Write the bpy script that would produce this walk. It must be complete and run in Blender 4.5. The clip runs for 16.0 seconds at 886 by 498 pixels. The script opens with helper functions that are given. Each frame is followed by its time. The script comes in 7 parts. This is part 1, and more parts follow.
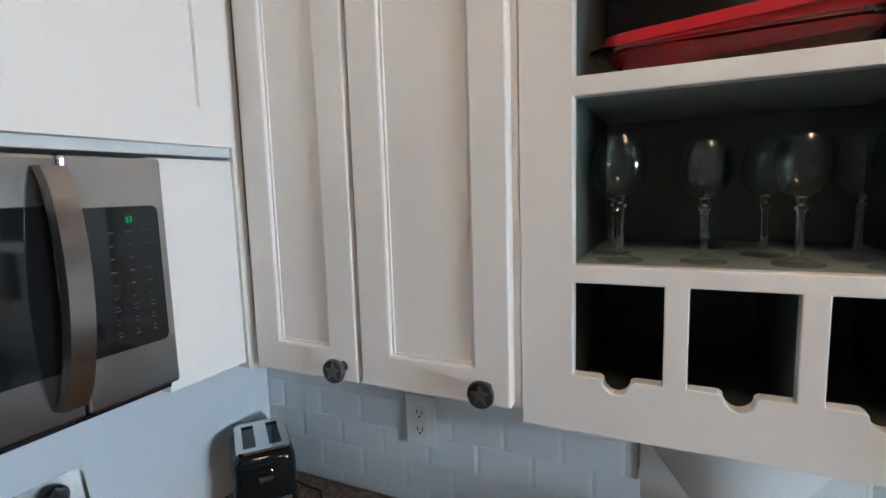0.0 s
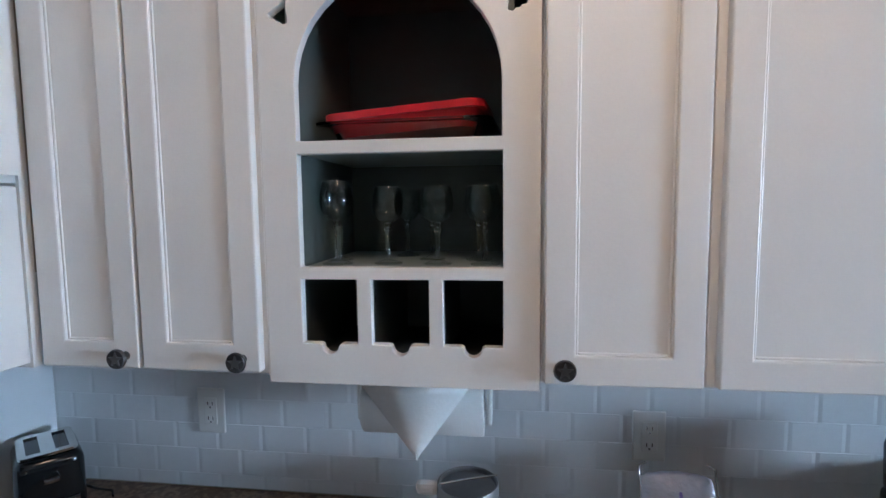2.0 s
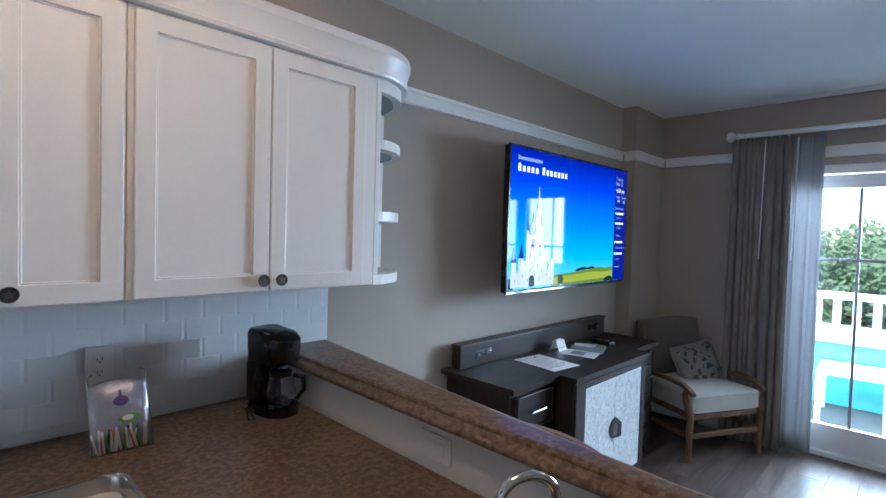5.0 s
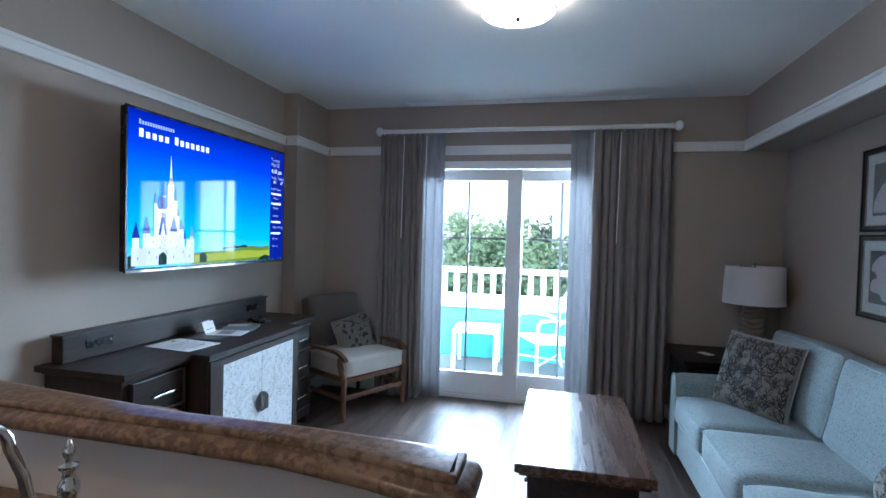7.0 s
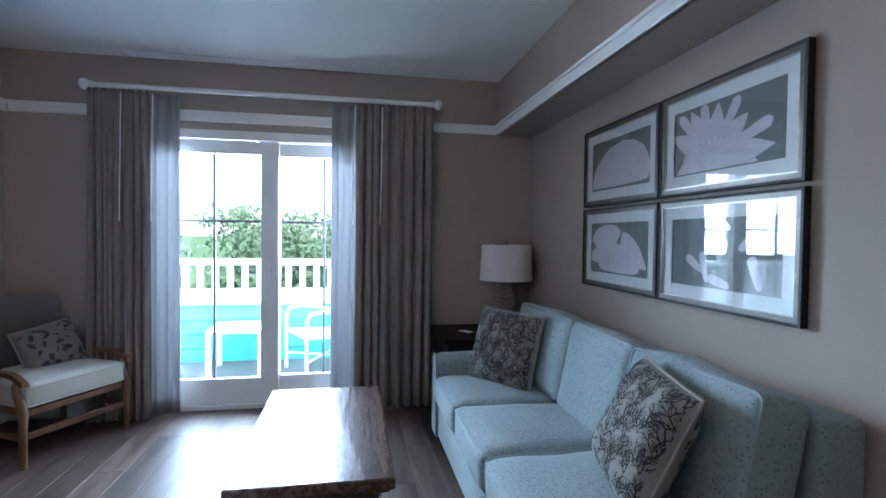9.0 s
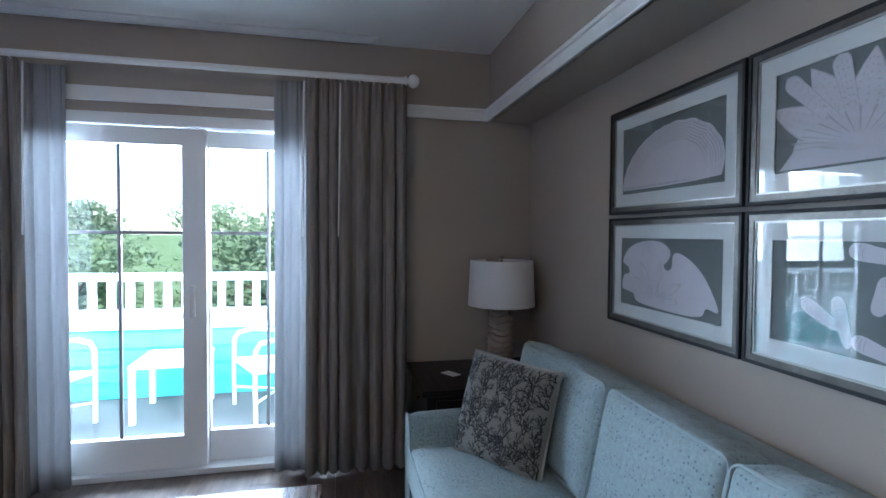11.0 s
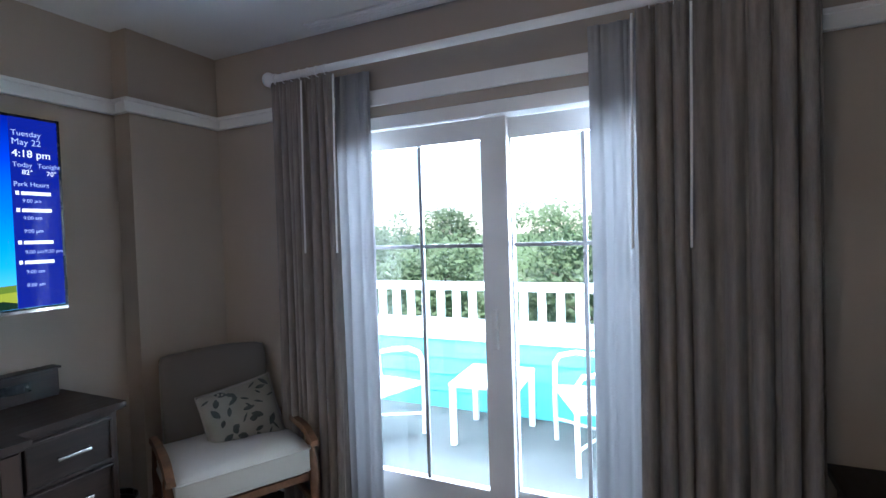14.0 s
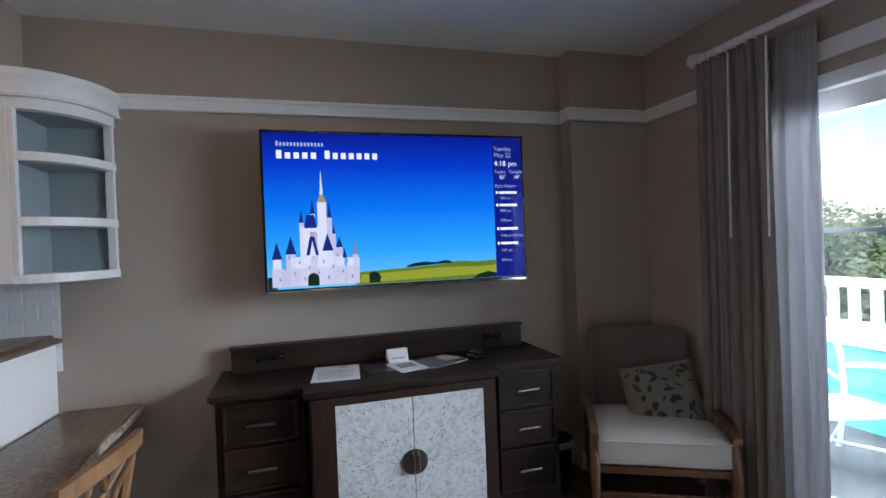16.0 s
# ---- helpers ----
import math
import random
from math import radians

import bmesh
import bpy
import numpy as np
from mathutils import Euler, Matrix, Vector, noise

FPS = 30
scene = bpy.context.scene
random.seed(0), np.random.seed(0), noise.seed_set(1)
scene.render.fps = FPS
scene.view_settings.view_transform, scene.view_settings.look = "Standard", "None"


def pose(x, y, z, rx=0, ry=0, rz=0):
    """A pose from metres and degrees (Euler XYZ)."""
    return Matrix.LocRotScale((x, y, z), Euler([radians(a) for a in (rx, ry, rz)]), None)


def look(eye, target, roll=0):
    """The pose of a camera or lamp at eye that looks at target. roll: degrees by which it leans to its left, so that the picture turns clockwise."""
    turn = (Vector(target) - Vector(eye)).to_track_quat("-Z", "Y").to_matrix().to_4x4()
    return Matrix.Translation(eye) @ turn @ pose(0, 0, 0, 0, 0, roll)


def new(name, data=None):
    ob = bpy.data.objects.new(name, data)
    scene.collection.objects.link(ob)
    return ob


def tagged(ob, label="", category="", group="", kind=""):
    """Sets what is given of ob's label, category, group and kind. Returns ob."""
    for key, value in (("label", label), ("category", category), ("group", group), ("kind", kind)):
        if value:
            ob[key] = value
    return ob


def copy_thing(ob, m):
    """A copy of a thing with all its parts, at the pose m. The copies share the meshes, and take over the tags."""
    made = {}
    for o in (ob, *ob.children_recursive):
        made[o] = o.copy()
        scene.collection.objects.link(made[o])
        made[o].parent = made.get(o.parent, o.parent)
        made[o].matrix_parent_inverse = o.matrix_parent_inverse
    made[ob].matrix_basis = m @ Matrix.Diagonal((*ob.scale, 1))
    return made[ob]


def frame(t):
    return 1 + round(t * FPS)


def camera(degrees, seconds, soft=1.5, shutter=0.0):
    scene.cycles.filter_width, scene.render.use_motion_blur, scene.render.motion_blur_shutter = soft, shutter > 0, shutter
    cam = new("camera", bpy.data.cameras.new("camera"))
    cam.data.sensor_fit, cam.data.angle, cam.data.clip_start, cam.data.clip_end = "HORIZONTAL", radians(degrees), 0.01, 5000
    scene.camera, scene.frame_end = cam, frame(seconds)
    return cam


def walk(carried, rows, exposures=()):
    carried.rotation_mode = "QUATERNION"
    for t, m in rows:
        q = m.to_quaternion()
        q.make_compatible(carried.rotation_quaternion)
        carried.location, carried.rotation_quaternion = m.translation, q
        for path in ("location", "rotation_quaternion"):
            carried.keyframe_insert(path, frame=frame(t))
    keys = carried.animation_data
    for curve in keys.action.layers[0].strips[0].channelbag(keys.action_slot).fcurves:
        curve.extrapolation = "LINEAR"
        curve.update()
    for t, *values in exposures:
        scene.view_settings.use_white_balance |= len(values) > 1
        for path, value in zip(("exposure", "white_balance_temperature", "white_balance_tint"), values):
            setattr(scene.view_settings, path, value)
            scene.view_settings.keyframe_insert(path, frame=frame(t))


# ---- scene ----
cam = camera(83.4, 16.0)
PATH = [
    (0, (0.656, -0.917, 1.548), (-0.201, 0.874, 1.307), -1.7),
    (0.5, (0.685, -0.935, 1.56), (0.021, 0.941, 1.365), -1.5),
    (1, (0.7, -0.96, 1.576), (0.228, 0.973, 1.368), -1.4),
    (1.5, (0.771, -1.032, 1.581), (0.441, 0.928, 1.358), -0.7),
    (2, (0.895, -1.145, 1.557), (0.643, 0.832, 1.385), -0.6),
    (2.5, (0.937, -1.252, 1.568), (0.874, 0.738, 1.377), -0.3),
    (3, (0.946, -1.327, 1.566), (1.076, 0.66, 1.378), 0.3),
    (3.5, (0.904, -1.433, 1.548), (1.387, 0.5, 1.372), 1.0),
    (4, (0.875, -1.551, 1.541), (1.747, 0.243, 1.397), 1.8),
    (4.2, (0.851, -1.574, 1.527), (1.895, 0.127, 1.404), 1.9),
    (6.5, (1.001, -2.124, 1.373), (2.794, -1.239, 1.321), 1.1),
    (7, (1.022, -2.132, 1.358), (2.971, -1.687, 1.307), 1.5),
    (7.5, (1.059, -2.147, 1.313), (3.058, -2.085, 1.282), 2.5),
    (8, (1.113, -2.213, 1.313), (3.103, -2.414, 1.268), 1.4),
    (8.5, (1.232, -2.321, 1.299), (3.207, -2.632, 1.248), 0.6),
    (9, (1.377, -2.374, 1.256), (3.344, -2.732, 1.207), 0.7),
    (11.5, (2.358, -2.615, 1.382), (4.303, -3.076, 1.314), 0.1),
    (12, (2.532, -2.652, 1.399), (4.463, -3.168, 1.324), -0.3),
    (12.5, (2.691, -2.619, 1.393), (4.638, -3.071, 1.333), -0.5),
    (13, (2.849, -2.541, 1.408), (4.847, -2.608, 1.338), -1.1),
    (13.5, (2.934, -2.467, 1.386), (4.902, -2.113, 1.337), -1.4),
    (14, (3.03, -2.519, 1.409), (4.839, -1.669, 1.348), -1.8),
    (14.5, (3.057, -2.561, 1.36), (4.583, -1.268, 1.352), -2.3),
    (15, (3.089, -2.644, 1.354), (4.229, -1.001, 1.354), -2.3),
    (15.5, (3.014, -2.645, 1.356), (3.878, -0.842, 1.34), -2.2),
    (16, (3.036, -2.676, 1.356), (3.606, -0.759, 1.336), -2.2),
]
EXPOSURES = [(0, 1.86, 5750, 7), (1.5, 1.76, 5350, 8), (3, 1.60, 4850, 9), (3.5, 1.58, 4750, 9), (4.2, 1.60, 5350, 10), (6.5, 1.68, 5150, 8), (8, 1.78, 5350, 10), (9, 1.80, 5250, 10), (11.5, 1.70, 5450, 11), (13, 1.66, 5650, 13), (14, 1.70, 5650, 13), (14.5, 1.62, 5750, 13), (15, 1.24, 5900, 14), (15.5, 1.05, 5950, 16), (16, 1.06, 6150, 18)]
walk(cam, [(t, look(eye, target, roll)) for t, eye, target, roll in PATH], EXPOSURES)

# ---- world and large lights ----
world = bpy.data.worlds.new("sky")
scene.world = world
world.use_nodes = True
sky_node = world.node_tree.nodes.new("ShaderNodeTexSky")
sky_node.sky_type = "NISHITA"
sky_node.sun_disc = False
sky_node.sun_elevation, sky_node.sun_rotation = radians(48), radians(250)
sky_node.air_density, sky_node.dust_density = 1.0, 0.6
back_node = world.node_tree.nodes["Background"]
back_node.inputs["Strength"].default_value = 0.11
world.node_tree.links.new(sky_node.outputs["Color"], back_node.inputs["Color"])


def lamp(name, kind, energy, colour, m, **more):
    data = bpy.data.lights.new(name, kind)
    data.energy, data.color = energy, colour
    ob = new(name, data)
    ob.matrix_world = m
    return ob


sun = lamp("sun", "SUN", 5.0, (1.0, 0.95, 0.86), look((0, 0, 0), (0.6, 0.22, -0.75)))
sun.data.angle = radians(0.6)
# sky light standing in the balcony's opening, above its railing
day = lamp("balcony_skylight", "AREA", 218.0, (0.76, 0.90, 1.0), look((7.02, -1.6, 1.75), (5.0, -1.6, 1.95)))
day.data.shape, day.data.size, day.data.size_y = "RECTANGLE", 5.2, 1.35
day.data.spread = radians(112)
high = lamp("high_skylight", "AREA", 155.0, (0.76, 0.90, 1.0), look((7.0, -1.6, 2.34), (4.2, -1.6, 1.2)))
high.data.shape, high.data.size, high.data.size_y = "RECTANGLE", 6.0, 0.50
# lit bulbs of the two ceiling lamps
bulb = lamp("living_bulb", "POINT", 11.0, (1.0, 0.78, 0.55), pose(3.3, -1.93, 2.385))
bulb.data.shadow_soft_size = 0.05
kbulb = lamp("kitchen_bulb", "POINT", 7.0, (1.0, 0.66, 0.38), pose(1.08, -1.12, 2.385))
kbulb.data.shadow_soft_size = 0.06


# ---- materials ----
def nodes_of(m):
    m.use_nodes = True
    return m.node_tree.nodes, m.node_tree.links, m.node_tree.nodes["Principled BSDF"]


def mat(name, colour, rough=0.5, metal=0.0, vary=0.06, scale=6.0, fine=120.0, bump=0.05, stretch=(1, 1, 1), rand=0.0, rough_vary=0.08, coat=0.0, sheen=0.0):
    """A surface with broad and fine variation, relief and uneven gloss. stretch: scale along each axis. rand: change from piece to piece."""
    m = bpy.data.materials.new(name)
    n, l, p = nodes_of(m)
    tc, mp = n.new("ShaderNodeTexCoord"), n.new("ShaderNodeMapping")
    mp.inputs["Scale"].default_value = stretch
    l.new(tc.outputs["Object"], mp.inputs["Vector"])
    big, small = n.new("ShaderNodeTexNoise"), n.new("ShaderNodeTexNoise")
    big.inputs["Scale"].default_value, big.inputs["Detail"].default_value = scale, 5
    small.inputs["Scale"].default_value, small.inputs["Detail"].default_value = fine, 3
    for t in (big, small):
        l.new(mp.outputs["Vector"], t.inputs["Vector"])
    mix = n.new("ShaderNodeMath")
    mix.operation = "ADD"
    half = n.new("ShaderNodeMath")
    half.operation, half.inputs[1].default_value = "MULTIPLY", 0.5
    l.new(small.outputs["Fac"], half.inputs[0])
    l.new(big.outputs["Fac"], mix.inputs[0])
    l.new(half.outputs[0], mix.inputs[1])
    rng = n.new("ShaderNodeMapRange")
    rng.inputs["From Min"].default_value, rng.inputs["From Max"].default_value = 0.45, 1.05
    rng.inputs["To Min"].default_value, rng.inputs["To Max"].default_value = 1 - vary, 1 + vary
    l.new(mix.outputs[0], rng.inputs["Value"])
    hsv = n.new("ShaderNodeHueSaturation")
    hsv.inputs["Color"].default_value = (*colour, 1)
    if rand:
        oi, add = n.new("ShaderNodeObjectInfo"), n.new("ShaderNodeMapRange")
        add.inputs["To Min"].default_value, add.inputs["To Max"].default_value = 1 - rand, 1 + rand
        l.new(oi.outputs["Random"], add.inputs["Value"])
        mul = n.new("ShaderNodeMath")
        mul.operation = "MULTIPLY"
        l.new(add.outputs[0], mul.inputs[0])
        l.new(rng.outputs[0], mul.inputs[1])
        l.new(mul.outputs[0], hsv.inputs["Value"])
    else:
        l.new(rng.outputs[0], hsv.inputs["Value"])
    l.new(hsv.outputs["Color"], p.inputs["Base Color"])
    rr = n.new("ShaderNodeMapRange")
    rr.inputs["To Min"].default_value, rr.inputs["To Max"].default_value = max(0.02, rough - rough_vary), min(1, rough + rough_vary)
    l.new(big.outputs["Fac"], rr.inputs["Value"])
    l.new(rr.outputs[0], p.inputs["Roughness"])
    p.inputs["Metallic"].default_value = metal
    p.inputs["Coat Weight"].default_value = coat
    p.inputs["Sheen Weight"].default_value = sheen
    if bump:
        b = n.new("ShaderNodeBump")
        b.inputs["Strength"].default_value, b.inputs["Distance"].default_value = bump, 0.01
        l.new(mix.outputs[0], b.inputs["Height"])
        l.new(b.outputs["Normal"], p.inputs["Normal"])
    return m


def ramp(n, l, source, stops):
    r = n.new("ShaderNodeValToRGB")
    e = r.color_ramp.elements
    while len(e) < len(stops):
        e.new(0.5)
    for k, (at, c) in enumerate(stops):
        e[k].position, e[k].color = at, (*c, 1)
    l.new(source, r.inputs["Fac"])
    return r.outputs["Color"]


def wood(name, dark, light, along=(1, 14, 14), rough=0.35, rand=0.15, scale=2.5, bump=0.06, coat=0.0, gloss=0.5):
    """Grained wood: streaks along the axis with the smallest number."""
    m = bpy.data.materials.new(name)
    n, l, p = nodes_of(m)
    tc, mp, oi = n.new("ShaderNodeTexCoord"), n.new("ShaderNodeMapping"), n.new("ShaderNodeObjectInfo")
    mp.inputs["Scale"].default_value = along
    l.new(tc.outputs["Object"], mp.inputs["Vector"])
    shift = n.new("ShaderNodeVectorMath")
    shift.operation = "ADD"
    scl = n.new("ShaderNodeMath")
    scl.operation, scl.inputs[1].default_value = "MULTIPLY", 37.0
    l.new(oi.outputs["Random"], scl.inputs[0])
    l.new(mp.outputs["Vector"], shift.inputs[0])
    l.new(scl.outputs[0], shift.inputs[1])
    a, b = n.new("ShaderNodeTexNoise"), n.new("ShaderNodeTexNoise")
    a.inputs["Scale"].default_value, a.inputs["Detail"].default_value, a.inputs["Distortion"].default_value = scale, 6, 0.6
    b.inputs["Scale"].default_value, b.inputs["Detail"].default_value = scale * 9, 3
    for t in (a, b):
        l.new(shift.outputs[0], t.inputs["Vector"])
    s = n.new("ShaderNodeMath")
    s.operation = "MULTIPLY_ADD"
    s.inputs[1].default_value = 0.4
    l.new(b.outputs["Fac"], s.inputs[0])
    l.new(a.outputs["Fac"], s.inputs[2])
    col = ramp(n, l, s.outputs[0], [(0.48, dark), (0.70, tuple(0.5 * (i + j) for i, j in zip(dark, light))), (0.95, light)])
    hsv, mr = n.new("ShaderNodeHueSaturation"), n.new("ShaderNodeMapRange")
    mr.inputs["To Min"].default_value, mr.inputs["To Max"].default_value = 1 - rand, 1 + rand
    l.new(oi.outputs["Random"], mr.inputs["Value"])
    l.new(mr.outputs[0], hsv.inputs["Value"])
    l.new(col, hsv.inputs["Color"])
    l.new(hsv.outputs["Color"], p.inputs["Base Color"])
    r2 = n.new("ShaderNodeMapRange")
    r2.inputs["To Min"].default_value, r2.inputs["To Max"].default_value = rough - 0.08, rough + 0.12
    l.new(s.outputs[0], r2.inputs["Value"])
    l.new(r2.outputs[0], p.inputs["Roughness"])
    p.inputs["Coat Weight"].default_value, p.inputs["Specular IOR Level"].default_value = coat, gloss
    bp = n.new("ShaderNodeBump")
    bp.inputs["Strength"].default_value, bp.inputs["Distance"].default_value = bump, 0.004
    l.new(s.outputs[0], bp.inputs["Height"])
    l.new(bp.outputs["Normal"], p.inputs["Normal"])
    return m


def granite(name, stops, rough=0.12, scale=60.0, bump=0.0):
    m = bpy.data.materials.new(name)
    n, l, p = nodes_of(m)
    tc = n.new("ShaderNodeTexCoord")
    v, a, b = n.new("ShaderNodeTexVoronoi"), n.new("ShaderNodeTexNoise"), n.new("ShaderNodeTexNoise")
    v.inputs["Scale"].default_value = scale * 1.6
    a.inputs["Scale"].default_value, a.inputs["Detail"].default_value = scale, 6
    b.inputs["Scale"].default_value, b.inputs["Detail"].default_value = 5.0, 4
    for t in (v, a, b):
        l.new(tc.outputs["Object"], t.inputs["Vector"])
    s, s2 = n.new("ShaderNodeMath"), n.new("ShaderNodeMath")
    s.operation = s2.operation = "MULTIPLY_ADD"
    s.inputs[1].default_value, s2.inputs[1].default_value = 0.35, 0.45
    l.new(v.outputs["Color"], s.inputs[0])
    l.new(a.outputs["Fac"], s.inputs[2])
    l.new(b.outputs["Fac"], s2.inputs[0])
    l.new(s.outputs[0], s2.inputs[2])
    l.new(ramp(n, l, s2.outputs[0], stops), p.inputs["Base Color"])
    p.inputs["Roughness"].default_value, p.inputs["Specular IOR Level"].default_value = rough, 0.28
    if bump:
        bp = n.new("ShaderNodeBump")
        bp.inputs["Strength"].default_value, bp.inputs["Distance"].default_value = bump, 0.01
        l.new(s2.outputs[0], bp.inputs["Height"])
        l.new(bp.outputs["Normal"], p.inputs["Normal"])
    return m


def emit(name, colour, strength):
    m = bpy.data.materials.new(name)
    n, l, p = nodes_of(m)
    p.inputs["Base Color"].default_value = (0, 0, 0, 1)
    p.inputs["Roughness"].default_value = 0.05
    p.inputs["Specular IOR Level"].default_value = 0.10
    p.inputs["Emission Color"].default_value = (*colour, 1)
    p.inputs["Emission Strength"].default_value = strength
    return m


def glass(name, colour=(1, 1, 1), rough=0.0, ior=1.45):
    m = bpy.data.materials.new(name)
    n, l, p = nodes_of(m)
    p.inputs["Base Color"].default_value = (*colour, 1)
    p.inputs["Roughness"].default_value = rough
    p.inputs["Transmission Weight"].default_value = 1.0
    p.inputs["IOR"].default_value = ior
    return m


def cloth(name, colour, motif, scale=14.0, size=0.18, weave=500.0, vary=0.08, mottle=5.0):
    """A woven fabric with a small dotted motif."""
    m = mat(name, colour, 0.9, 0, vary, mottle, weave, 0.35, sheen=0.2)
    n, l, p = m.node_tree.nodes, m.node_tree.links, m.node_tree.nodes["Principled BSDF"]
    base = p.inputs["Base Color"].links[0].from_socket
    tc = n.new("ShaderNodeTexCoord")
    mixer = n.new("ShaderNodeMix")
    mixer.data_type = "RGBA"
    cut = n.new("ShaderNodeMath")
    v = n.new("ShaderNodeTexVoronoi")
    v.inputs["Scale"].default_value, v.inputs["Randomness"].default_value = scale, 0.55
    l.new(tc.outputs["Object"], v.inputs["Vector"])
    cut.operation, cut.inputs[1].default_value = "LESS_THAN", size
    l.new(v.outputs["Distance"], cut.inputs[0])
    l.new(cut.outputs[0], mixer.inputs["Factor"])
    l.new(base, mixer.inputs["A"])
    mixer.inputs["B"].default_value = (*motif, 1)
    l.new(mixer.outputs["Result"], p.inputs["Base Color"])
    return m


WALL = mat("wall_paint", (0.390, 0.330, 0.272), 0.75, 0, 0.03, 2.0, 260, 0.06)
CEIL = mat("ceiling_paint", (0.80, 0.785, 0.75), 0.85, 0, 0.03, 1.5, 180, 0.10)
TRIM = mat("trim_paint", (0.80, 0.79, 0.77), 0.35, 0, 0.03, 3.0, 150, 0.02)
CAB = mat("cabinet_paint", (0.78, 0.755, 0.725), 0.38, 0, 0.03, 3.0, 220, 0.03)
NICHE = mat("niche_lining", (0.095, 0.110, 0.098), 0.45, 0, 0.10, 4.0, 90, 0.03)
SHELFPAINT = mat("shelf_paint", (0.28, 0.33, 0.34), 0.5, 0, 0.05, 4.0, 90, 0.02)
TILE = mat("glazed_tile", (0.74, 0.75, 0.76), 0.2, 0, 0.03, 9.0, 60, 0.03, rand=0.012, rough_vary=0.05)
GROUT = mat("grout", (0.74, 0.75, 0.76), 0.9, 0, 0.06, 20.0, 200, 0.1)
PANEL = mat("splash_panel", (0.70, 0.72, 0.74), 0.35, 0, 0.02, 3.0, 90, 0.01)
STONE = granite("brown_granite", [(0.52, (0.024, 0.015, 0.010)), (0.64, (0.105, 0.064, 0.039)), (0.86, (0.145, 0.090, 0.055)), (1.02, (0.23, 0.155, 0.10))], 0.28, 58.0)
STONE_EDGE = granite("rough_granite_edge", [(0.45, (0.06, 0.035, 0.022)), (0.65, (0.22, 0.145, 0.095)), (0.95, (0.44, 0.34, 0.25))], 0.3, 45.0, 0.5)
DARKWOOD = wood("espresso_wood", (0.011, 0.0065, 0.0048), (0.036, 0.020, 0.0135), rough=0.34, gloss=0.32)
DARKWOOD_UP = wood("espresso_wood_upright", (0.012, 0.007, 0.005), (0.040, 0.021, 0.0135), along=(14, 14, 1), rough=0.36, gloss=0.32)
# end table's dark wood, its colour deepened for the shade by the curtain
SHADEDWOOD = wood("shaded_dark_wood", (0.004, 0.0032, 0.003), (0.013, 0.009, 0.007), rough=0.40, gloss=0.25)
TABLEWOOD = wood("table_wood", (0.045, 0.022, 0.014), (0.085, 0.045, 0.029), rough=0.21, bump=0.015, coat=0.12, gloss=0.45)
CHAIRWOOD = wood("walnut_brown_wood", (0.075, 0.032, 0.014), (0.19, 0.09, 0.042), along=(6, 6, 2), rough=0.38)
OAK = wood("honey_wood", (0.16, 0.075, 0.03), (0.34, 0.18, 0.08), along=(6, 6, 2), rough=0.4)
PLANK = wood("floor_plank", (0.030, 0.020, 0.016), (0.145, 0.103, 0.083), along=(1, 9, 9), rough=0.36, rand=0.24, scale=1.8, gloss=0.34)
STEEL = mat("brushed_steel", (0.46, 0.44, 0.42), 0.23, 1.0, 0.03, 3.0, 60, 0.0, stretch=(4, 1, 4), rough_vary=0.03)
STEEL_DARK = mat("dark_steel", (0.22, 0.20, 0.19), 0.35, 1.0, 0.10, 8.0, 90, 0.03)
CHROME = mat("chrome", (0.75, 0.74, 0.72), 0.07, 1.0, 0.03, 5.0, 50, 0.0, rough_vary=0.03)
PEWTER = mat("pewter_knob", (0.10, 0.092, 0.088), 0.36, 1.0, 0.25, 60.0, 200, 0.3)
BLACKPLASTIC = mat("black_plastic", (0.006, 0.006, 0.0065), 0.27, 0, 0.1, 12.0, 150, 0.02)
BLACKGLASS = mat("black_glass", (0.008, 0.009, 0.010), 0.06, 0, 0.05, 5.0, 50, 0.0, rough_vary=0.02)
WHITEPLASTIC = mat("white_plastic", (0.78, 0.77, 0.74), 0.35, 0, 0.02, 8.0, 90, 0.01)
GREYPLASTIC = mat("grey_plastic", (0.30, 0.30, 0.30), 0.45, 0, 0.04, 8.0, 120, 0.02)
PAPER = mat("white_paper", (0.80, 0.79, 0.77), 0.8, 0, 0.03, 12.0, 150, 0.08)
REDLID = mat("red_lid", (0.55, 0.012, 0.022), 0.30, 0, 0.05, 5.0, 60, 0.01)
CLEAR = glass("clear_glass")
BRUSHED = mat("matte_steel", (0.29, 0.285, 0.28), 0.5, 0.7, 0.06, 6.0, 120, 0.03)
SMOKE = glass("dish_glass", (0.93, 0.97, 0.96))
PANE = bpy.data.materials.new("window_pane")
_n, _l, _p = nodes_of(PANE)
_tr, _gl, _fr, _mx = (_n.new(k) for k in ("ShaderNodeBsdfTransparent", "ShaderNodeBsdfGlossy", "ShaderNodeLayerWeight", "ShaderNodeMixShader"))
_gl.inputs["Roughness"].default_value = 0.02
_pw, _ma = _n.new("ShaderNodeMath"), _n.new("ShaderNodeMath")
_pw.operation, _pw.inputs[1].default_value = "POWER", 4.0
_ma.operation, _ma.inputs[1].default_value, _ma.inputs[2].default_value = "MULTIPLY_ADD", 0.9, 0.035
_l.new(_fr.outputs["Facing"], _pw.inputs[0]), _l.new(_pw.outputs[0], _ma.inputs[0])
_l.new(_ma.outputs[0], _mx.inputs[0]), _l.new(_tr.outputs[0], _mx.inputs[1]), _l.new(_gl.outputs[0], _mx.inputs[2])
_l.new(_mx.outputs[0], _n["Material Output"].inputs["Surface"])
THIN = bpy.data.materials.new("thin_blown_glass")
_n, _l, _p = nodes_of(THIN)
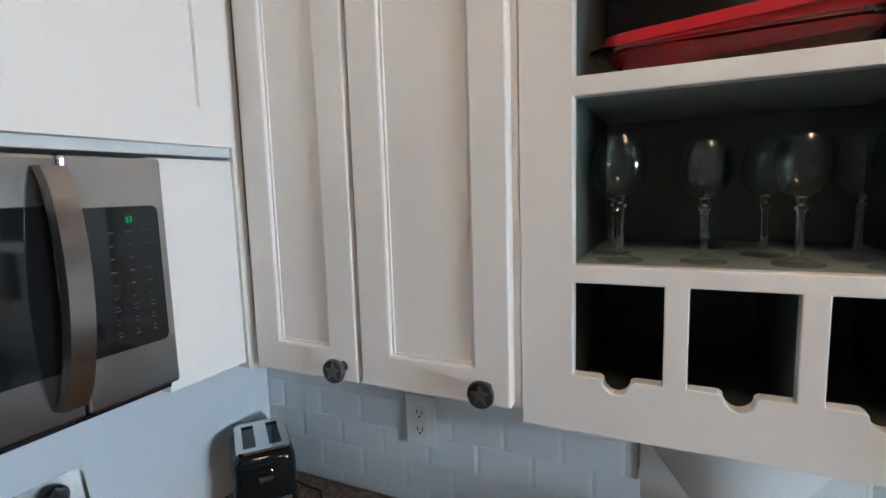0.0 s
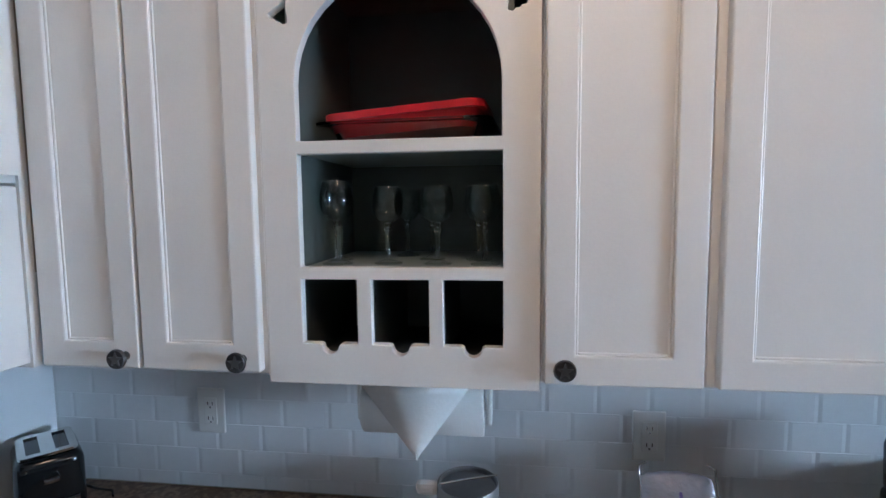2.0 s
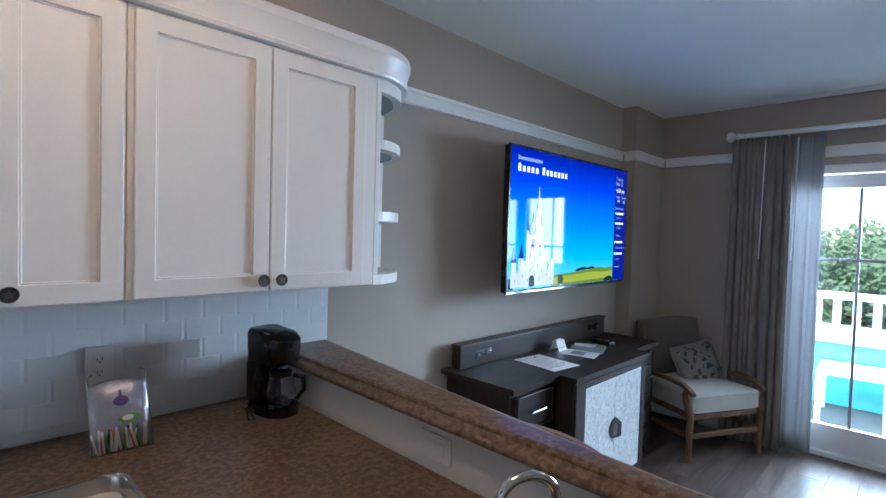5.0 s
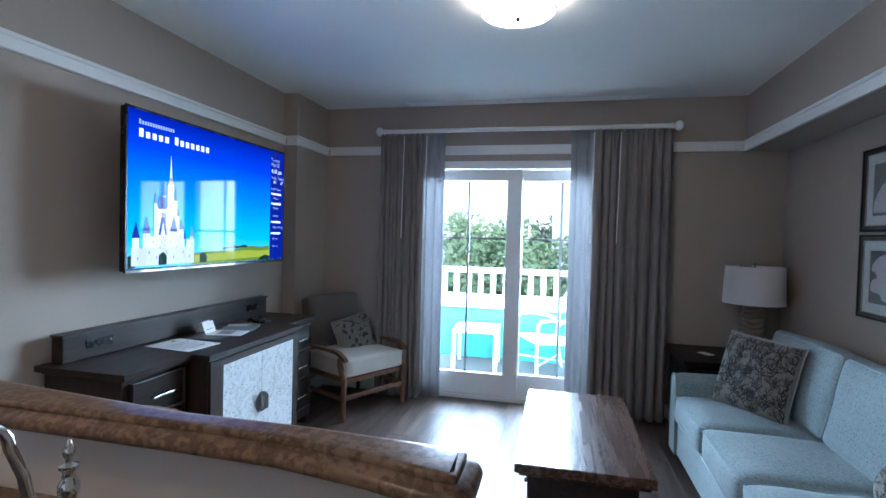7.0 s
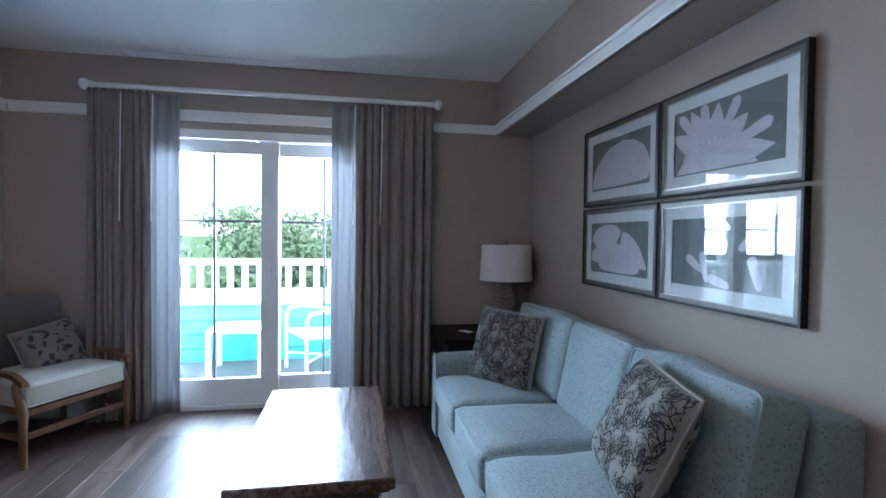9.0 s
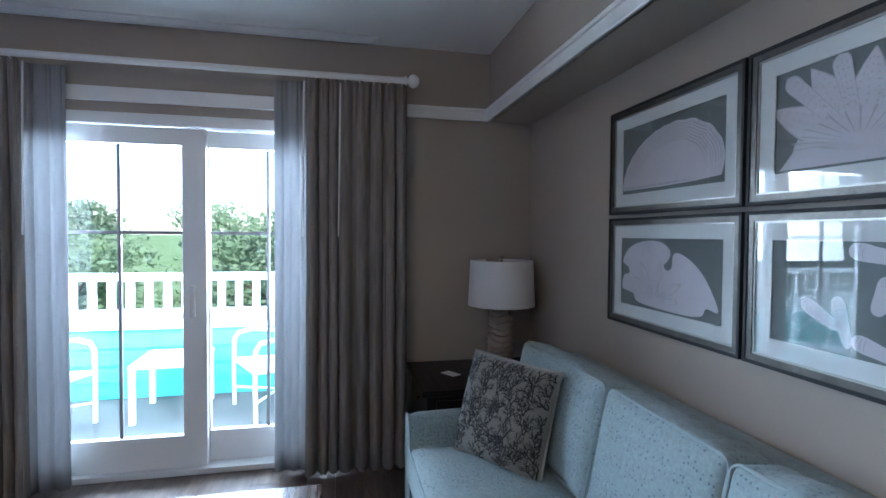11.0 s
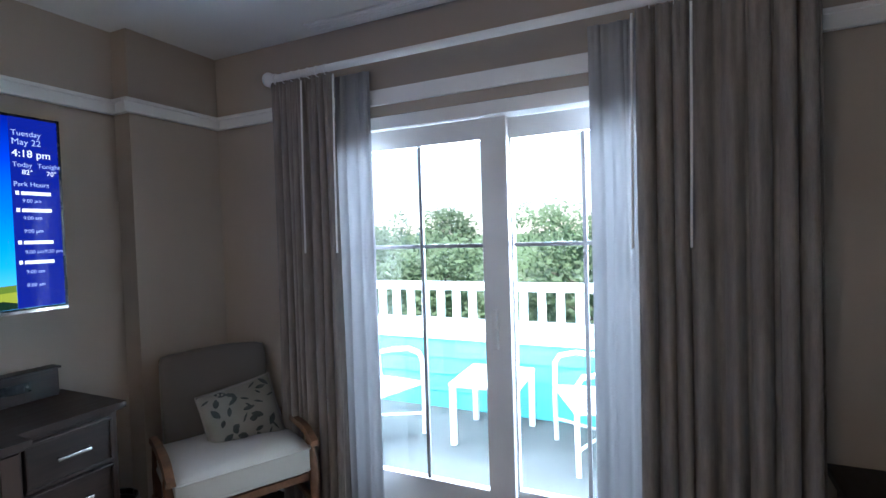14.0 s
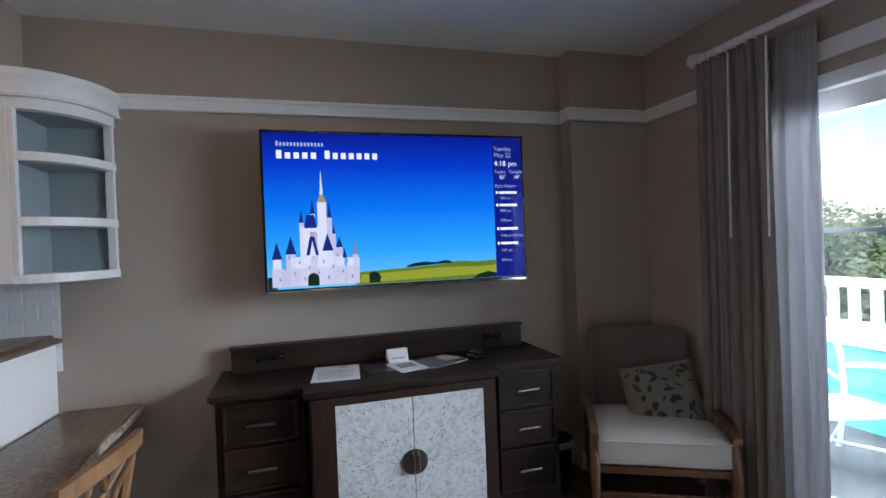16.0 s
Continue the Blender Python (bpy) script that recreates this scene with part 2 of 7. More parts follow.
_tr, _gl, _fr, _mx = (_n.new(k) for k in ("ShaderNodeBsdfTransparent", "ShaderNodeBsdfGlossy", "ShaderNodeLayerWeight", "ShaderNodeMixShader"))
_gl.inputs["Roughness"].default_value = 0.008
_tr.inputs["Color"].default_value = (0.96, 0.98, 0.97, 1)
_pw, _ma = _n.new("ShaderNodeMath"), _n.new("ShaderNodeMath")
_pw.operation, _pw.inputs[1].default_value = "POWER", 4.0
_ma.operation, _ma.inputs[1].default_value, _ma.inputs[2].default_value = "MULTIPLY_ADD", 0.50, 0.028
_l.new(_fr.outputs["Facing"], _pw.inputs[0]), _l.new(_pw.outputs[0], _ma.inputs[0])
_l.new(_ma.outputs[0], _mx.inputs[0]), _l.new(_tr.outputs[0], _mx.inputs[1]), _l.new(_gl.outputs[0], _mx.inputs[2])
_l.new(_mx.outputs[0], _n["Material Output"].inputs["Surface"])
SOFA = cloth("sofa_cloth", (0.26, 0.318, 0.322), (0.135, 0.175, 0.19), 60.0, 0.22, 420, 0.20, 75.0)
SOFA_PLAIN = mat("sofa_piping", (0.27, 0.325, 0.33), 0.9, 0, 0.06, 6.0, 420, 0.2, sheen=0.2)
CORAL = mat("coral_ground", (0.25, 0.232, 0.20), 0.9, 0, 0.10, 9.0, 380, 0.25, sheen=0.2)
CORAL_INK = mat("coral_ink", (0.030, 0.028, 0.027), 0.95, 0, 0.25, 30.0, 380, 0.1)
LEAFY = mat("leaf_ground", (0.22, 0.205, 0.165), 0.9, 0, 0.14, 9.0, 380, 0.25, sheen=0.2)
LEAF_INK = mat("leaf_ink", (0.055, 0.062, 0.055), 0.95, 0, 0.55, 14.0, 380, 0.1)
PIPING = mat("cream_piping", (0.33, 0.30, 0.265), 0.9, 0, 0.05, 8.0, 300, 0.1)
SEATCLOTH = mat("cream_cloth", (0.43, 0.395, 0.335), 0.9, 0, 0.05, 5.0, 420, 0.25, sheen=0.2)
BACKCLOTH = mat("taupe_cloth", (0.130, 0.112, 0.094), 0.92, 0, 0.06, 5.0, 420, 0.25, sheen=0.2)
CURTAIN = mat("drape_cloth", (0.245, 0.212, 0.185), 0.95, 0, 0.26, 16.0, 160, 0.4, stretch=(3, 3, 0.35), sheen=0.2)
SHEER = bpy.data.materials.new("pale_drape_edge")
_n, _l, _p = nodes_of(SHEER)
_p.inputs["Base Color"].default_value = (0.36, 0.36, 0.37, 1)
_p.inputs["Roughness"].default_value = 0.95
_ts, _mx = _n.new("ShaderNodeBsdfTranslucent"), _n.new("ShaderNodeMixShader")
_ts.inputs["Color"].default_value = (0.62, 0.62, 0.63, 1)
_mx.inputs[0].default_value = 0.24
_l.new(_p.outputs[0], _mx.inputs[1]), _l.new(_ts.outputs[0], _mx.inputs[2])
_l.new(_mx.outputs[0], _n["Material Output"].inputs["Surface"])
SHADE = bpy.data.materials.new("lampshade_linen")
_n, _l, _p = nodes_of(SHADE)
_p.inputs["Base Color"].default_value = (0.74, 0.71, 0.68, 1)
_p.inputs["Roughness"].default_value = 0.9
LAMPSTONE = mat("carved_plaster", (0.26, 0.205, 0.16), 0.7, 0, 0.12, 18.0, 140, 0.3)
TEAL = mat("teal_siding_paint", (0.10, 0.45, 0.46), 0.55, 0, 0.05, 3.0, 90, 0.05)
OUTWHITE = mat("outdoor_white_paint", (0.80, 0.81, 0.80), 0.5, 0, 0.04, 4.0, 90, 0.04)
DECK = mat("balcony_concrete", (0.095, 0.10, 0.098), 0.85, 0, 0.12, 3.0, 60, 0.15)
LEAF = mat("foliage", (0.15, 0.22, 0.115), 0.55, 0, 0.30, 1.2, 9, 0.0, rand=0.2)
_n, _l, _p = nodes_of(LEAF)
_ts, _mx = _n.new("ShaderNodeBsdfTranslucent"), _n.new("ShaderNodeMixShader")
_l.new(_p.inputs["Base Color"].links[0].from_socket, _ts.inputs["Color"])
_mx.inputs[0].default_value = 0.5
_l.new(_p.outputs[0], _mx.inputs[1]), _l.new(_ts.outputs[0], _mx.inputs[2])
_l.new(_mx.outputs[0], _n["Material Output"].inputs["Surface"])
BARK = mat("bark", (0.11, 0.08, 0.06), 0.9, 0, 0.3, 6.0, 40, 0.4, stretch=(3, 3, 0.6))
GRASS = mat("grass", (0.085, 0.14, 0.045), 0.9, 0, 0.3, 0.6, 9, 0.2)
MAT_BOARD = mat("mat_board", (0.66, 0.68, 0.67), 0.7, 0, 0.02, 6.0, 200, 0.03)
ART_GREY = mat("art_ground", (0.16, 0.185, 0.18), 0.8, 0, 0.06, 6.0, 120, 0.02)
ART_SHELL = mat("art_shell", (0.60, 0.58, 0.62), 0.8, 0, 0.05, 9.0, 60, 0.1)
ART_LINE = mat("art_line", (0.45, 0.435, 0.47), 0.8, 0, 0.05, 9.0, 60, 0.0)
FRAME_DARK = mat("dark_frame", (0.010, 0.008, 0.0075), 0.62, 0, 0.15, 10.0, 90, 0.05)
FRAME_BRONZE = mat("bronze_frame", (0.13, 0.117, 0.105), 0.42, 1.0, 0.25, 20.0, 120, 0.08)
FRAME_SILVER = mat("silver_frame", (0.42, 0.40, 0.37), 0.4, 1.0, 0.15, 20.0, 120, 0.08)


# ---- mesh helpers ----
def part(name, bm, material, parent=None, label="", smooth=False, angle=35):
    """Links a bmesh as one mesh object, under a thing or part if given."""
    bmesh.ops.recalc_face_normals(bm, faces=bm.faces)
    me = bpy.data.meshes.new(name)
    bm.to_mesh(me)
    bm.free()
    if smooth:
        for f in me.polygons:
            f.use_smooth = True
        me.set_sharp_from_angle(angle=radians(angle))
    me.materials.append(material)
    ob = new(name, me)
    if parent:
        ob.parent = parent
    if label:
        tagged(ob, label)
    return ob


def thing(name, label, category, m=None, group="", kind=""):
    ob = new(name)
    ob.empty_display_size = 0.1
    if m is not None:
        ob.matrix_world = m
    return tagged(ob, label, category, group, kind)


def box(bm, lo, hi, bevel=0.0, m=None, seg=2):
    """An upright block from corner lo to corner hi, its edges rounded by bevel."""
    res = bmesh.ops.create_cube(bm, size=1.0)
    c, s = [(a + b) / 2 for a, b in zip(lo, hi)], [abs(b - a) for a, b in zip(lo, hi)]
    t = Matrix.Translation(c) @ Matrix.Diagonal((*s, 1))
    vs = res["verts"]
    bmesh.ops.transform(bm, matrix=t, verts=vs)
    if bevel:
        es = list({e for v in vs for e in v.link_edges})
        r = bmesh.ops.bevel(bm, geom=es, offset=min(bevel, 0.49 * min(s)), segments=seg, affect="EDGES", profile=0.5)
        vs = list({v for f in r["faces"] for v in f.verts} | {v for v in vs if v.is_valid})
    if m is not None:
        bmesh.ops.transform(bm, matrix=m, verts=vs)
    return vs


def block(lo, hi, bevel=0.0, m=None, seg=2):
    bm = bmesh.new()
    box(bm, lo, hi, bevel, m, seg)
    return bm


def lathe(bm, prof, centre=(0, 0, 0), seg=32, m=None):
    """A turned shape: rows of (radius, height)."""
    rings, made = [], []
    for r, z in prof:
        if r < 1e-5:
            rings.append([bm.verts.new((centre[0], centre[1], centre[2] + z))])
        else:
            rings.append([bm.verts.new((centre[0] + r * math.cos(2 * math.pi * k / seg), centre[1] + r * math.sin(2 * math.pi * k / seg), centre[2] + z)) for k in range(seg)])
        made += rings[-1]
    for a, b in zip(rings, rings[1:]):
        for k in range(seg):
            f = [a[k % len(a)], a[(k + 1) % len(a)], b[(k + 1) % len(b)], b[k % len(b)]]
            f = [v for i, v in enumerate(f) if v not in f[:i]]
            if len(f) > 2:
                bm.faces.new(f)
    if m is not None:
        bmesh.ops.transform(bm, matrix=m, verts=made)
    return made


def turned(prof, centre=(0, 0, 0), seg=32, m=None):
    bm = bmesh.new()
    lathe(bm, prof, centre, seg, m)
    return bm


def tube(bm, pts, r, seg=10, caps=True):
    """A round bar along points; r is one radius or one for each point."""
    pts = [Vector(p) for p in pts]
    rs = r if isinstance(r, (list, tuple)) else [r] * len(pts)
    rings, up = [], None
    for k, p in enumerate(pts):
        d = (pts[min(k + 1, len(pts) - 1)] - pts[max(k - 1, 0)]).normalized()
        if up is None:
            up = d.orthogonal().normalized()
        up = (up - d * up.dot(d)).normalized()
        side = d.cross(up)
        rings.append([bm.verts.new(p + rs[k] * (math.cos(2 * math.pi * j / seg) * up + math.sin(2 * math.pi * j / seg) * side)) for j in range(seg)])
    for a, b in zip(rings, rings[1:]):
        for j in range(seg):
            bm.faces.new((a[j], a[(j + 1) % seg], b[(j + 1) % seg], b[j]))
    if caps:
        bm.faces.new(rings[0])
        bm.faces.new(rings[-1])


def bar(pts, r, seg=10):
    bm = bmesh.new()
    tube(bm, pts, r, seg)
    return bm


def slab(bm, outline, depth, holes=(), m=None):
    """A flat plate: outline and holes in x, y, from z 0 down by depth, moved by m."""
    before = set(bm.verts)
    edges = []
    for loop in (outline, *holes):
        vs = [bm.verts.new((p[0], p[1], 0)) for p in loop]
        edges += [bm.edges.new((a, b)) for a, b in zip(vs, vs[1:] + vs[:1])]
    r = bmesh.ops.triangle_fill(bm, use_beauty=True, use_dissolve=False, edges=edges, normal=(0, 0, 1))
    faces = [g for g in r["geom"] if isinstance(g, bmesh.types.BMFace)]
    ex = bmesh.ops.extrude_face_region(bm, geom=faces)
    bmesh.ops.translate(bm, vec=(0, 0, -depth), verts=[g for g in ex["geom"] if isinstance(g, bmesh.types.BMVert)])
    vs = [v for v in bm.verts if v not in before]
    if m is not None:
        bmesh.ops.transform(bm, matrix=m, verts=vs)
    return vs


def plate(outline, depth, holes=(), m=None):
    bm = bmesh.new()
    slab(bm, outline, depth, holes, m)
    return bm


FACE_NORTH = Matrix(((1, 0, 0, 0), (0, 0, -1, 0), (0, 1, 0, 0), (0, 0, 0, 1)))  # a plate's x, y become x, z; its face looks to -y


def puff(bm, size, crown=0.03, edge=0.03, n=10, sag=0.0, m=None, noise_amp=0.006, seed=0.0):
    """A stuffed box cushion about its middle, with rounded edges and crowned faces."""
    before = set(bm.verts)
    bmesh.ops.create_cube(bm, size=2.0)
    es = [e for e in bm.edges if e.verts[0] not in before]
    bmesh.ops.subdivide_edges(bm, edges=es, cuts=n, use_grid_fill=True)
    vs = [v for v in bm.verts if v not in before]
    h = [s / 2 for s in size]
    for v in vs:
        p = v.co.copy()
        q = [abs(c) for c in p]
        d = Vector([max(0.0, a * b - (b - edge)) for a, b in zip(q, h)])
        pos = [c * b for c, b in zip(p, h)]
        if d.length > 1e-9 and sum(1 for k in d if k > 0) > 1:
            k = min(1.0, edge / d.length)
            pos = [math.copysign(min(abs(a), b - edge) + dd * k, a) if abs(a) > b - edge else a for a, b, dd in zip(pos, h, d)]
        for ax in range(3):
            if q[ax] > 0.999:
                o = [k for k in range(3) if k != ax]
                pos[ax] += math.copysign(crown * (1 - p[o[0]] ** 2) * (1 - p[o[1]] ** 2) * (0.4 if ax != 2 and size[ax] > 2 * min(size) else 1.0), p[ax])
        if sag and p[2] > 0.999:
            pos[2] -= sag * (1 - p[0] ** 2) * (1 - p[1] ** 2)
        w = noise.noise_vector(Vector(pos) * 5 + Vector((seed, seed, seed)))
        v.co = Vector(pos) + w * noise_amp
    if m is not None:
        bmesh.ops.transform(bm, matrix=m, verts=vs)
    return vs


def pillow(bm, w, h, thick, n=14, m=None, seed=0.0):
    """A square throw pillow in x, z with pinched corners, its face to -y."""
    before = set(bm.verts)
    rows = {}
    for side in (-1, 1):
        for i in range(n + 1):
            for j in range(n + 1):
                u, v = 2 * i / n - 1, 2 * j / n - 1
                rim = i in (0, n) or j in (0, n)
                if rim and side == 1:
                    rows[side, i, j] = rows[-1, i, j]
                    continue
                pinch = 1 - 0.06 * (1 - abs(u * v) ** 2) * (u * u + v * v) / 2
                t = thick / 2 * (max(0.0, (1 - u ** 4) * (1 - v ** 4)) ** 0.55)
                t += 0.012 * noise.noise(Vector((u * 2.5 + seed, v * 2.5, side))) * (0 if rim else 1)
                rows[side, i, j] = bm.verts.new((u * w / 2 * pinch, side * t, v * h / 2 * pinch))
    for side in (-1, 1):
        for i in range(n):
            for j in range(n):
                bm.faces.new([rows[side, a, b] for a, b in ((i, j), (i + 1, j), (i + 1, j + 1), (i, j + 1))])
    vs = [v for v in bm.verts if v not in before]
    if m is not None:
        bmesh.ops.transform(bm, matrix=m, verts=vs)
    return vs


def rim_of(w, h, n=14):
    """The seam line of such a pillow."""
    out = []
    for k in range(4 * n):
        s, f = divmod(k, n)
        u, v = [(2 * f / n - 1, -1), (1, 2 * f / n - 1), (1 - 2 * f / n, 1), (-1, 1 - 2 * f / n)][s]
        pinch = 1 - 0.06 * (1 - abs(u * v) ** 2) * (u * u + v * v) / 2
        out.append((u * w / 2 * pinch, 0, v * h / 2 * pinch))
    return out + out[:1]


# ---- the setting ----
NORTH, EAST, SOUTH, WEST, TOP = 0.0, 5.12, -3.75, -0.30, 2.455


def setting(name, bm, material, label="", parent=None):
    ob = part(name, bm, material, parent)
    return tagged(ob, label or name.replace("_", " "), name.split("_")[0], kind="structure") if not parent else ob


setting("floor", block((WEST - 0.15, SOUTH - 0.15, -0.16), (EAST + 0.08, NORTH + 0.15, -0.012)), GROUT, "wood plank floor of the kitchen and living room")
setting("ceiling", block((WEST - 0.15, SOUTH - 0.15, TOP), (EAST + 0.3, NORTH + 0.15, TOP + 0.15)), CEIL, "smooth pale ceiling")
setting("wall_north", block((WEST - 0.15, NORTH, -0.02), (EAST + 0.2, NORTH + 0.15, TOP)), WALL, "beige painted wall behind cabinets and television")
setting("wall_south", block((WEST - 0.15, SOUTH - 0.15, -0.02), (EAST + 0.2, SOUTH, TOP)), WALL, "beige painted wall behind the sofa")
setting("wall_west", block((WEST - 0.15, SOUTH, -0.02), (WEST, NORTH, TOP)), WALL, "painted kitchen wall")
DOOR_Y0, DOOR_Y1, DOOR_TOP = -2.66, -0.85, 1.99
bm = bmesh.new()
slab(bm, [(SOUTH, -0.02), (DOOR_Y0, -0.02), (DOOR_Y0, DOOR_TOP), (DOOR_Y1, DOOR_TOP), (DOOR_Y1, -0.02), (NORTH, -0.02), (NORTH, TOP), (SOUTH, TOP)], 0.20,
     m=Matrix(((0, 0, -1, EAST), (1, 0, 0, 0), (0, 1, 0, 0), (0, 0, 0, 1))))
setting("wall_east", bm, WALL, "beige painted wall with a sliding glass door")
setting("column_corner", block((4.60, -0.115, -0.01), (EAST, NORTH, TOP)), WALL, "shallow painted pier in the room corner")
setting("soffit", block((WEST, SOUTH, 2.045), (EAST, -3.475, TOP)), WALL, "boxed soffit above the sofa wall")


def rail_piece(lo, hi, axis):
    """A moulded picture rail: board, cap and lower bead."""
    bm = bmesh.new()
    if axis == "x":
        for y, z0, z1 in ((0.020, 2.045, 2.112), (0.034, 2.098, 2.116), (0.026, 2.045, 2.056)):
            box(bm, (lo[0], lo[1] - y, z0), (hi[0], lo[1], z1), 0.004)
    else:
        s = -1 if axis == "-y" else 1
        for y, z0, z1 in ((0.020, 2.045, 2.112), (0.034, 2.098, 2.116), (0.026, 2.045, 2.056)):
            box(bm, (lo[0], lo[1], z0), (lo[0] + s * y, hi[1], z1), 0.004)
    return bm


setting("trim_rail_north", rail_piece((2.0, NORTH), (4.60, NORTH), "x"), TRIM, "white moulded picture rail")
setting("trim_rail_pier", rail_piece((4.566, -0.115), (EAST, -0.115), "x"), TRIM, "white moulded picture rail round the pier")
setting("trim_rail_pier_side", rail_piece((4.60, -0.115), (4.60, -0.036), "-y"), TRIM, "white moulded picture rail round the pier")
setting("trim_rail_east", rail_piece((EAST, -0.80), (EAST, -0.150), "-y"), TRIM, "white moulded picture rail")
setting("trim_rail_east_far", rail_piece((EAST, -3.475), (EAST, -2.80), "-y"), TRIM, "white moulded picture rail")
bm = bmesh.new()
for y, z0, z1 in ((0.020, 2.040, 2.112), (0.034, 2.098, 2.116), (0.026, 2.040, 2.054)):
    box(bm, (WEST, -3.475, z0), (EAST - 0.034, -3.475 + y, z1), 0.004)
setting("trim_rail_soffit", bm, TRIM, "white moulded rail along the soffit")
for name, lo, hi in (("baseboard_north", (2.05, -0.016, 0), (4.60, 0, 0.11)), ("baseboard_east", (EAST - 0.016, SOUTH, 0), (EAST, DOOR_Y0 - 0.10, 0.11)),
                     ("baseboard_east_far", (EAST - 0.016, DOOR_Y1 + 0.10, 0), (EAST, -0.115, 0.11)), ("baseboard_south", (WEST, SOUTH, 0), (EAST - 0.016, SOUTH + 0.016, 0.11)),
                     ("baseboard_pier", (4.60, -0.131, 0), (EAST - 0.016, -0.115, 0.11))):
    setting(name, block(lo, hi, 0.005), TRIM, "white painted baseboard")
# linear air slot near the window
vent = thing("ceiling_vent", "white linear air slot in the ceiling by the curtains", "vent", pose(5.03, -1.83, TOP))
part("frame", block((-0.045, -0.95, -0.012), (0.045, 0.95, 0.0), 0.003), TRIM, vent)
for dx in (-0.022, 0.0, 0.022):
    part("slat", block((dx - 0.006, -0.93, -0.018), (dx + 0.006, 0.93, -0.0125), 0.002), TRIM, vent)

# ---- kitchen ----
STAR = [(0.0135 * (1.0 if k % 2 == 0 else 0.42) * math.cos(radians(36 * k + 90)), 0.0135 * (1.0 if k % 2 == 0 else 0.42) * math.sin(radians(36 * k + 90))) for k in range(10)]


def knob(parent, x, y, z):
    """A round pewter knob with a raised star, on a face that looks to -y."""
    turn = Matrix.Translation((x, y, z)) @ Matrix.Rotation(radians(90), 4, "X")
    ob = part("knob", turned([(0, 0), (0.008, 0), (0.007, 0.010), (0.010, 0.015), (0.0165, 0.018), (0.0180, 0.022), (0.0165, 0.026), (0.0120, 0.0245), (0, 0.024)], seg=24, m=turn), PEWTER, parent, "dark pewter knob with a raised star", True)
    part("star", plate(STAR, 0.003, m=turn @ Matrix.Translation((0, 0, 0.0268))), STEEL_DARK, ob)
    return ob


def shaker_door(parent, x0, x1, z0, z1, y, knob_at=None, stile=0.049, name="door"):
    """A framed door with a sunk panel and a bead, its face at y, looking to -y."""
    body = part(name, plate([(x0, z0), (x1, z0), (x1, z1), (x0, z1)], 0.020, [[(x0 + stile, z0 + stile), (x1 - stile, z0 + stile), (x1 - stile, z1 - stile), (x0 + stile, z1 - stile)]],
                            FACE_NORTH @ Matrix.Translation((0, 0, -y))), CAB, parent)
    mod = body.modifiers.new("round", "BEVEL")
    mod.width, mod.segments, mod.limit_method, mod.angle_limit = 0.003, 2, "ANGLE", radians(50)
    part("panel", block((x0 + stile - 0.004, y + 0.009, z0 + stile - 0.004), (x1 - stile + 0.004, y + 0.016, z1 - stile + 0.004)), CAB, body)
    bm = bmesh.new()
    a, b, c, d, w = x0 + stile, x1 - stile, z0 + stile, z1 - stile, 0.0045
    for lo, hi in (((a, c), (a + w, d)), ((b - w, c), (b, d)), ((a + w, c), (b - w, c + w)), ((a + w, d - w), (b - w, d))):
        box(bm, (lo[0], y + 0.005, lo[1]), (hi[0], y + 0.0088, hi[1]), 0.0018)
    part("bead", bm, CAB, body)
    if knob_at:
        knob(body, knob_at[0], y - 0.0005, knob_at[1])
    return body


def carcass(x0, x1, z0, z1, y0=-0.33):
    """The box of a wall cabinet: sides, top, bottom and back."""
    bm = bmesh.new()
    box(bm, (x0, y0, z0), (x1, -0.004, z1), 0.002)
    return bm


CAB_LO, CAB_HI = 1.272, 2.0
two = thing("wall_cabinet", "white painted wall cabinet with two framed doors", "cabinet", group="kitchen wall cabinets")
part("body", carcass(0.032, 0.480, CAB_LO - 0.008, CAB_HI), CAB, two)
shaker_door(two, 0.050, 0.243, CAB_LO, CAB_HI - 0.012, -0.351, (0.219, 1.296))
shaker_door(two, 0.251, 0.472, CAB_LO, CAB_HI - 0.012, -0.351, (0.441, 1.296))
# the open niche unit with an arch, cut-outs and three bins
NX0, NX1, NMID = 0.4815, 0.9505, 0.7165
niche = thing("display_cabinet", "white display cabinet with an arched niche and three pigeonholes", "cabinet", group="kitchen wall cabinets")
arch_hole = [(0.545, 1.668), (0.888, 1.668)] + [(NMID + 0.1715 * math.cos(radians(a)), 1.762 + 0.1715 * math.sin(radians(a))) for a in range(0, 181, 9)]
mid_hole = [(0.545, 1.455), (0.890, 1.455), (0.890, 1.646), (0.545, 1.646)]


def bin_hole(a, b):
    c = (a + b) / 2
    return [(a, 1.322), (c - 0.020, 1.322), *[(c - 0.015 * math.cos(radians(t)), 1.319 - 0.015 * math.sin(radians(t))) for t in range(0, 181, 20)], (c + 0.020, 1.322), (b, 1.322), (b, 1.434), (a, 1.434)]


BINS = ((0.545, 0.643), (0.668, 0.767), (0.791, 0.890))


def spade(cx, cz, turn, s=1.0):
    pts = [(0, 0.024), (0.006, 0.008), (0.014, -0.004), (0.018, -0.012), (0.012, -0.018), (0.005, -0.015), (0.0, -0.018), (-0.005, -0.015), (-0.012, -0.018), (-0.018, -0.012), (-0.014, -0.004), (-0.006, 0.008)]
    c, d = math.cos(radians(turn)), math.sin(radians(turn))
    return [(cx + s * (x * c - z * d), cz + s * (x * d + z * c)) for x, z in pts]


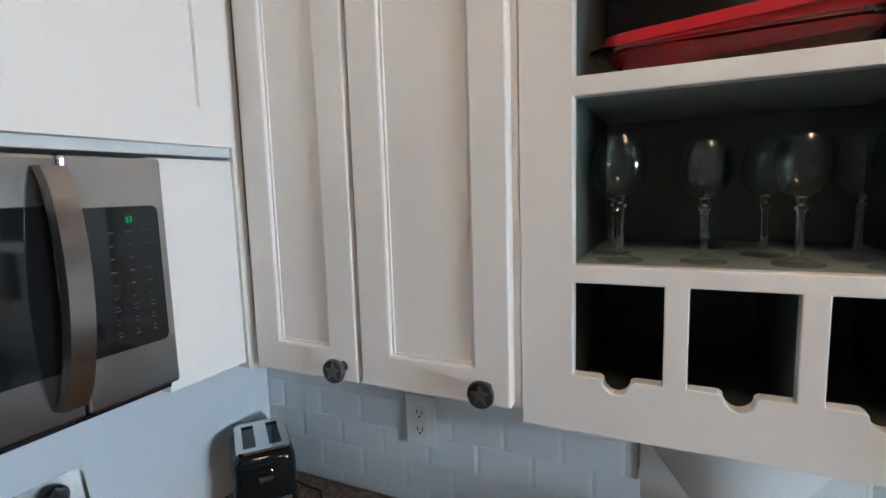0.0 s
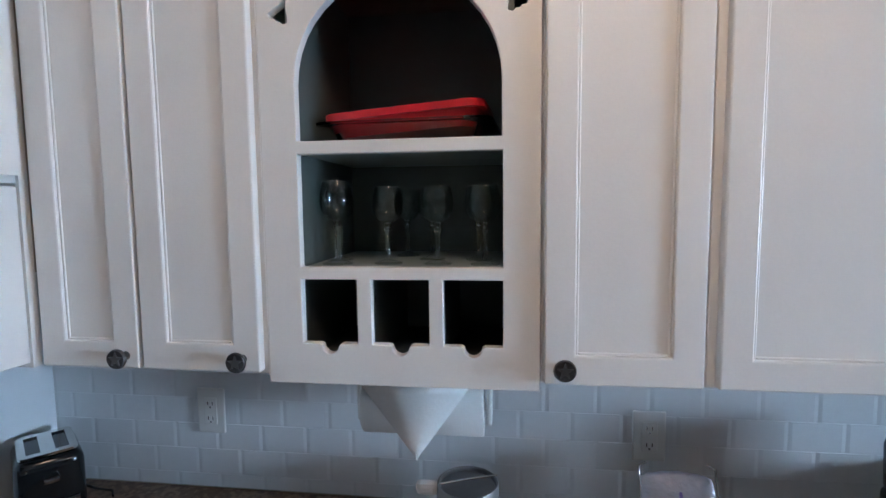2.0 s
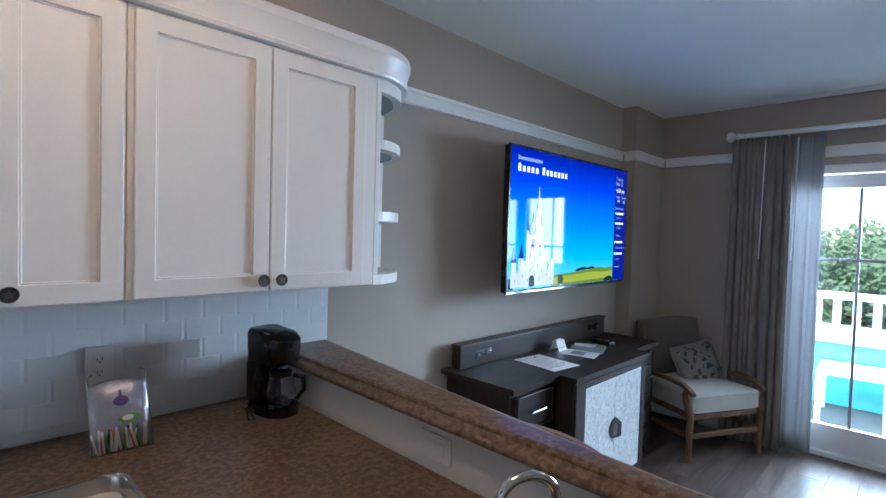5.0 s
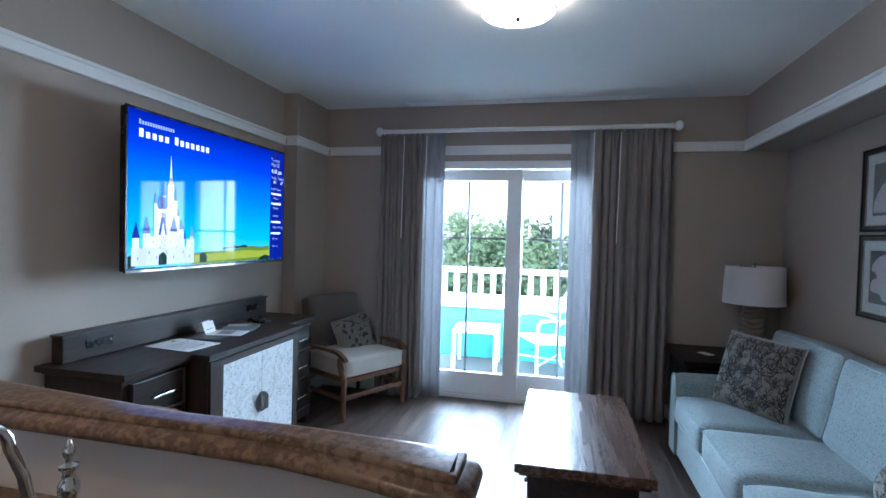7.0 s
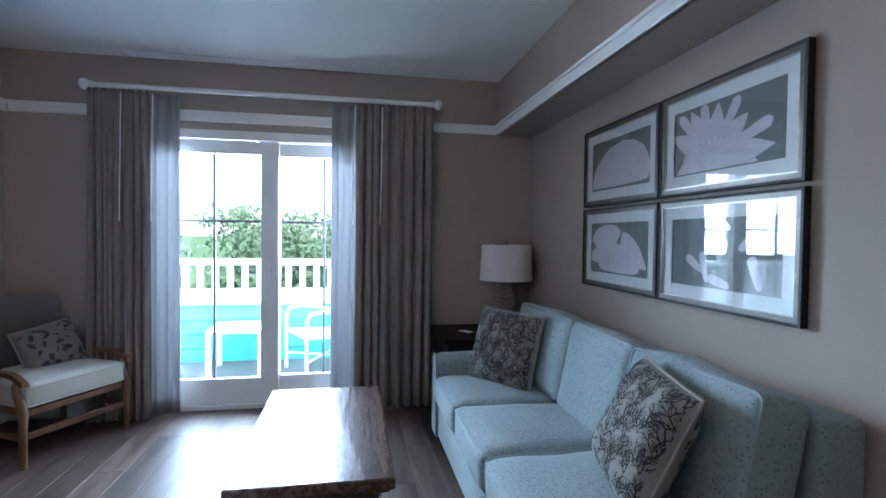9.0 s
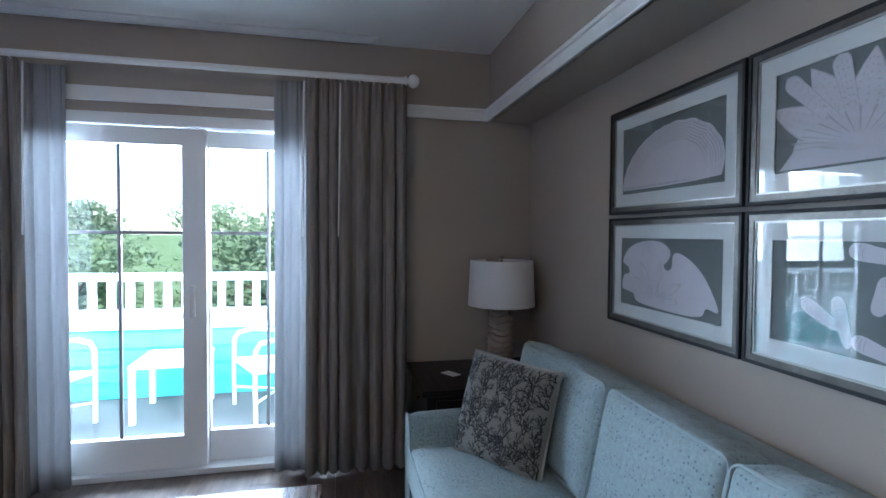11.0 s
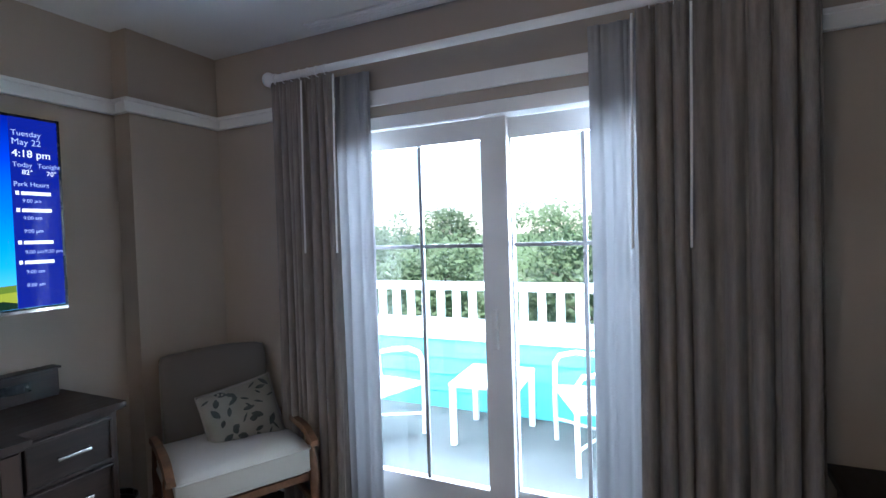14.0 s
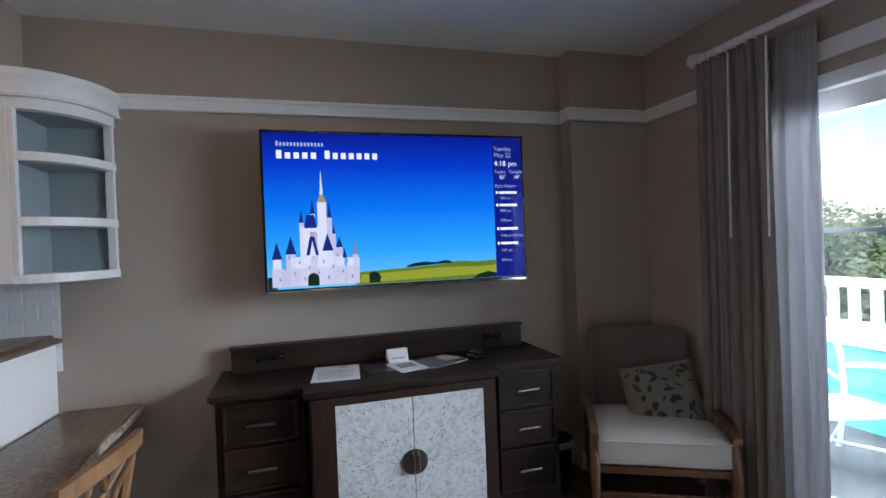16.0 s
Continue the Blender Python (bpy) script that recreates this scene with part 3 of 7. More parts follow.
def cross(cx, cz, s=0.026):
    out = []
    for k in range(4):
        a = radians(45 + 90 * k)
        for da, r in ((-0.62, 0.32), (-0.30, 0.90), (0.0, 1.05), (0.30, 0.90)):
            out.append((cx + s * r * math.cos(a + da), cz + s * r * math.sin(a + da)))
    return out


holes = [arch_hole, mid_hole, *[bin_hole(a, b) for a, b in BINS]]
for sx in (-1, 1):
    holes += [cross(NMID + sx * 0.181, 1.938), spade(NMID + sx * 0.192, 1.880, sx * 25), spade(NMID + sx * 0.112, 1.958, sx * 62 - sx * 90)]
fr = part("face_frame", plate([(NX0, 1.250), (NX1, 1.250), (NX1, CAB_HI), (NX0, CAB_HI)], 0.019, holes, FACE_NORTH @ Matrix.Translation((0, 0, 0.335))), CAB, niche)
mod = fr.modifiers.new("round", "BEVEL")
mod.width, mod.segments, mod.limit_method, mod.angle_limit = 0.002, 2, "ANGLE", radians(50)
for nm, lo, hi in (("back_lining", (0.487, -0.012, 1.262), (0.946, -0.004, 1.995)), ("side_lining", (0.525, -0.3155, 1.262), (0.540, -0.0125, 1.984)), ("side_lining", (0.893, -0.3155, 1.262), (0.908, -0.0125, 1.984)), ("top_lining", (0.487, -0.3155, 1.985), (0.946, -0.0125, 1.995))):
    part(nm, block(lo, hi), NICHE, niche, "dark green-grey lining")
# the lowest shelf takes the lining's darker colour, the upper two a paler one
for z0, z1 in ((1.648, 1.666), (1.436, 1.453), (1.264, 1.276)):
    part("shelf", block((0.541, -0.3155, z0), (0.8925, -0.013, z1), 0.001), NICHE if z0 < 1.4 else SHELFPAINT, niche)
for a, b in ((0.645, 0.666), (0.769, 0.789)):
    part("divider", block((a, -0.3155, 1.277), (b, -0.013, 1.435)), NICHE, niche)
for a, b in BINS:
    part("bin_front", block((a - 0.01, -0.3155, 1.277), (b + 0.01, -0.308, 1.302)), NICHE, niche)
bm = bmesh.new()
for lo, hi in (((NX0, -0.3155, 1.252), (0.4865, -0.003, 1.9965)), ((0.9462, -0.3155, 1.252), (NX1, -0.003, 1.9965)), ((0.4867, -0.3155, 1.252), (0.9460, -0.003, 1.2615))):
    box(bm, lo, hi)
part("side", bm, CAB, niche)
single = thing("wall_cabinet", "white painted wall cabinet with one framed door", "cabinet", group="kitchen wall cabinets")
part("body", carcass(0.952, 1.208, CAB_LO - 0.008, CAB_HI), CAB, single)
shaker_door(single, 0.956, 1.200, CAB_LO - 0.004, CAB_HI - 0.012, -0.351, (0.986, 1.299))
pair = thing("wall_cabinet", "white painted wall cabinet with two framed doors", "cabinet", group="kitchen wall cabinets")
part("body", carcass(1.2095, 1.975, CAB_LO - 0.008, CAB_HI), CAB, pair)
shaker_door(pair, 1.222, 1.573, CAB_LO - 0.004, CAB_HI - 0.012, -0.351, (1.549, 1.302))
shaker_door(pair, 1.578, 1.918, CAB_LO - 0.004, CAB_HI - 0.012, -0.351, (1.604, 1.302))
# rounded open shelves at the end of the run
END_X, END_R = 1.976, 0.272


def quarter(r, inset=0.0):
    return [(END_X, -0.004), (END_X, -0.33 + inset)] + [(END_X + (r - inset) * math.sin(radians(a)), -0.004 - (0.326 - inset) * math.cos(radians(a))) for a in range(9, 91, 9)]


ends = thing("corner_shelf", "white rounded end shelves with grey-teal lining", "shelf", group="kitchen wall cabinets")
for z0, z1 in ((1.262, 1.297), (1.492, 1.527), (1.752, 1.787), (1.955, 2.0)):
    top = part("shelf", plate(quarter(END_R), z1 - z0, m=Matrix.Translation((0, 0, z1))), CAB, ends)
    part("underside", plate(quarter(END_R, 0.03), 0.004, m=Matrix.Translation((0, 0, z0 - 0.0005))), SHELFPAINT, top, "grey-teal painted underside")
part("side_lining", block((END_X, -0.30, 1.297), (END_X + 0.004, -0.008, 1.955)), SHELFPAINT, ends, "grey-teal painted side")
part("back_lining", block((END_X + 0.004, -0.010, 1.297), (END_X + 0.233, -0.005, 1.955)), SHELFPAINT, ends, "grey-teal painted back")
part("wall_stile", block((END_X + 0.233, -0.034, 1.297), (END_X + 0.268, -0.004, 1.955), 0.003), CAB, ends)
part("front_stile", block((END_X, -0.330, 1.297), (END_X + 0.022, -0.302, 1.955), 0.003), CAB, ends)
# crown moulding along the run and round the shelves
crown = thing("crown_moulding", "white crown moulding along the kitchen cabinets", "moulding", kind="structure")
prof = [(0.000, 2.001), (-0.024, 2.001), (-0.028, 2.012), (-0.020, 2.018), (-0.022, 2.045), (-0.030, 2.072), (-0.034, 2.080), (-0.034, 2.104), (-0.028, 2.110), (0.0, 2.110)]
run = [(0.03, -0.33), (1.93, -0.33)] + [(END_X + END_R * math.sin(radians(a)), -0.004 - 0.326 * math.cos(radians(a))) for a in range(0, 91, 9)]
bm = bmesh.new()
rings = []
for k, (px, py) in enumerate(run):
    nx, ny = (0, -1) if k < 2 else (math.sin(radians(9 * (k - 2))), -math.cos(radians(9 * (k - 2))))
    rings.append([bm.verts.new((px - nx * o, py - ny * o, z)) for o, z in prof])
for a, b in zip(rings, rings[1:]):
    for j in range(len(prof)):
        bm.faces.new((a[j], a[(j + 1) % len(prof)], b[(j + 1) % len(prof)], b[j]))
for r in (rings[0], rings[-1]):
    bm.faces.new(r)
part("moulding", bm, CAB, crown, "", True, 14)
part("cover", plate([(0.03, -0.004), (0.03, -0.335)] + [(x, y) for x, y in run[1:]], 0.008, m=Matrix.Translation((0, 0, 2.1))), CAB, crown)
setting("wall_above_cabinets", block((WEST, -0.20, 2.12), (1.9, NORTH, TOP)), WALL, "painted bulkhead above the kitchen cabinets")

# west side: cabinet over the microwave, side filler and microwave
over = thing("wall_cabinet", "white painted cabinet above the microwave oven", "cabinet", group="kitchen wall cabinets")
part("body", block((WEST + 0.004, -1.27, 1.604), (0.028, -0.354, 2.12), 0.002), CAB, over)
part("side_filler", block((WEST + 0.004, -0.487, 1.278), (0.028, -0.354, 1.600), 0.002), CAB, over)
part("corner_filler", block((WEST + 0.004, -0.352, 1.268), (0.031, -0.335, 2.0)), CAB, over)
TO_EAST = Matrix(((0, 0, 1, 0), (1, 0, 0, 0), (0, 1, 0, 0), (0, 0, 0, 1)))  # a plate's x, y become y, z; its face looks to +x
d0, d1, e0, e1 = -1.25, -0.364, 1.618, 2.05
dr = part("door", plate([(d0, e0), (d1, e0), (d1, e1), (d0, e1)], 0.02, [[(d0 + 0.054, e0 + 0.052), (d1 - 0.054, e0 + 0.052), (d1 - 0.054, e1 - 0.052), (d0 + 0.054, e1 - 0.052)]], TO_EAST @ Matrix.Translation((0, 0, 0.0495))), CAB, over)
part("panel", block((0.034, d0 + 0.050, e0 + 0.048), (0.0425, d1 - 0.050, e1 - 0.048)), CAB, dr)
mw = thing("microwave_oven", "stainless steel microwave oven with black glass, built in", "microwave")
part("case", block((WEST + 0.006, -1.250, 1.303), (0.030, -0.490, 1.596), 0.004), STEEL_DARK, mw)
MF = 0.056
fp = part("control_face", block((0.031, -0.6055, 1.303), (MF, -0.4905, 1.596), 0.004), STEEL, mw, "brushed steel control face")
rr = [(y, z) for cy, cz, a0 in ((-0.511, 1.530, 0), (-0.592, 1.530, 90), (-0.592, 1.374, 180), (-0.511, 1.374, 270)) for y, z in [(cy + 0.008 * math.cos(radians(a0 + 30 * k)), cz + 0.008 * math.sin(radians(a0 + 30 * k))) for k in range(4)]]
cp = part("keypad", plate(rr, 0.003, m=TO_EAST @ Matrix.Translation((0, 0, MF + 0.0032))), BLACKGLASS, fp, "black glass keypad")
GREEN = emit("green_display", (0.05, 0.75, 0.20), 0.10)
MARK = mat("pale_print", (0.045, 0.048, 0.05), 0.5, 0, 0.05, 20, 90, 0)
bm = bmesh.new()
for r in range(9):
    for c in range(3):
        if r == 2 and c == 0:
            continue
        z, y = 1.508 - 0.0155 * r, -0.521 - 0.0215 * c
        w = 0.0045 if r % 3 else 0.0065
        box(bm, (MF + 0.0034, y - w / 2, z - 0.0009), (MF + 0.0040, y + w / 2, z + 0.0009))
        if r > 5:
            box(bm, (MF + 0.0034, y - w / 2.5, z + 0.004), (MF + 0.0040, y + w / 2.5, z + 0.0052))
part("key_marks", bm, MARK, cp)
bm = bmesh.new()
for y0, z0, z1 in ((-0.538, 1.519, 1.526), (-0.5425, 1.519, 1.526), (-0.5445, 1.522, 1.523)):
    box(bm, (MF + 0.0034, y0 - 0.0012, z0), (MF + 0.0042, y0 + 0.0012, z1))
part("clock_digits", bm, GREEN, cp, "green lit clock digits")
dp = part("oven_door", block((0.031, -1.250, 1.303), (MF, -0.608, 1.596), 0.004), STEEL, mw, "brushed steel door")
part("window", block((MF - 0.001, -1.19, 1.362), (MF + 0.003, -0.622, 1.542), 0.001), BLACKGLASS, dp, "black glass window")
hb = bmesh.new()
rows = []
for k in range(15):
    s = k / 14
    z, out = 1.322 + 0.262 * s, 0.030 * math.sin(math.pi * s) ** 0.6
    w = 0.0155
    rows.append([hb.verts.new((MF + out + dx, -0.618 - 0.006 * (1 - s) + dy, z)) for dx, dy in ((0.002, -w), (0.012, -w * 0.8), (0.012, w * 0.8), (0.002, w))])
for a, b in zip(rows, rows[1:]):
    for j in range(4):
        hb.faces.new((a[j], a[(j + 1) % 4], b[(j + 1) % 4], b[j]))
hb.faces.new(rows[0]), hb.faces.new(rows[-1])
part("handle", hb, STEEL, dp, "bowed steel handle", True, 50)
part("underside", block((WEST + 0.02, -1.24, 1.294), (0.045, -0.495, 1.302), 0.003), BLACKPLASTIC, mw)
setting("wall_splash_west", block((WEST, -1.9, 0.842), (WEST + 0.006, -0.003, 1.40)), PANEL, "plain white splash panel behind the range")

# range below the microwave
stove = thing("range_cooker", "stainless range with a raised back panel and black knobs", "cooker")
part("body", block((WEST + 0.01, -1.20, 0.0), (0.33, -0.440, 0.845), 0.006), STEEL, stove)
part("cooktop", block((WEST + 0.012, -1.198, 0.8455), (0.335, -0.442, 0.856), 0.003), BLACKGLASS, stove)
tip = Matrix.Translation((-0.285, 0, 0.857)) @ Matrix.Rotation(radians(-14), 4, "Y")
bk = part("back_panel", block((0.0, -1.198, 0.0), (0.045, -0.442, 0.262), 0.012, tip), STEEL, stove, "brushed steel back panel")
part("rim", block((-0.006, -1.203, 0.010), (0.030, -0.437, 0.270), 0.014, tip), BLACKPLASTIC, stove)
for y in (-0.50, -0.57, -1.07, -1.14):
    part("knob", turned([(0, 0), (0.020, 0), (0.019, 0.018), (0.014, 0.022), (0, 0.022)], seg=20, m=tip @ Matrix.Translation((0.046, y, 0.19)) @ Matrix.Rotation(radians(90), 4, "Y")), BLACKPLASTIC, bk, "black knob", True)

# counters
CT = 0.842
sink_hole = [(x, y) for cx, cy, a0 in ((1.15, -0.40, 0), (0.82, -0.40, 90), (0.82, -0.56, 180), (1.15, -0.56, 270)) for x, y in [(cx + 0.05 * math.cos(radians(a0 + 18 * k)), cy + 0.05 * math.sin(radians(a0 + 18 * k))) for k in range(6)]]
sink_two = [(x, y) for cx, cy, a0 in ((1.55, -1.15, 0), (1.33, -1.15, 90), (1.33, -1.52, 180), (1.55, -1.52, 270)) for x, y in [(cx + 0.05 * math.cos(radians(a0 + 18 * k)), cy + 0.05 * math.sin(radians(a0 + 18 * k))) for k in range(6)]]
counter = thing("kitchen_worktop", "brown granite kitchen worktop with two sinks let in", "worktop")
part("slab", plate([(WEST + 0.008, -0.008), (WEST + 0.008, -0.434), (0.34, -0.434), (0.34, -0.625), (1.10, -0.625), (1.18, -0.70), (1.18, -1.95), (1.775, -1.95), (1.775, -0.008)], 0.035, [sink_hole, sink_two], Matrix.Translation((0, 0, CT))), STONE, counter)
part("nosing", bar([(0.345, -0.625, CT - 0.0178), (1.10, -0.625, CT - 0.0178), (1.18, -0.70, CT - 0.0178), (1.18, -1.945, CT - 0.0178)], 0.0174, 14), STONE, counter, "rounded stone front edge", True, 50)


def basin(name, label, hole):
    s = thing(name, label, "sink")
    bm = bmesh.new()
    cx, cy = sum(p[0] for p in hole) / len(hole), sum(p[1] for p in hole) / len(hole)
    loops = []
    for k, z in ((1.035, 0.0005), (1.03, 0.004), (0.985, 0.004), (0.975, -0.002), (0.96, -0.14), (0.90, -0.155), (0.05, -0.16)):
        loops.append([bm.verts.new((cx + (x - cx) * k, cy + (y - cy) * k, CT + z)) for x, y in hole])
    for a, b in zip(loops, loops[1:]):
        for j in range(len(hole)):
            bm.faces.new((a[j], a[(j + 1) % len(hole)], b[(j + 1) % len(hole)], b[j]))
    bm.faces.new(loops[-1])
    part("bowl", bm, STEEL, s, "", True)
    part("drain", turned([(0, 0.004), (0.03, 0.004), (0.034, 0.0), (0.034, -0.004), (0, -0.004)], (cx, cy, CT - 0.156), 20), CHROME, s)


basin("bar_sink", "small steel sink let into the granite worktop", sink_hole)
basin("kitchen_sink", "steel sink below the chrome tap on the peninsula", sink_two)
base_a = thing("base_cabinet", "white painted base cabinet under the granite worktop", "cabinet", group="kitchen base cabinets")
part("body", block((0.345, -0.60, 0.10), (1.19, -0.03, 0.805), 0.003), CAB, base_a)
part("plinth", block((0.345, -0.55, 0.0), (1.19, -0.03, 0.10)), CAB, base_a)
for x in (0.35, 0.772):
    shaker_door(base_a, x, x + 0.415, 0.115, 0.79, -0.621)
base_b = thing("base_cabinet", "white painted base cabinet of the kitchen peninsula", "cabinet", group="kitchen base cabinets")
bm = block((1.21, -1.93, 0.10), (1.77, -0.02, 0.66), 0.003)
part("body", bm, CAB, base_b)
part("plinth", block((1.26, -1.93, 0.0), (1.77, -0.63, 0.10)), CAB, base_b)
part("front", block((1.205, -1.93, 0.66), (1.225, -0.66, 0.805), 0.003), CAB, base_b)
part("end", block((1.226, -1.93, 0.66), (1.77, -1.91, 0.805), 0.003), CAB, base_b)

# half wall with a thick granite cap, and the dining ledge on the living side
half = tagged(part("wall_half", plate([(1.790, -0.002), (1.790, -1.955), (1.800, -1.965), (1.835, -1.965), (1.840, -1.5), (1.975, -0.002)], 0.965, m=Matrix.Translation((0, 0, 0.965))), CAB), "white panelled half wall under the bar top", "wall", kind="structure")
cap_line = [(1.744, -0.004), (1.744, -1.50), (1.740, -1.70), (1.715, -1.86), (1.690, -1.95)] + [(1.720 + 0.035 * math.cos(radians(a)), -1.995 + 0.035 * math.sin(radians(a))) for a in range(190, 271, 16)] + \
    [(1.795 + 0.04 * math.cos(radians(a)), -1.990 + 0.04 * math.sin(radians(a))) for a in range(270, 361, 18)] + [(1.843, -1.90), (1.852, -1.72), (1.850, -1.45), (1.915, -0.80), (2.006, -0.004)]


def moulded(bm, line, prof):
    """A plate whose rim follows a profile of (inset, z), with flat top and bottom."""
    n = len(line)
    loops = []
    for inset, z in prof:
        row = []
        for k in range(n):
            p, a, b = Vector(line[k]), Vector(line[k - 1]), Vector(line[(k + 1) % n])
            d1, d2 = (p - a).normalized(), (b - p).normalized()
            n1, n2 = Vector((-d1.y, d1.x)), Vector((-d2.y, d2.x))
            m = (n1 + n2)
            m = m / max(0.35, m.length_squared / 2)
            q = p + m * inset
            q.y = min(q.y, -0.004) if p.y > -0.01 else q.y
            row.append(bm.verts.new((q.x, q.y, z)))
        loops.append(row)
    for a, b in zip(loops, loops[1:]):
        for j in range(n):
            bm.faces.new((a[j], a[(j + 1) % n], b[(j + 1) % n], b[j]))
    bm.faces.new(loops[0]), bm.faces.new(loops[-1])


bar_top = thing("granite_bar", "thick brown granite bar top with a moulded edge", "worktop")
bm = bmesh.new()
moulded(bm, cap_line, [(0.040, 1.015), (0.030, 1.0145), (0.026, 1.011), (0.026, 1.0032), (0.030, 1.0030)])
part("cap", bm, STONE, bar_top, "", True, 60)
bm = bmesh.new()
moulded(bm, cap_line, [(0.032, 1.0028), (0.024, 1.0025), (0.020, 0.999), (0.010, 0.996), (0.003, 0.990), (0.0, 0.982), (0.003, 0.974), (0.012, 0.970), (0.040, 0.9665)])
part("moulded_edge", bm, STONE, bar_top, "", True, 60)
ledge_line = [(2.000, -0.004), (1.875, -1.45), (1.87, -1.80), (2.19, -1.80), (2.27, -1.70), (2.318, -0.95), (2.320, -0.50), (2.314, -0.004)]
ledge = thing("dining_ledge", "brown granite dining ledge with a rough stone edge", "worktop")
bm = bmesh.new()
moulded(bm, ledge_line, [(0.020, 0.660), (0.010, 0.659), (0.006, 0.655), (0.003, 0.640), (0.0, 0.628), (0.006, 0.620), (0.02, 0.618)])
part("slab", bm, STONE, ledge, "", True, 60)
bm = bmesh.new()
rng = random.Random(4)
prev = None
for k in range(70):
    s = k / 69
    x, y = (2.3165 + 0.004 * math.sin(9 * s), -0.006 - 0.96 * s)
    ring = [bm.verts.new((x + rng.uniform(-0.002, 0.004) + o, y, z + rng.uniform(-0.002, 0.002))) for o, z in ((0.0, 0.655), (0.007, 0.645), (0.009, 0.633), (0.002, 0.622))]
    if prev:
        for j in range(3):
            bm.faces.new((prev[j], prev[j + 1], ring[j + 1], ring[j]))
        bm.faces.new((prev[3], prev[0], ring[0], ring[3]))
    prev = ring
part("rough_edge", bm, STONE_EDGE, ledge, "chipped stone edge")
for y in (-0.35, -1.1):
    part("bracket", plate([(0, 0), (0.22, 0), (0.03, -0.25), (0, -0.25)], 0.03, m=Matrix.Translation((1.96 if y > -0.5 else 1.90, y, 0.6175)) @ Matrix.Rotation(radians(90), 4, "X")), CAB, ledge)


# dining chair tucked by the ledge
def side_chair(m):
    c = thing("dining_chair", "honey-coloured wooden dining chair with an open curved back", "chair", m)
    for sx in (-1, 1):
        part("back_post", bar([(sx * 0.205, 0.0, 0.0), (sx * 0.205, 0.01, 0.42), (sx * 0.205, -0.02, 0.60), (sx * 0.20, -0.06, 0.80)], [0.019, 0.021, 0.019, 0.016], 8), OAK, c)
        part("leg", bar([(sx * 0.20, 0.40, 0.0), (sx * 0.195, 0.40, 0.42)], [0.015, 0.02], 8), OAK, c)
        part("side_rail", block((sx * 0.20 - 0.012, 0.01, 0.37), (sx * 0.20 + 0.012, 0.40, 0.42), 0.004), OAK, c)
    part("seat", block((-0.215, -0.01, 0.421), (0.215, 0.425, 0.45), 0.012), OAK, c)
    bm = bmesh.new()
    rows = []
    for k in range(17):
        s = 2 * k / 16 - 1
        y = -0.06 - 0.035 * (1 - s * s)
        top = 0.815 + 0.018 * (1 - s * s)
        rows.append([bm.verts.new(p) for p in ((s * 0.235, y - 0.011, top - 0.06), (s * 0.235, y - 0.013, top), (s * 0.235, y + 0.013, top), (s * 0.235, y + 0.011, top - 0.06))])
    for a, b in zip(rows, rows[1:]):
        for j in range(4):
            bm.faces.new((a[j], a[(j + 1) % 4], b[(j + 1) % 4], b[j]))
    bm.faces.new(rows[0]), bm.faces.new(rows[-1])
    part("top_rail", bm, OAK, c, "", True, 40)
    part("lower_rail", bar([(-0.2, -0.012, 0.52), (0, -0.035, 0.515), (0.2, -0.012, 0.52)], 0.013, 8), OAK, c)
    for x0, x1 in ((-0.12, 0.06), (0.12, -0.06), (-0.04, -0.13), (0.04, 0.13)):
        part("splat", bar([(x0, -0.03, 0.525), ((x0 + x1) / 2 * 1.15, -0.045, 0.64), (x1, -0.088, 0.765)], [0.012, 0.010, 0.012], 8), OAK, c)
    return c


side_chair(pose(2.365, -0.84, 0, 0, 0, 80) @ Matrix.Diagonal((1, 1, 0.89, 1)))

# tap on the peninsula
tap = thing("kitchen_tap", "chrome gooseneck tap with two lever handles", "tap", pose(1.672, -1.365, CT) @ Matrix.Scale(0.75, 4))
part("base", turned([(0, 0), (0.026, 0), (0.026, 0.012), (0.019, 0.02), (0.017, 0.075), (0.021, 0.085), (0.021, 0.10), (0.014, 0.108), (0.012, 0.12), (0.019, 0.126), (0.019, 0.132), (0.008, 0.136), (0.007, 0.142), (0.012, 0.150), (0.012, 0.158), (0.006, 0.166), (0.004, 0.174), (0, 0.176)], seg=24, m=Matrix.Diagonal((1.0, 1.0, 1.28, 1))), CHROME, tap, "", True, 50)
neck = [(-0.015, 0.01, 0.09), (-0.045, 0.02, 0.082), (-0.062, 0.028, 0.11), (-0.068, 0.035, 0.17), (-0.085, 0.05, 0.235)] + [(-0.142 + 0.058 * math.cos(radians(a)), 0.085 - 0.035 * math.cos(radians(a)), 0.235 + 0.058 * math.sin(radians(a))) for a in range(20, 171, 15)] + [(-0.205, 0.124, 0.20), (-0.214, 0.130, 0.165)]
part("spout", bar(neck, [0.013, 0.013, 0.0125] + [0.0115] * (len(neck) - 5) + [0.011, 0.0115], 14), CHROME, tap, "", True, 50)
part("nozzle", turned([(0, 0), (0.019, 0), (0.020, 0.008), (0.014, 0.02), (0.012, 0.032)], (-0.216, 0.131, 0.138), 18), CHROME, tap, "", True, 50)
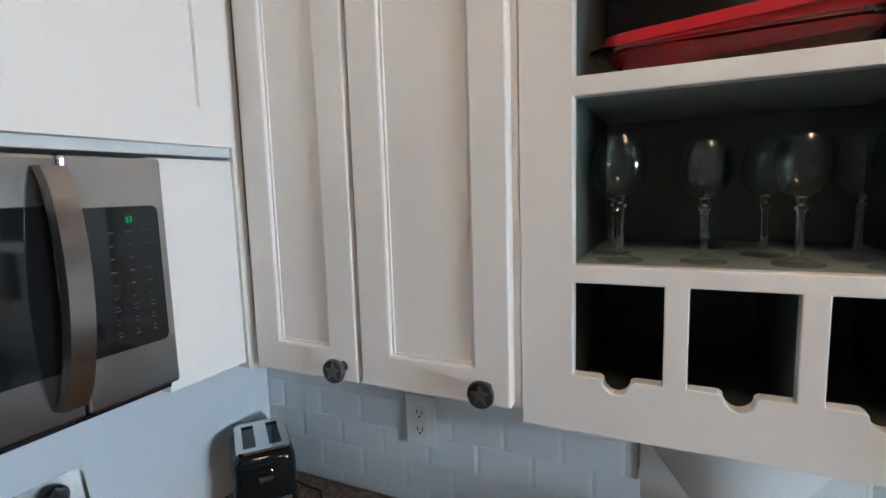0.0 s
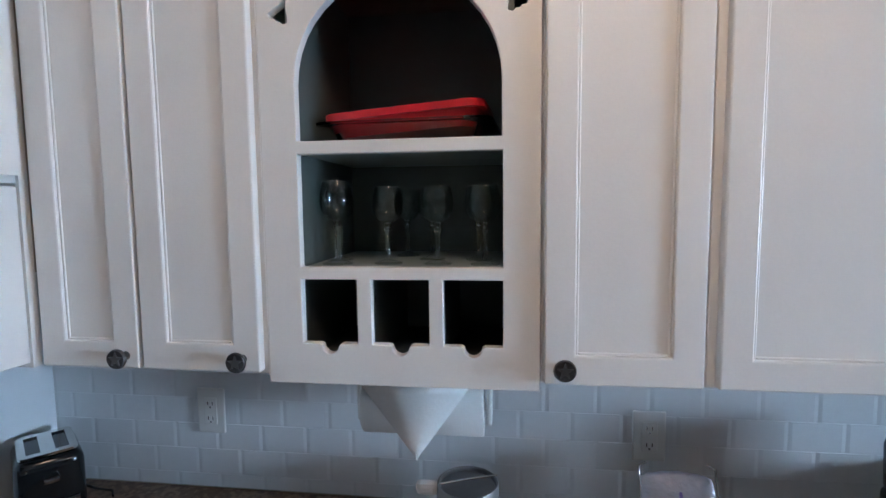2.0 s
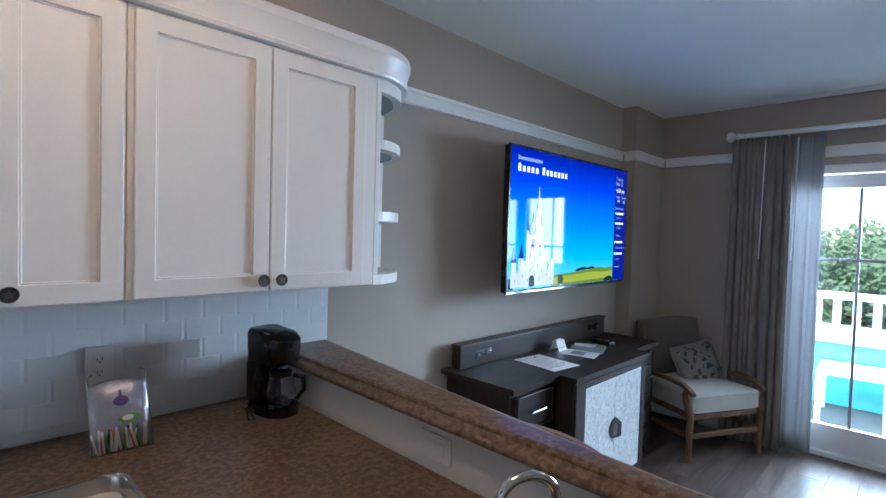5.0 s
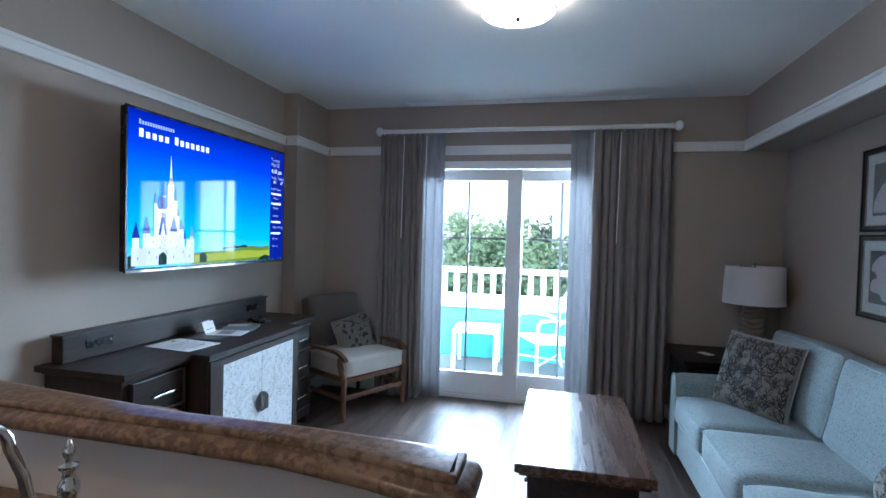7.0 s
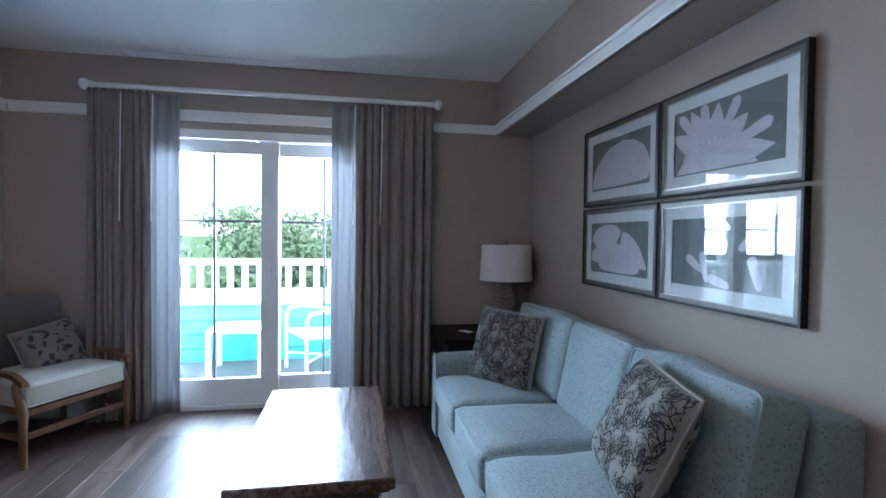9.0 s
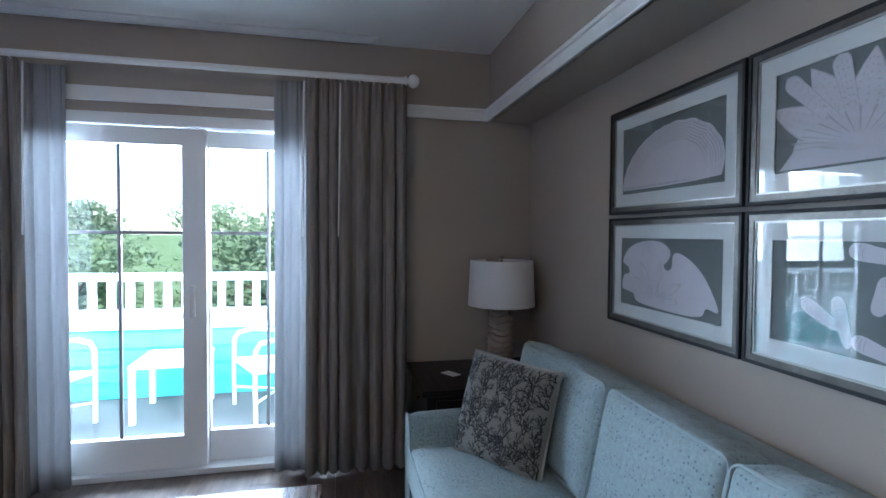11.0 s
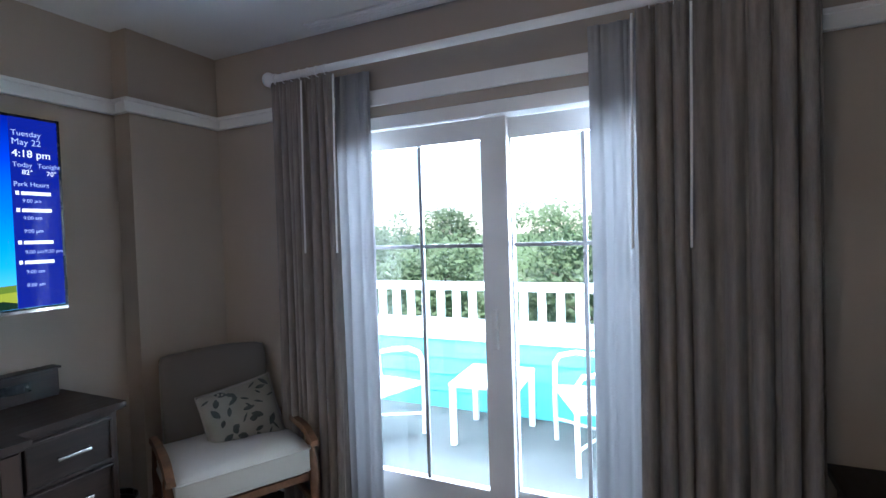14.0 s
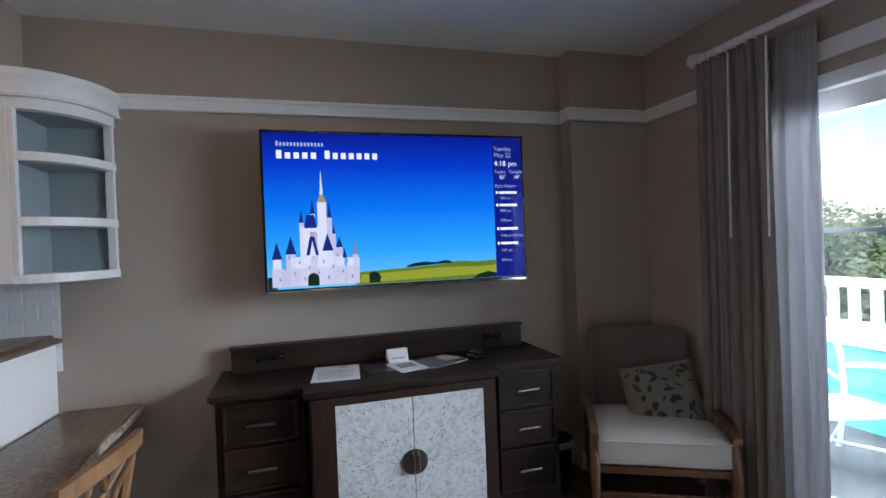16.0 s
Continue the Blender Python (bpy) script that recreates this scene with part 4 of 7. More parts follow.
for dx, dy, out in ((0.005, 0.085, (-0.075, 0.0)), (0.005, -0.10, (-0.05, -0.05))):
    h = part("handle", turned([(0, 0), (0.022, 0), (0.022, 0.008), (0.014, 0.014), (0.013, 0.045), (0.018, 0.052), (0.018, 0.062), (0.008, 0.072), (0, 0.075)], (dx, dy, 0), 18), CHROME, tap, "", True, 50)
    part("lever", bar([(dx, dy, 0.058), (dx + out[0] * 0.5, dy + out[1] * 0.5, 0.066), (dx + out[0], dy + out[1], 0.070)], [0.006, 0.005, 0.008], 10), CHROME, h, "", True, 50)

# things on the worktop
can = thing("canister", "brushed steel canister with a steel bar across its sunk lid", "canister", pose(0.815, -0.145, CT) @ Matrix.Diagonal((0.93, 0.93, 0.96, 1)))
part("body", turned([(0, 0), (0.068, 0), (0.070, 0.003), (0.070, 0.138), (0.068, 0.142), (0.064, 0.140), (0.064, 0.006), (0, 0.005)], seg=40), BRUSHED, can, "", True, 40)
part("lid", turned([(0, 0.004), (0.060, 0.004), (0.068, 0.001), (0.071, 0.003), (0.069, 0.007), (0.060, 0.008), (0, 0.007)], seg=40, m=pose(0, 0, 0.128) @ Matrix.Scale(0.88, 4)), STEEL_DARK, can, "", True, 40)
part("lid_bar", bar([(-0.062, -0.02, 0.1435), (0.0, 0.002, 0.146), (0.066, 0.022, 0.1485)], 0.0022, 6), CHROME, can)
part("scoop_handle", block((-0.118, -0.02, 0.112), (-0.066, 0.006, 0.142), 0.011), WHITEPLASTIC, can, "pale plastic scoop handle")
rack = thing("packet_rack", "wire rack holding coffee and sweetener packets", "rack", pose(1.232, -0.215, CT, 0, 0, -6) @ Matrix.Scale(1.06, 4) @ Matrix(((1, 0, -0.10, 0), (0, 1, 0, 0), (0, 0, 1, 0), (0, 0, 0, 1))))
lean = Matrix.Rotation(radians(-20), 4, "X")
part("tray", plate([(-0.068, 0), (0.068, 0), (0.068, 0.05), (-0.068, 0.05)], 0.004, m=Matrix.Translation((0, -0.012, 0.004))), STEEL, rack)
part("lip", block((-0.068, -0.014, 0.0), (0.068, -0.0125, 0.052), 0.0005), SMOKE, rack, "clear front lip")
for sx in (-0.066, 0.066):
    part("side_wire", bar([(sx, -0.012, 0.005), (sx, 0.03, 0.10), (sx, 0.055, 0.185), (sx * 0.8, 0.06, 0.19)], 0.002, 6), STEEL, rack)
FOIL = mat("pouch_foil", (0.42, 0.41, 0.47), 0.25, 0.5, 0.12, 14.0, 60, 0.5)
pouch = bmesh.new()
puff(pouch, (0.128, 0.018, 0.165), 0.010, 0.008, 8, m=Matrix.Translation((0, 0.012, 0.004)) @ lean @ Matrix.Translation((0, 0, 0.085)), noise_amp=0.004)
pk = part("pouch", pouch, FOIL, rack, "silvery pouch with a purple print", True, 60)
PURPLE, GREENP, REDP = mat("purple_print", (0.07, 0.04, 0.16), 0.4, bump=0), mat("green_print", (0.12, 0.24, 0.05), 0.4, bump=0), mat("red_print", (0.50, 0.08, 0.05), 0.4, bump=0)
ls = Matrix.Translation((0, 0.012, 0.004)) @ lean @ Matrix.Translation((0, -0.0215, 0)) @ FACE_NORTH
part("seal", plate([(0.004 + 0.017 * math.cos(radians(a)), 0.115 + 0.013 * math.sin(radians(a))) for a in range(0, 360, 20)], 0.001, m=ls), PURPLE, pk)
part("seal_stem", plate([(0.000, 0.125), (0.007, 0.125), (0.006, 0.143), (0.001, 0.143)], 0.001, m=ls), PURPLE, pk)
rng = random.Random(9)
for k in range(22):
    x = -0.055 + 0.005 * k
    c = (PAPER, PAPER, REDP, PAPER, BLACKPLASTIC, GREENP, PAPER)[k % 7]
    part("packet", block((-0.0024, -0.0005, 0), (0.0024, 0.0005, 0.045 + rng.uniform(0, 0.02)), 0.0002, Matrix.Translation((x, -0.010 + rng.uniform(-0.001, 0.004), 0.006)) @ Matrix.Rotation(radians(rng.uniform(-16, 16)), 4, "Y")), c, rack)
part("pod", plate([(0.020 + 0.026 * math.cos(radians(a)), 0.068 + 0.012 * math.sin(radians(a))) for a in range(0, 360, 20)], 0.006, m=ls), GREENP, rack)
part("pod_label", plate([(0.016 + 0.013 * math.cos(radians(a)), 0.070 + 0.007 * math.sin(radians(a))) for a in range(0, 360, 20)], 0.001, m=ls @ Matrix.Translation((0, 0, 0.0015))), PAPER, rack)

maker = thing("coffee_maker", "black plastic coffee maker with a glass carafe", "coffee maker", pose(1.668, -0.185, CT, 0, 0, 14) @ Matrix.Diagonal((0.71, 0.74, 0.83, 1)))
base_line = [(x, y) for cx, cy, a0 in ((0.045, 0.05, 0), (-0.045, 0.05, 90)) for x, y in [(cx + 0.035 * math.cos(radians(a0 + 22.5 * k)), cy + 0.035 * math.sin(radians(a0 + 22.5 * k))) for k in range(5)]] + [(0.085 * math.cos(radians(a)), -0.06 + 0.085 * math.sin(radians(a))) for a in range(180, 361, 15)]
part("base", plate(base_line, 0.035, m=Matrix.Translation((0, 0, 0.035))), BLACKPLASTIC, maker, "", True, 40)
part("tower", block((-0.078, 0.005, 0.036), (0.078, 0.085, 0.215), 0.02, seg=4), BLACKPLASTIC, maker, "", True, 40)
hd = bmesh.new()
rows = []
for z, k in ((0.205, 0.92), (0.215, 1.0), (0.30, 1.04), (0.315, 1.0), (0.325, 0.9)):
    rows.append([hd.verts.new((x * k, y * k + (0.03 if z > 0.31 else 0) * (y < 0) * 0.4, z + (0.012 if z > 0.29 and y > 0 else 0))) for x, y in base_line])
for a, b in zip(rows, rows[1:]):
    for j in range(len(base_line)):
        hd.faces.new((a[j], a[(j + 1) % len(base_line)], b[(j + 1) % len(base_line)], b[j]))
hd.faces.new(rows[0]), hd.faces.new(rows[-1])
part("filter_housing", hd, BLACKPLASTIC, maker, "", True, 40)
part("carafe", turned([(0, 0.0), (0.055, 0.0), (0.066, 0.02), (0.068, 0.05), (0.060, 0.09), (0.048, 0.115), (0.046, 0.115), (0.058, 0.09), (0.065, 0.05), (0.063, 0.021), (0.053, 0.003), (0, 0.003)], (0, -0.065, 0.038), 32), CLEAR, maker, "clear glass carafe", True, 40)
part("carafe_lid", turned([(0.05, 0.0), (0.052, 0.02), (0.035, 0.032), (0, 0.032)], (0, -0.065, 0.152), 28), BLACKPLASTIC, maker, "", True)
part("carafe_handle", bar([(0.03, -0.115, 0.155), (0.05, -0.155, 0.15), (0.052, -0.16, 0.10), (0.035, -0.13, 0.06)], [0.010, 0.011, 0.010, 0.008], 8), BLACKPLASTIC, maker)
part("badge", block((-0.016, -0.1335, 0.07), (0.022, -0.1325, 0.084), 0.0003), GREYPLASTIC, maker, "pale unreadable badge")
part("switch_light", block((0.045, -0.150, 0.285), (0.052, -0.142, 0.287), 0.0003), WHITEPLASTIC, maker)
part("cord", bar([(-0.07, 0.05, 0.03), (-0.12, 0.02, 0.03), (-0.155, -0.04, 0.006), (-0.135, -0.055, 0.006), (-0.11, -0.01, 0.006), (-0.09, 0.09, 0.02)], 0.0035, 6), BLACKPLASTIC, maker)

toast = thing("toaster", "black and chrome two-slot toaster in the corner", "toaster", pose(-0.185, -0.140, CT, 0, 0, 50) @ Matrix.Diagonal((0.76, 0.74, 0.95, 1)))
part("shell", block((-0.085, -0.115, 0.012), (0.085, 0.115, 0.172), 0.03, seg=5), BLACKGLASS, toast, "", True, 40)
sl = [[(x0, -0.075), (x0 + 0.034, -0.075), (x0 + 0.034, 0.075), (x0, 0.075)] for x0 in (-0.052, 0.018)]
part("top_plate", plate([(x, y) for cx, cy, a0 in ((0.052, 0.078, 0), (-0.052, 0.078, 90), (-0.052, -0.078, 180), (0.052, -0.078, 270)) for x, y in [(cx + 0.02 * math.cos(radians(a0 + 22.5 * k)), cy + 0.02 * math.sin(radians(a0 + 22.5 * k))) for k in range(5)]], 0.006, sl, Matrix.Translation((0, 0, 0.1775))), CHROME, toast, "chrome top plate")
for x0 in (-0.052, 0.018):
    part("slot", block((x0 - 0.001, -0.076, 0.1722), (x0 + 0.035, 0.076, 0.1732)), BLACKGLASS, toast)
part("control_band", block((-0.066, -0.1195, 0.03), (0.066, -0.114, 0.062), 0.003), CHROME, toast, "chrome control band")
part("lever", block((-0.02, -0.140, 0.115), (0.02, -0.114, 0.128), 0.005), CHROME, toast)
part("dial", turned([(0, 0), (0.014, 0), (0.013, 0.012), (0, 0.012)], seg=18, m=Matrix.Translation((0, -0.1195, 0.046)) @ Matrix.Rotation(radians(90), 4, "X")), BLACKPLASTIC, toast, "", True)
for sx in (-0.06, 0.06):
    for sy in (-0.09, 0.09):
        part("foot", turned([(0, 0), (0.010, 0), (0.010, 0.013), (0, 0.013)], (sx, sy, 0), 12), BLACKPLASTIC, toast)
part("cord", bar([(0.08, 0.05, 0.03), (0.12, 0.03, 0.008), (0.16, -0.02, 0.005), (0.155, -0.06, 0.005)], 0.0035, 6), BLACKPLASTIC, toast)

towel = thing("paper_towel_holder", "roll of paper towel on a holder under the cabinet", "holder", pose(0.735, -0.20, 1.165))
part("roll", turned([(0.018, -0.118), (0.054, -0.118), (0.056, -0.115), (0.056, 0.115), (0.054, 0.118), (0.018, 0.118), (0.018, -0.118)], seg=40, m=Matrix.Rotation(radians(90), 4, "Y")), PAPER, towel, "", True, 40)
bm = bmesh.new()
rows = []
for k in range(9):
    s = k / 8
    half_w = 0.105 * (1 - s) + 0.001
    yy, zz = -0.058 + 0.004 * s, 0.062 - 0.150 * s
    rows.append([bm.verts.new((-0.010 - half_w + 0.004 * s, yy, zz)), bm.verts.new((-0.010, yy - 0.006 * (1 - s), zz)), bm.verts.new((-0.010 + half_w, yy, zz))])
for a, b in zip(rows, rows[1:]):
    for j in range(2):
        bm.faces.new((a[j], a[j + 1], b[j + 1], b[j]))
fold = part("loose_sheet", bm, PAPER, towel, "sheet folded to a point", True, 60)
mod = fold.modifiers.new("thick", "SOLIDIFY")
mod.thickness = 0.0012
for sx in (-0.128, 0.128):
    part("bracket", block((sx - 0.005, -0.02, -0.03), (sx + 0.005, 0.03, 0.085), 0.004), WHITEPLASTIC, towel)
part("spindle", bar([(-0.128, 0, 0), (0.128, 0, 0)], 0.008, 10), WHITEPLASTIC, towel)

# dish with a red lid and the wine glasses in the niche
dish = thing("baking_dish", "glass baking dish with a red plastic lid", "dish", pose(0.716, -0.175, 1.667, 0, 0, -4) @ Matrix.Scale(1.04, 4))


def rounded_rect(w, h, r, n=5):
    return [(cx + r * math.cos(radians(a0 + 90 * k / n)), cy + r * math.sin(radians(a0 + 90 * k / n))) for cx, cy, a0 in ((w - r, h - r, 0), (r - w, h - r, 90), (r - w, r - h, 180), (w - r, r - h, 270)) for k in range(n + 1)]


def tray(bm, steps):
    loops = [[bm.verts.new((x, y, z)) for x, y in rounded_rect(w, h, r)] for w, h, r, z in steps]
    for a, b in zip(loops, loops[1:]):
        for j in range(len(a)):
            bm.faces.new((a[j], a[(j + 1) % len(a)], b[(j + 1) % len(a)], b[j]))
    bm.faces.new(loops[0]), bm.faces.new(loops[-1])


bm = bmesh.new()
tray(bm, [(0.118, 0.085, 0.03, 0.0), (0.132, 0.097, 0.032, 0.034), (0.155, 0.108, 0.03, 0.036), (0.156, 0.109, 0.03, 0.040), (0.128, 0.094, 0.032, 0.040), (0.115, 0.082, 0.03, 0.004)])
part("glass_dish", bm, SMOKE, dish, "clear glass dish with side handles", True, 40)
bm = bmesh.new()
tray(bm, [(0.119, 0.084, 0.03, 0.014), (0.134, 0.098, 0.032, 0.0412), (0.142, 0.103, 0.032, 0.0415), (0.142, 0.103, 0.032, 0.054), (0.128, 0.090, 0.03, 0.054), (0.122, 0.085, 0.03, 0.046)])
bmesh.ops.transform(bm, matrix=Matrix.Translation((-0.118, 0, 0.010)) @ Matrix.Rotation(radians(-3.6), 4, "Y") @ Matrix.Translation((0.122, 0, -0.010)), verts=bm.verts)
part("lid", bm, REDLID, dish, "red plastic lid lying askew", True, 40)
BOWL = [(0, 0.0880), (0.0068, 0.0857), (0.0204, 0.0922), (0.0296, 0.1063), (0.0324, 0.1222), (0.0312, 0.1390), (0.0278, 0.1531), (0.0246, 0.1620), (0.0241, 0.1621), (0.0273, 0.1529), (0.0307, 0.1388), (0.0319, 0.1222), (0.0291, 0.1067), (0.0200, 0.0929), (0.0064, 0.0885), (0, 0.0882)]
STEM = [(0.0055, 0.0105), (0.0040, 0.040), (0.0048, 0.066), (0.0082, 0.072), (0.0050, 0.078), (0.0068, 0.0855), (0, 0.0878)]
FOOT = [(0, 0), (0.0290, 0.0), (0.0295, 0.002), (0.016, 0.006), (0.0055, 0.0104), (0, 0.0104)]
first = None
for x, y in ((0.590, -0.272), (0.682, -0.262), (0.774, -0.266), (0.858, -0.272), (0.572, -0.205), (0.690, -0.120), (0.752, -0.185), (0.843, -0.195)):
    if first is None:
        first = thing("wine_glass", "clear stemmed wine glass in the dark niche", "glass", pose(x, y, 1.4535) @ Matrix.Scale(0.93, 4), group="wine glasses in the niche")
        for nm, line in (("bowl", BOWL), ("stem", STEM), ("foot", FOOT)):
            part(nm, turned(line, seg=32), CLEAR if nm == "stem" else THIN, first, "", True, 40)
    else:
        copy_thing(first, pose(x, y, 1.4535, 0, 0, 33) @ Matrix.Scale(0.93, 4))


def outlet(x, z):
    o = thing("wall_outlet", "white double power outlet on the tiled wall", "outlet", pose(x, -0.0095, z), group="kitchen outlets")
    part("cover_plate", block((-0.036, -0.007, -0.058), (0.036, 0.0, 0.058), 0.003), WHITEPLASTIC, o)
    fc = part("socket_face", block((-0.017, -0.0095, -0.034), (0.017, -0.0072, 0.034), 0.002), WHITEPLASTIC, o)
    for z0 in (-0.019, 0.019):
        for dx in (-0.006, 0.006):
            part("slit", block((dx - 0.001, -0.0101, z0 - 0.004), (dx + 0.001, -0.0096, z0 + 0.005)), BLACKPLASTIC, fc)
        part("earth_hole", block((-0.002, -0.0101, z0 - 0.011), (0.002, -0.0096, z0 - 0.007)), BLACKPLASTIC, fc)


outlet(1.215, 1.035)
outlet(0.158, 1.050)
bo = thing("wall_outlet", "white outlet plate set lengthwise in the half wall", "outlet", pose(1.7895, -0.86, 0.90), group="kitchen outlets")
part("cover_plate", block((-0.006, -0.058, -0.036), (0.0, 0.058, 0.036), 0.002), WHITEPLASTIC, bo)
part("socket_face", block((-0.008, -0.034, -0.017), (-0.0062, 0.034, 0.017), 0.001), WHITEPLASTIC, bo)

# kitchen ceiling light
def drum_light(x, y, label, glow, tone=(1.0, 0.76, 0.50), r=0.165):
    d = thing("ceiling_light", label, "ceiling light", pose(x, y, TOP))
    part("canopy", turned([(0, -0.001), (r * 0.55, -0.001), (r * 0.55, -0.02), (0, -0.02)], seg=32), CHROME, d, "", True)
    GLOW = emit("lit_diffuser", tone, glow)
    part("diffuser", turned([(r * 0.97, -0.03), (r * 0.98, -0.075), (r * 0.86, -0.092), (r * 0.5, -0.104), (0, -0.108)], seg=48), GLOW, d, "warm lit frosted glass", True, 60)
    for z in (-0.028, -0.078):
        part("band", turned([(r * 0.985, z - 0.004), (r * 1.02, z - 0.004), (r * 1.02, z + 0.004), (r * 0.985, z + 0.004), (r * 0.985, z - 0.004)], seg=48), CHROME, d, "thin metal band", True, 40)
    part("finial", turned([(0, -0.103), (0.012, -0.106), (0.010, -0.114), (0.004, -0.120), (0, -0.121)], seg=18), CHROME, d, "", True)
    for k in range(3):
        a = 2 * math.pi * k / 3 + 0.4
        part("clip", block((-0.004, -0.004, -0.086), (0.004, 0.004, -0.022), 0.001, Matrix.Translation((r * 1.02 * math.cos(a), r * 1.02 * math.sin(a), 0))), CHROME, d)
    return d


drum_light(1.08, -1.12, "lit round ceiling light in the kitchen", 6.5, (1.0, 0.64, 0.36))
drum_light(3.3, -1.93, "lit round ceiling light with metal bands in the living room", 2.0)

# ---- living room ----
# sliding door
def panel_frame(parent, y0, y1, x, ym, name="sash"):
    """A glazed door leaf with stiles, rails, a pane and glazing bars."""
    z0, z1, st, rb, rt = 0.035, 1.925, 0.125, 0.18, 0.095
    s = part(name, plate([(y0, z0), (y1, z0), (y1, z1), (y0, z1)], 0.042, [[(y0 + st, z0 + rb), (y1 - st, z0 + rb), (y1 - st, z1 - rt), (y0 + st, z1 - rt)]], Matrix(((0, 0, -1, x), (1, 0, 0, 0), (0, 1, 0, 0), (0, 0, 0, 1)))), TRIM, parent)
    mod = s.modifiers.new("round", "BEVEL")
    mod.width, mod.segments, mod.limit_method, mod.angle_limit = 0.004, 2, "ANGLE", radians(50)
    g = part("pane", block((x + 0.019, y0 + st - 0.005, z0 + rb - 0.005), (x + 0.023, y1 - st + 0.005, z1 - rt + 0.005)), PANE, s, "clear pane")
    g.visible_shadow = False
    part("glazing_bar", block((x + 0.012, ym - 0.009, z0 + rb), (x + 0.030, ym + 0.009, z1 - rt), 0.002), GREYPLASTIC, s)
    part("glazing_bar", block((x + 0.0125, y0 + st, 1.341), (x + 0.0295, y1 - st, 1.359), 0.002), GREYPLASTIC, s)
    return s


slider = thing("door_1", "white sliding glass door with glazing bars, closed", "door", kind="structure")
panel_frame(slider, -1.845, -0.885, 5.155, -1.402)
panel_frame(slider, -2.625, -1.725, 5.205, -2.165)
bm = bmesh.new()
for lo, hi in (((EAST + 0.002, DOOR_Y1 - 0.035, 0.0), (EAST + 0.198, DOOR_Y1 - 0.001, DOOR_TOP - 0.001)), ((EAST + 0.002, DOOR_Y0 + 0.001, 0.0), (EAST + 0.198, DOOR_Y0 + 0.035, DOOR_TOP - 0.001)),
               ((EAST + 0.002, DOOR_Y0 + 0.035, DOOR_TOP - 0.062), (EAST + 0.198, DOOR_Y1 - 0.035, DOOR_TOP - 0.001)), ((EAST + 0.002, DOOR_Y0 + 0.035, 0.0), (EAST + 0.198, DOOR_Y1 - 0.035, 0.033))):
    box(bm, lo, hi, 0.003)
part("door_frame", bm, TRIM, slider)
part("handle", block((5.125, -1.79, 0.88), (5.153, -1.765, 1.06), 0.006), WHITEPLASTIC, slider)
bm = bmesh.new()
for lo, hi in (((EAST - 0.022, DOOR_Y0 - 0.085, DOOR_TOP + 0.050), (EAST - 0.001, DOOR_Y1 + 0.085, DOOR_TOP + 0.125)), ((EAST - 0.016, DOOR_Y0 - 0.075, 0), (EAST - 0.001, DOOR_Y0 - 0.002, DOOR_TOP + 0.049)), ((EAST - 0.016, DOOR_Y1 + 0.002, 0), (EAST - 0.001, DOOR_Y1 + 0.075, DOOR_TOP + 0.049))):
    box(bm, lo, hi, 0.004)
part("casing", bm, TRIM, slider)


# curtains and rod
def drape(bm, y0, y1, x, z0, z1, folds, amp, seed, spread=0.0):
    rng = random.Random(seed)
    n, rows = folds * 20, 18
    ph = [rng.uniform(-0.5, 0.5) for _ in range(folds + 2)]
    am = [rng.uniform(0.6, 1.25) for _ in range(folds + 2)]
    grid = []
    for r in range(rows + 1):
        t = r / rows
        line = []
        for k in range(n + 1):
            s = k / n
            f = folds * (s + 0.045 * math.sin(math.pi * s) * math.sin(7.0 * s + seed) + 0.016 * math.sin(17 * s + 2 * seed) * math.sin(math.pi * s))
            i = int(f)
            a = amp * (am[i] * (1 - (f - i)) + am[i + 1] * (f - i)) * (0.62 + 0.55 * t)
            wave = math.sin(2 * math.pi * f + ph[i] * (1 - (f - i)) + ph[i + 1] * (f - i) + 0.35 * math.sin(3 * t + i))
            sharp = math.copysign(abs(wave) ** 0.75, wave) + 0.30 * math.sin(4 * math.pi * f + seed + 1.5 * t) * noise.noise(Vector((f * 0.7, t * 1.2, seed)))
            yy = y0 + (y1 - y0) * s + spread * (s - 0.5) * t * (y1 - y0) + 0.25 * amp * math.cos(2 * math.pi * f)
            pinch = math.exp(-t * 16) * amp * (0.35 * math.sin(6 * math.pi * f + ph[i]) - 0.25 * wave)
            line.append(bm.verts.new((x + a * sharp + pinch + 0.004 * noise.noise(Vector((s * 9, t * 4, seed))), yy, z1 + (z0 - z1) * t)))
        grid.append(line)
    for a, b in zip(grid, grid[1:]):
        for k in range(n):
            bm.faces.new((a[k], a[k + 1], b[k + 1], b[k]))


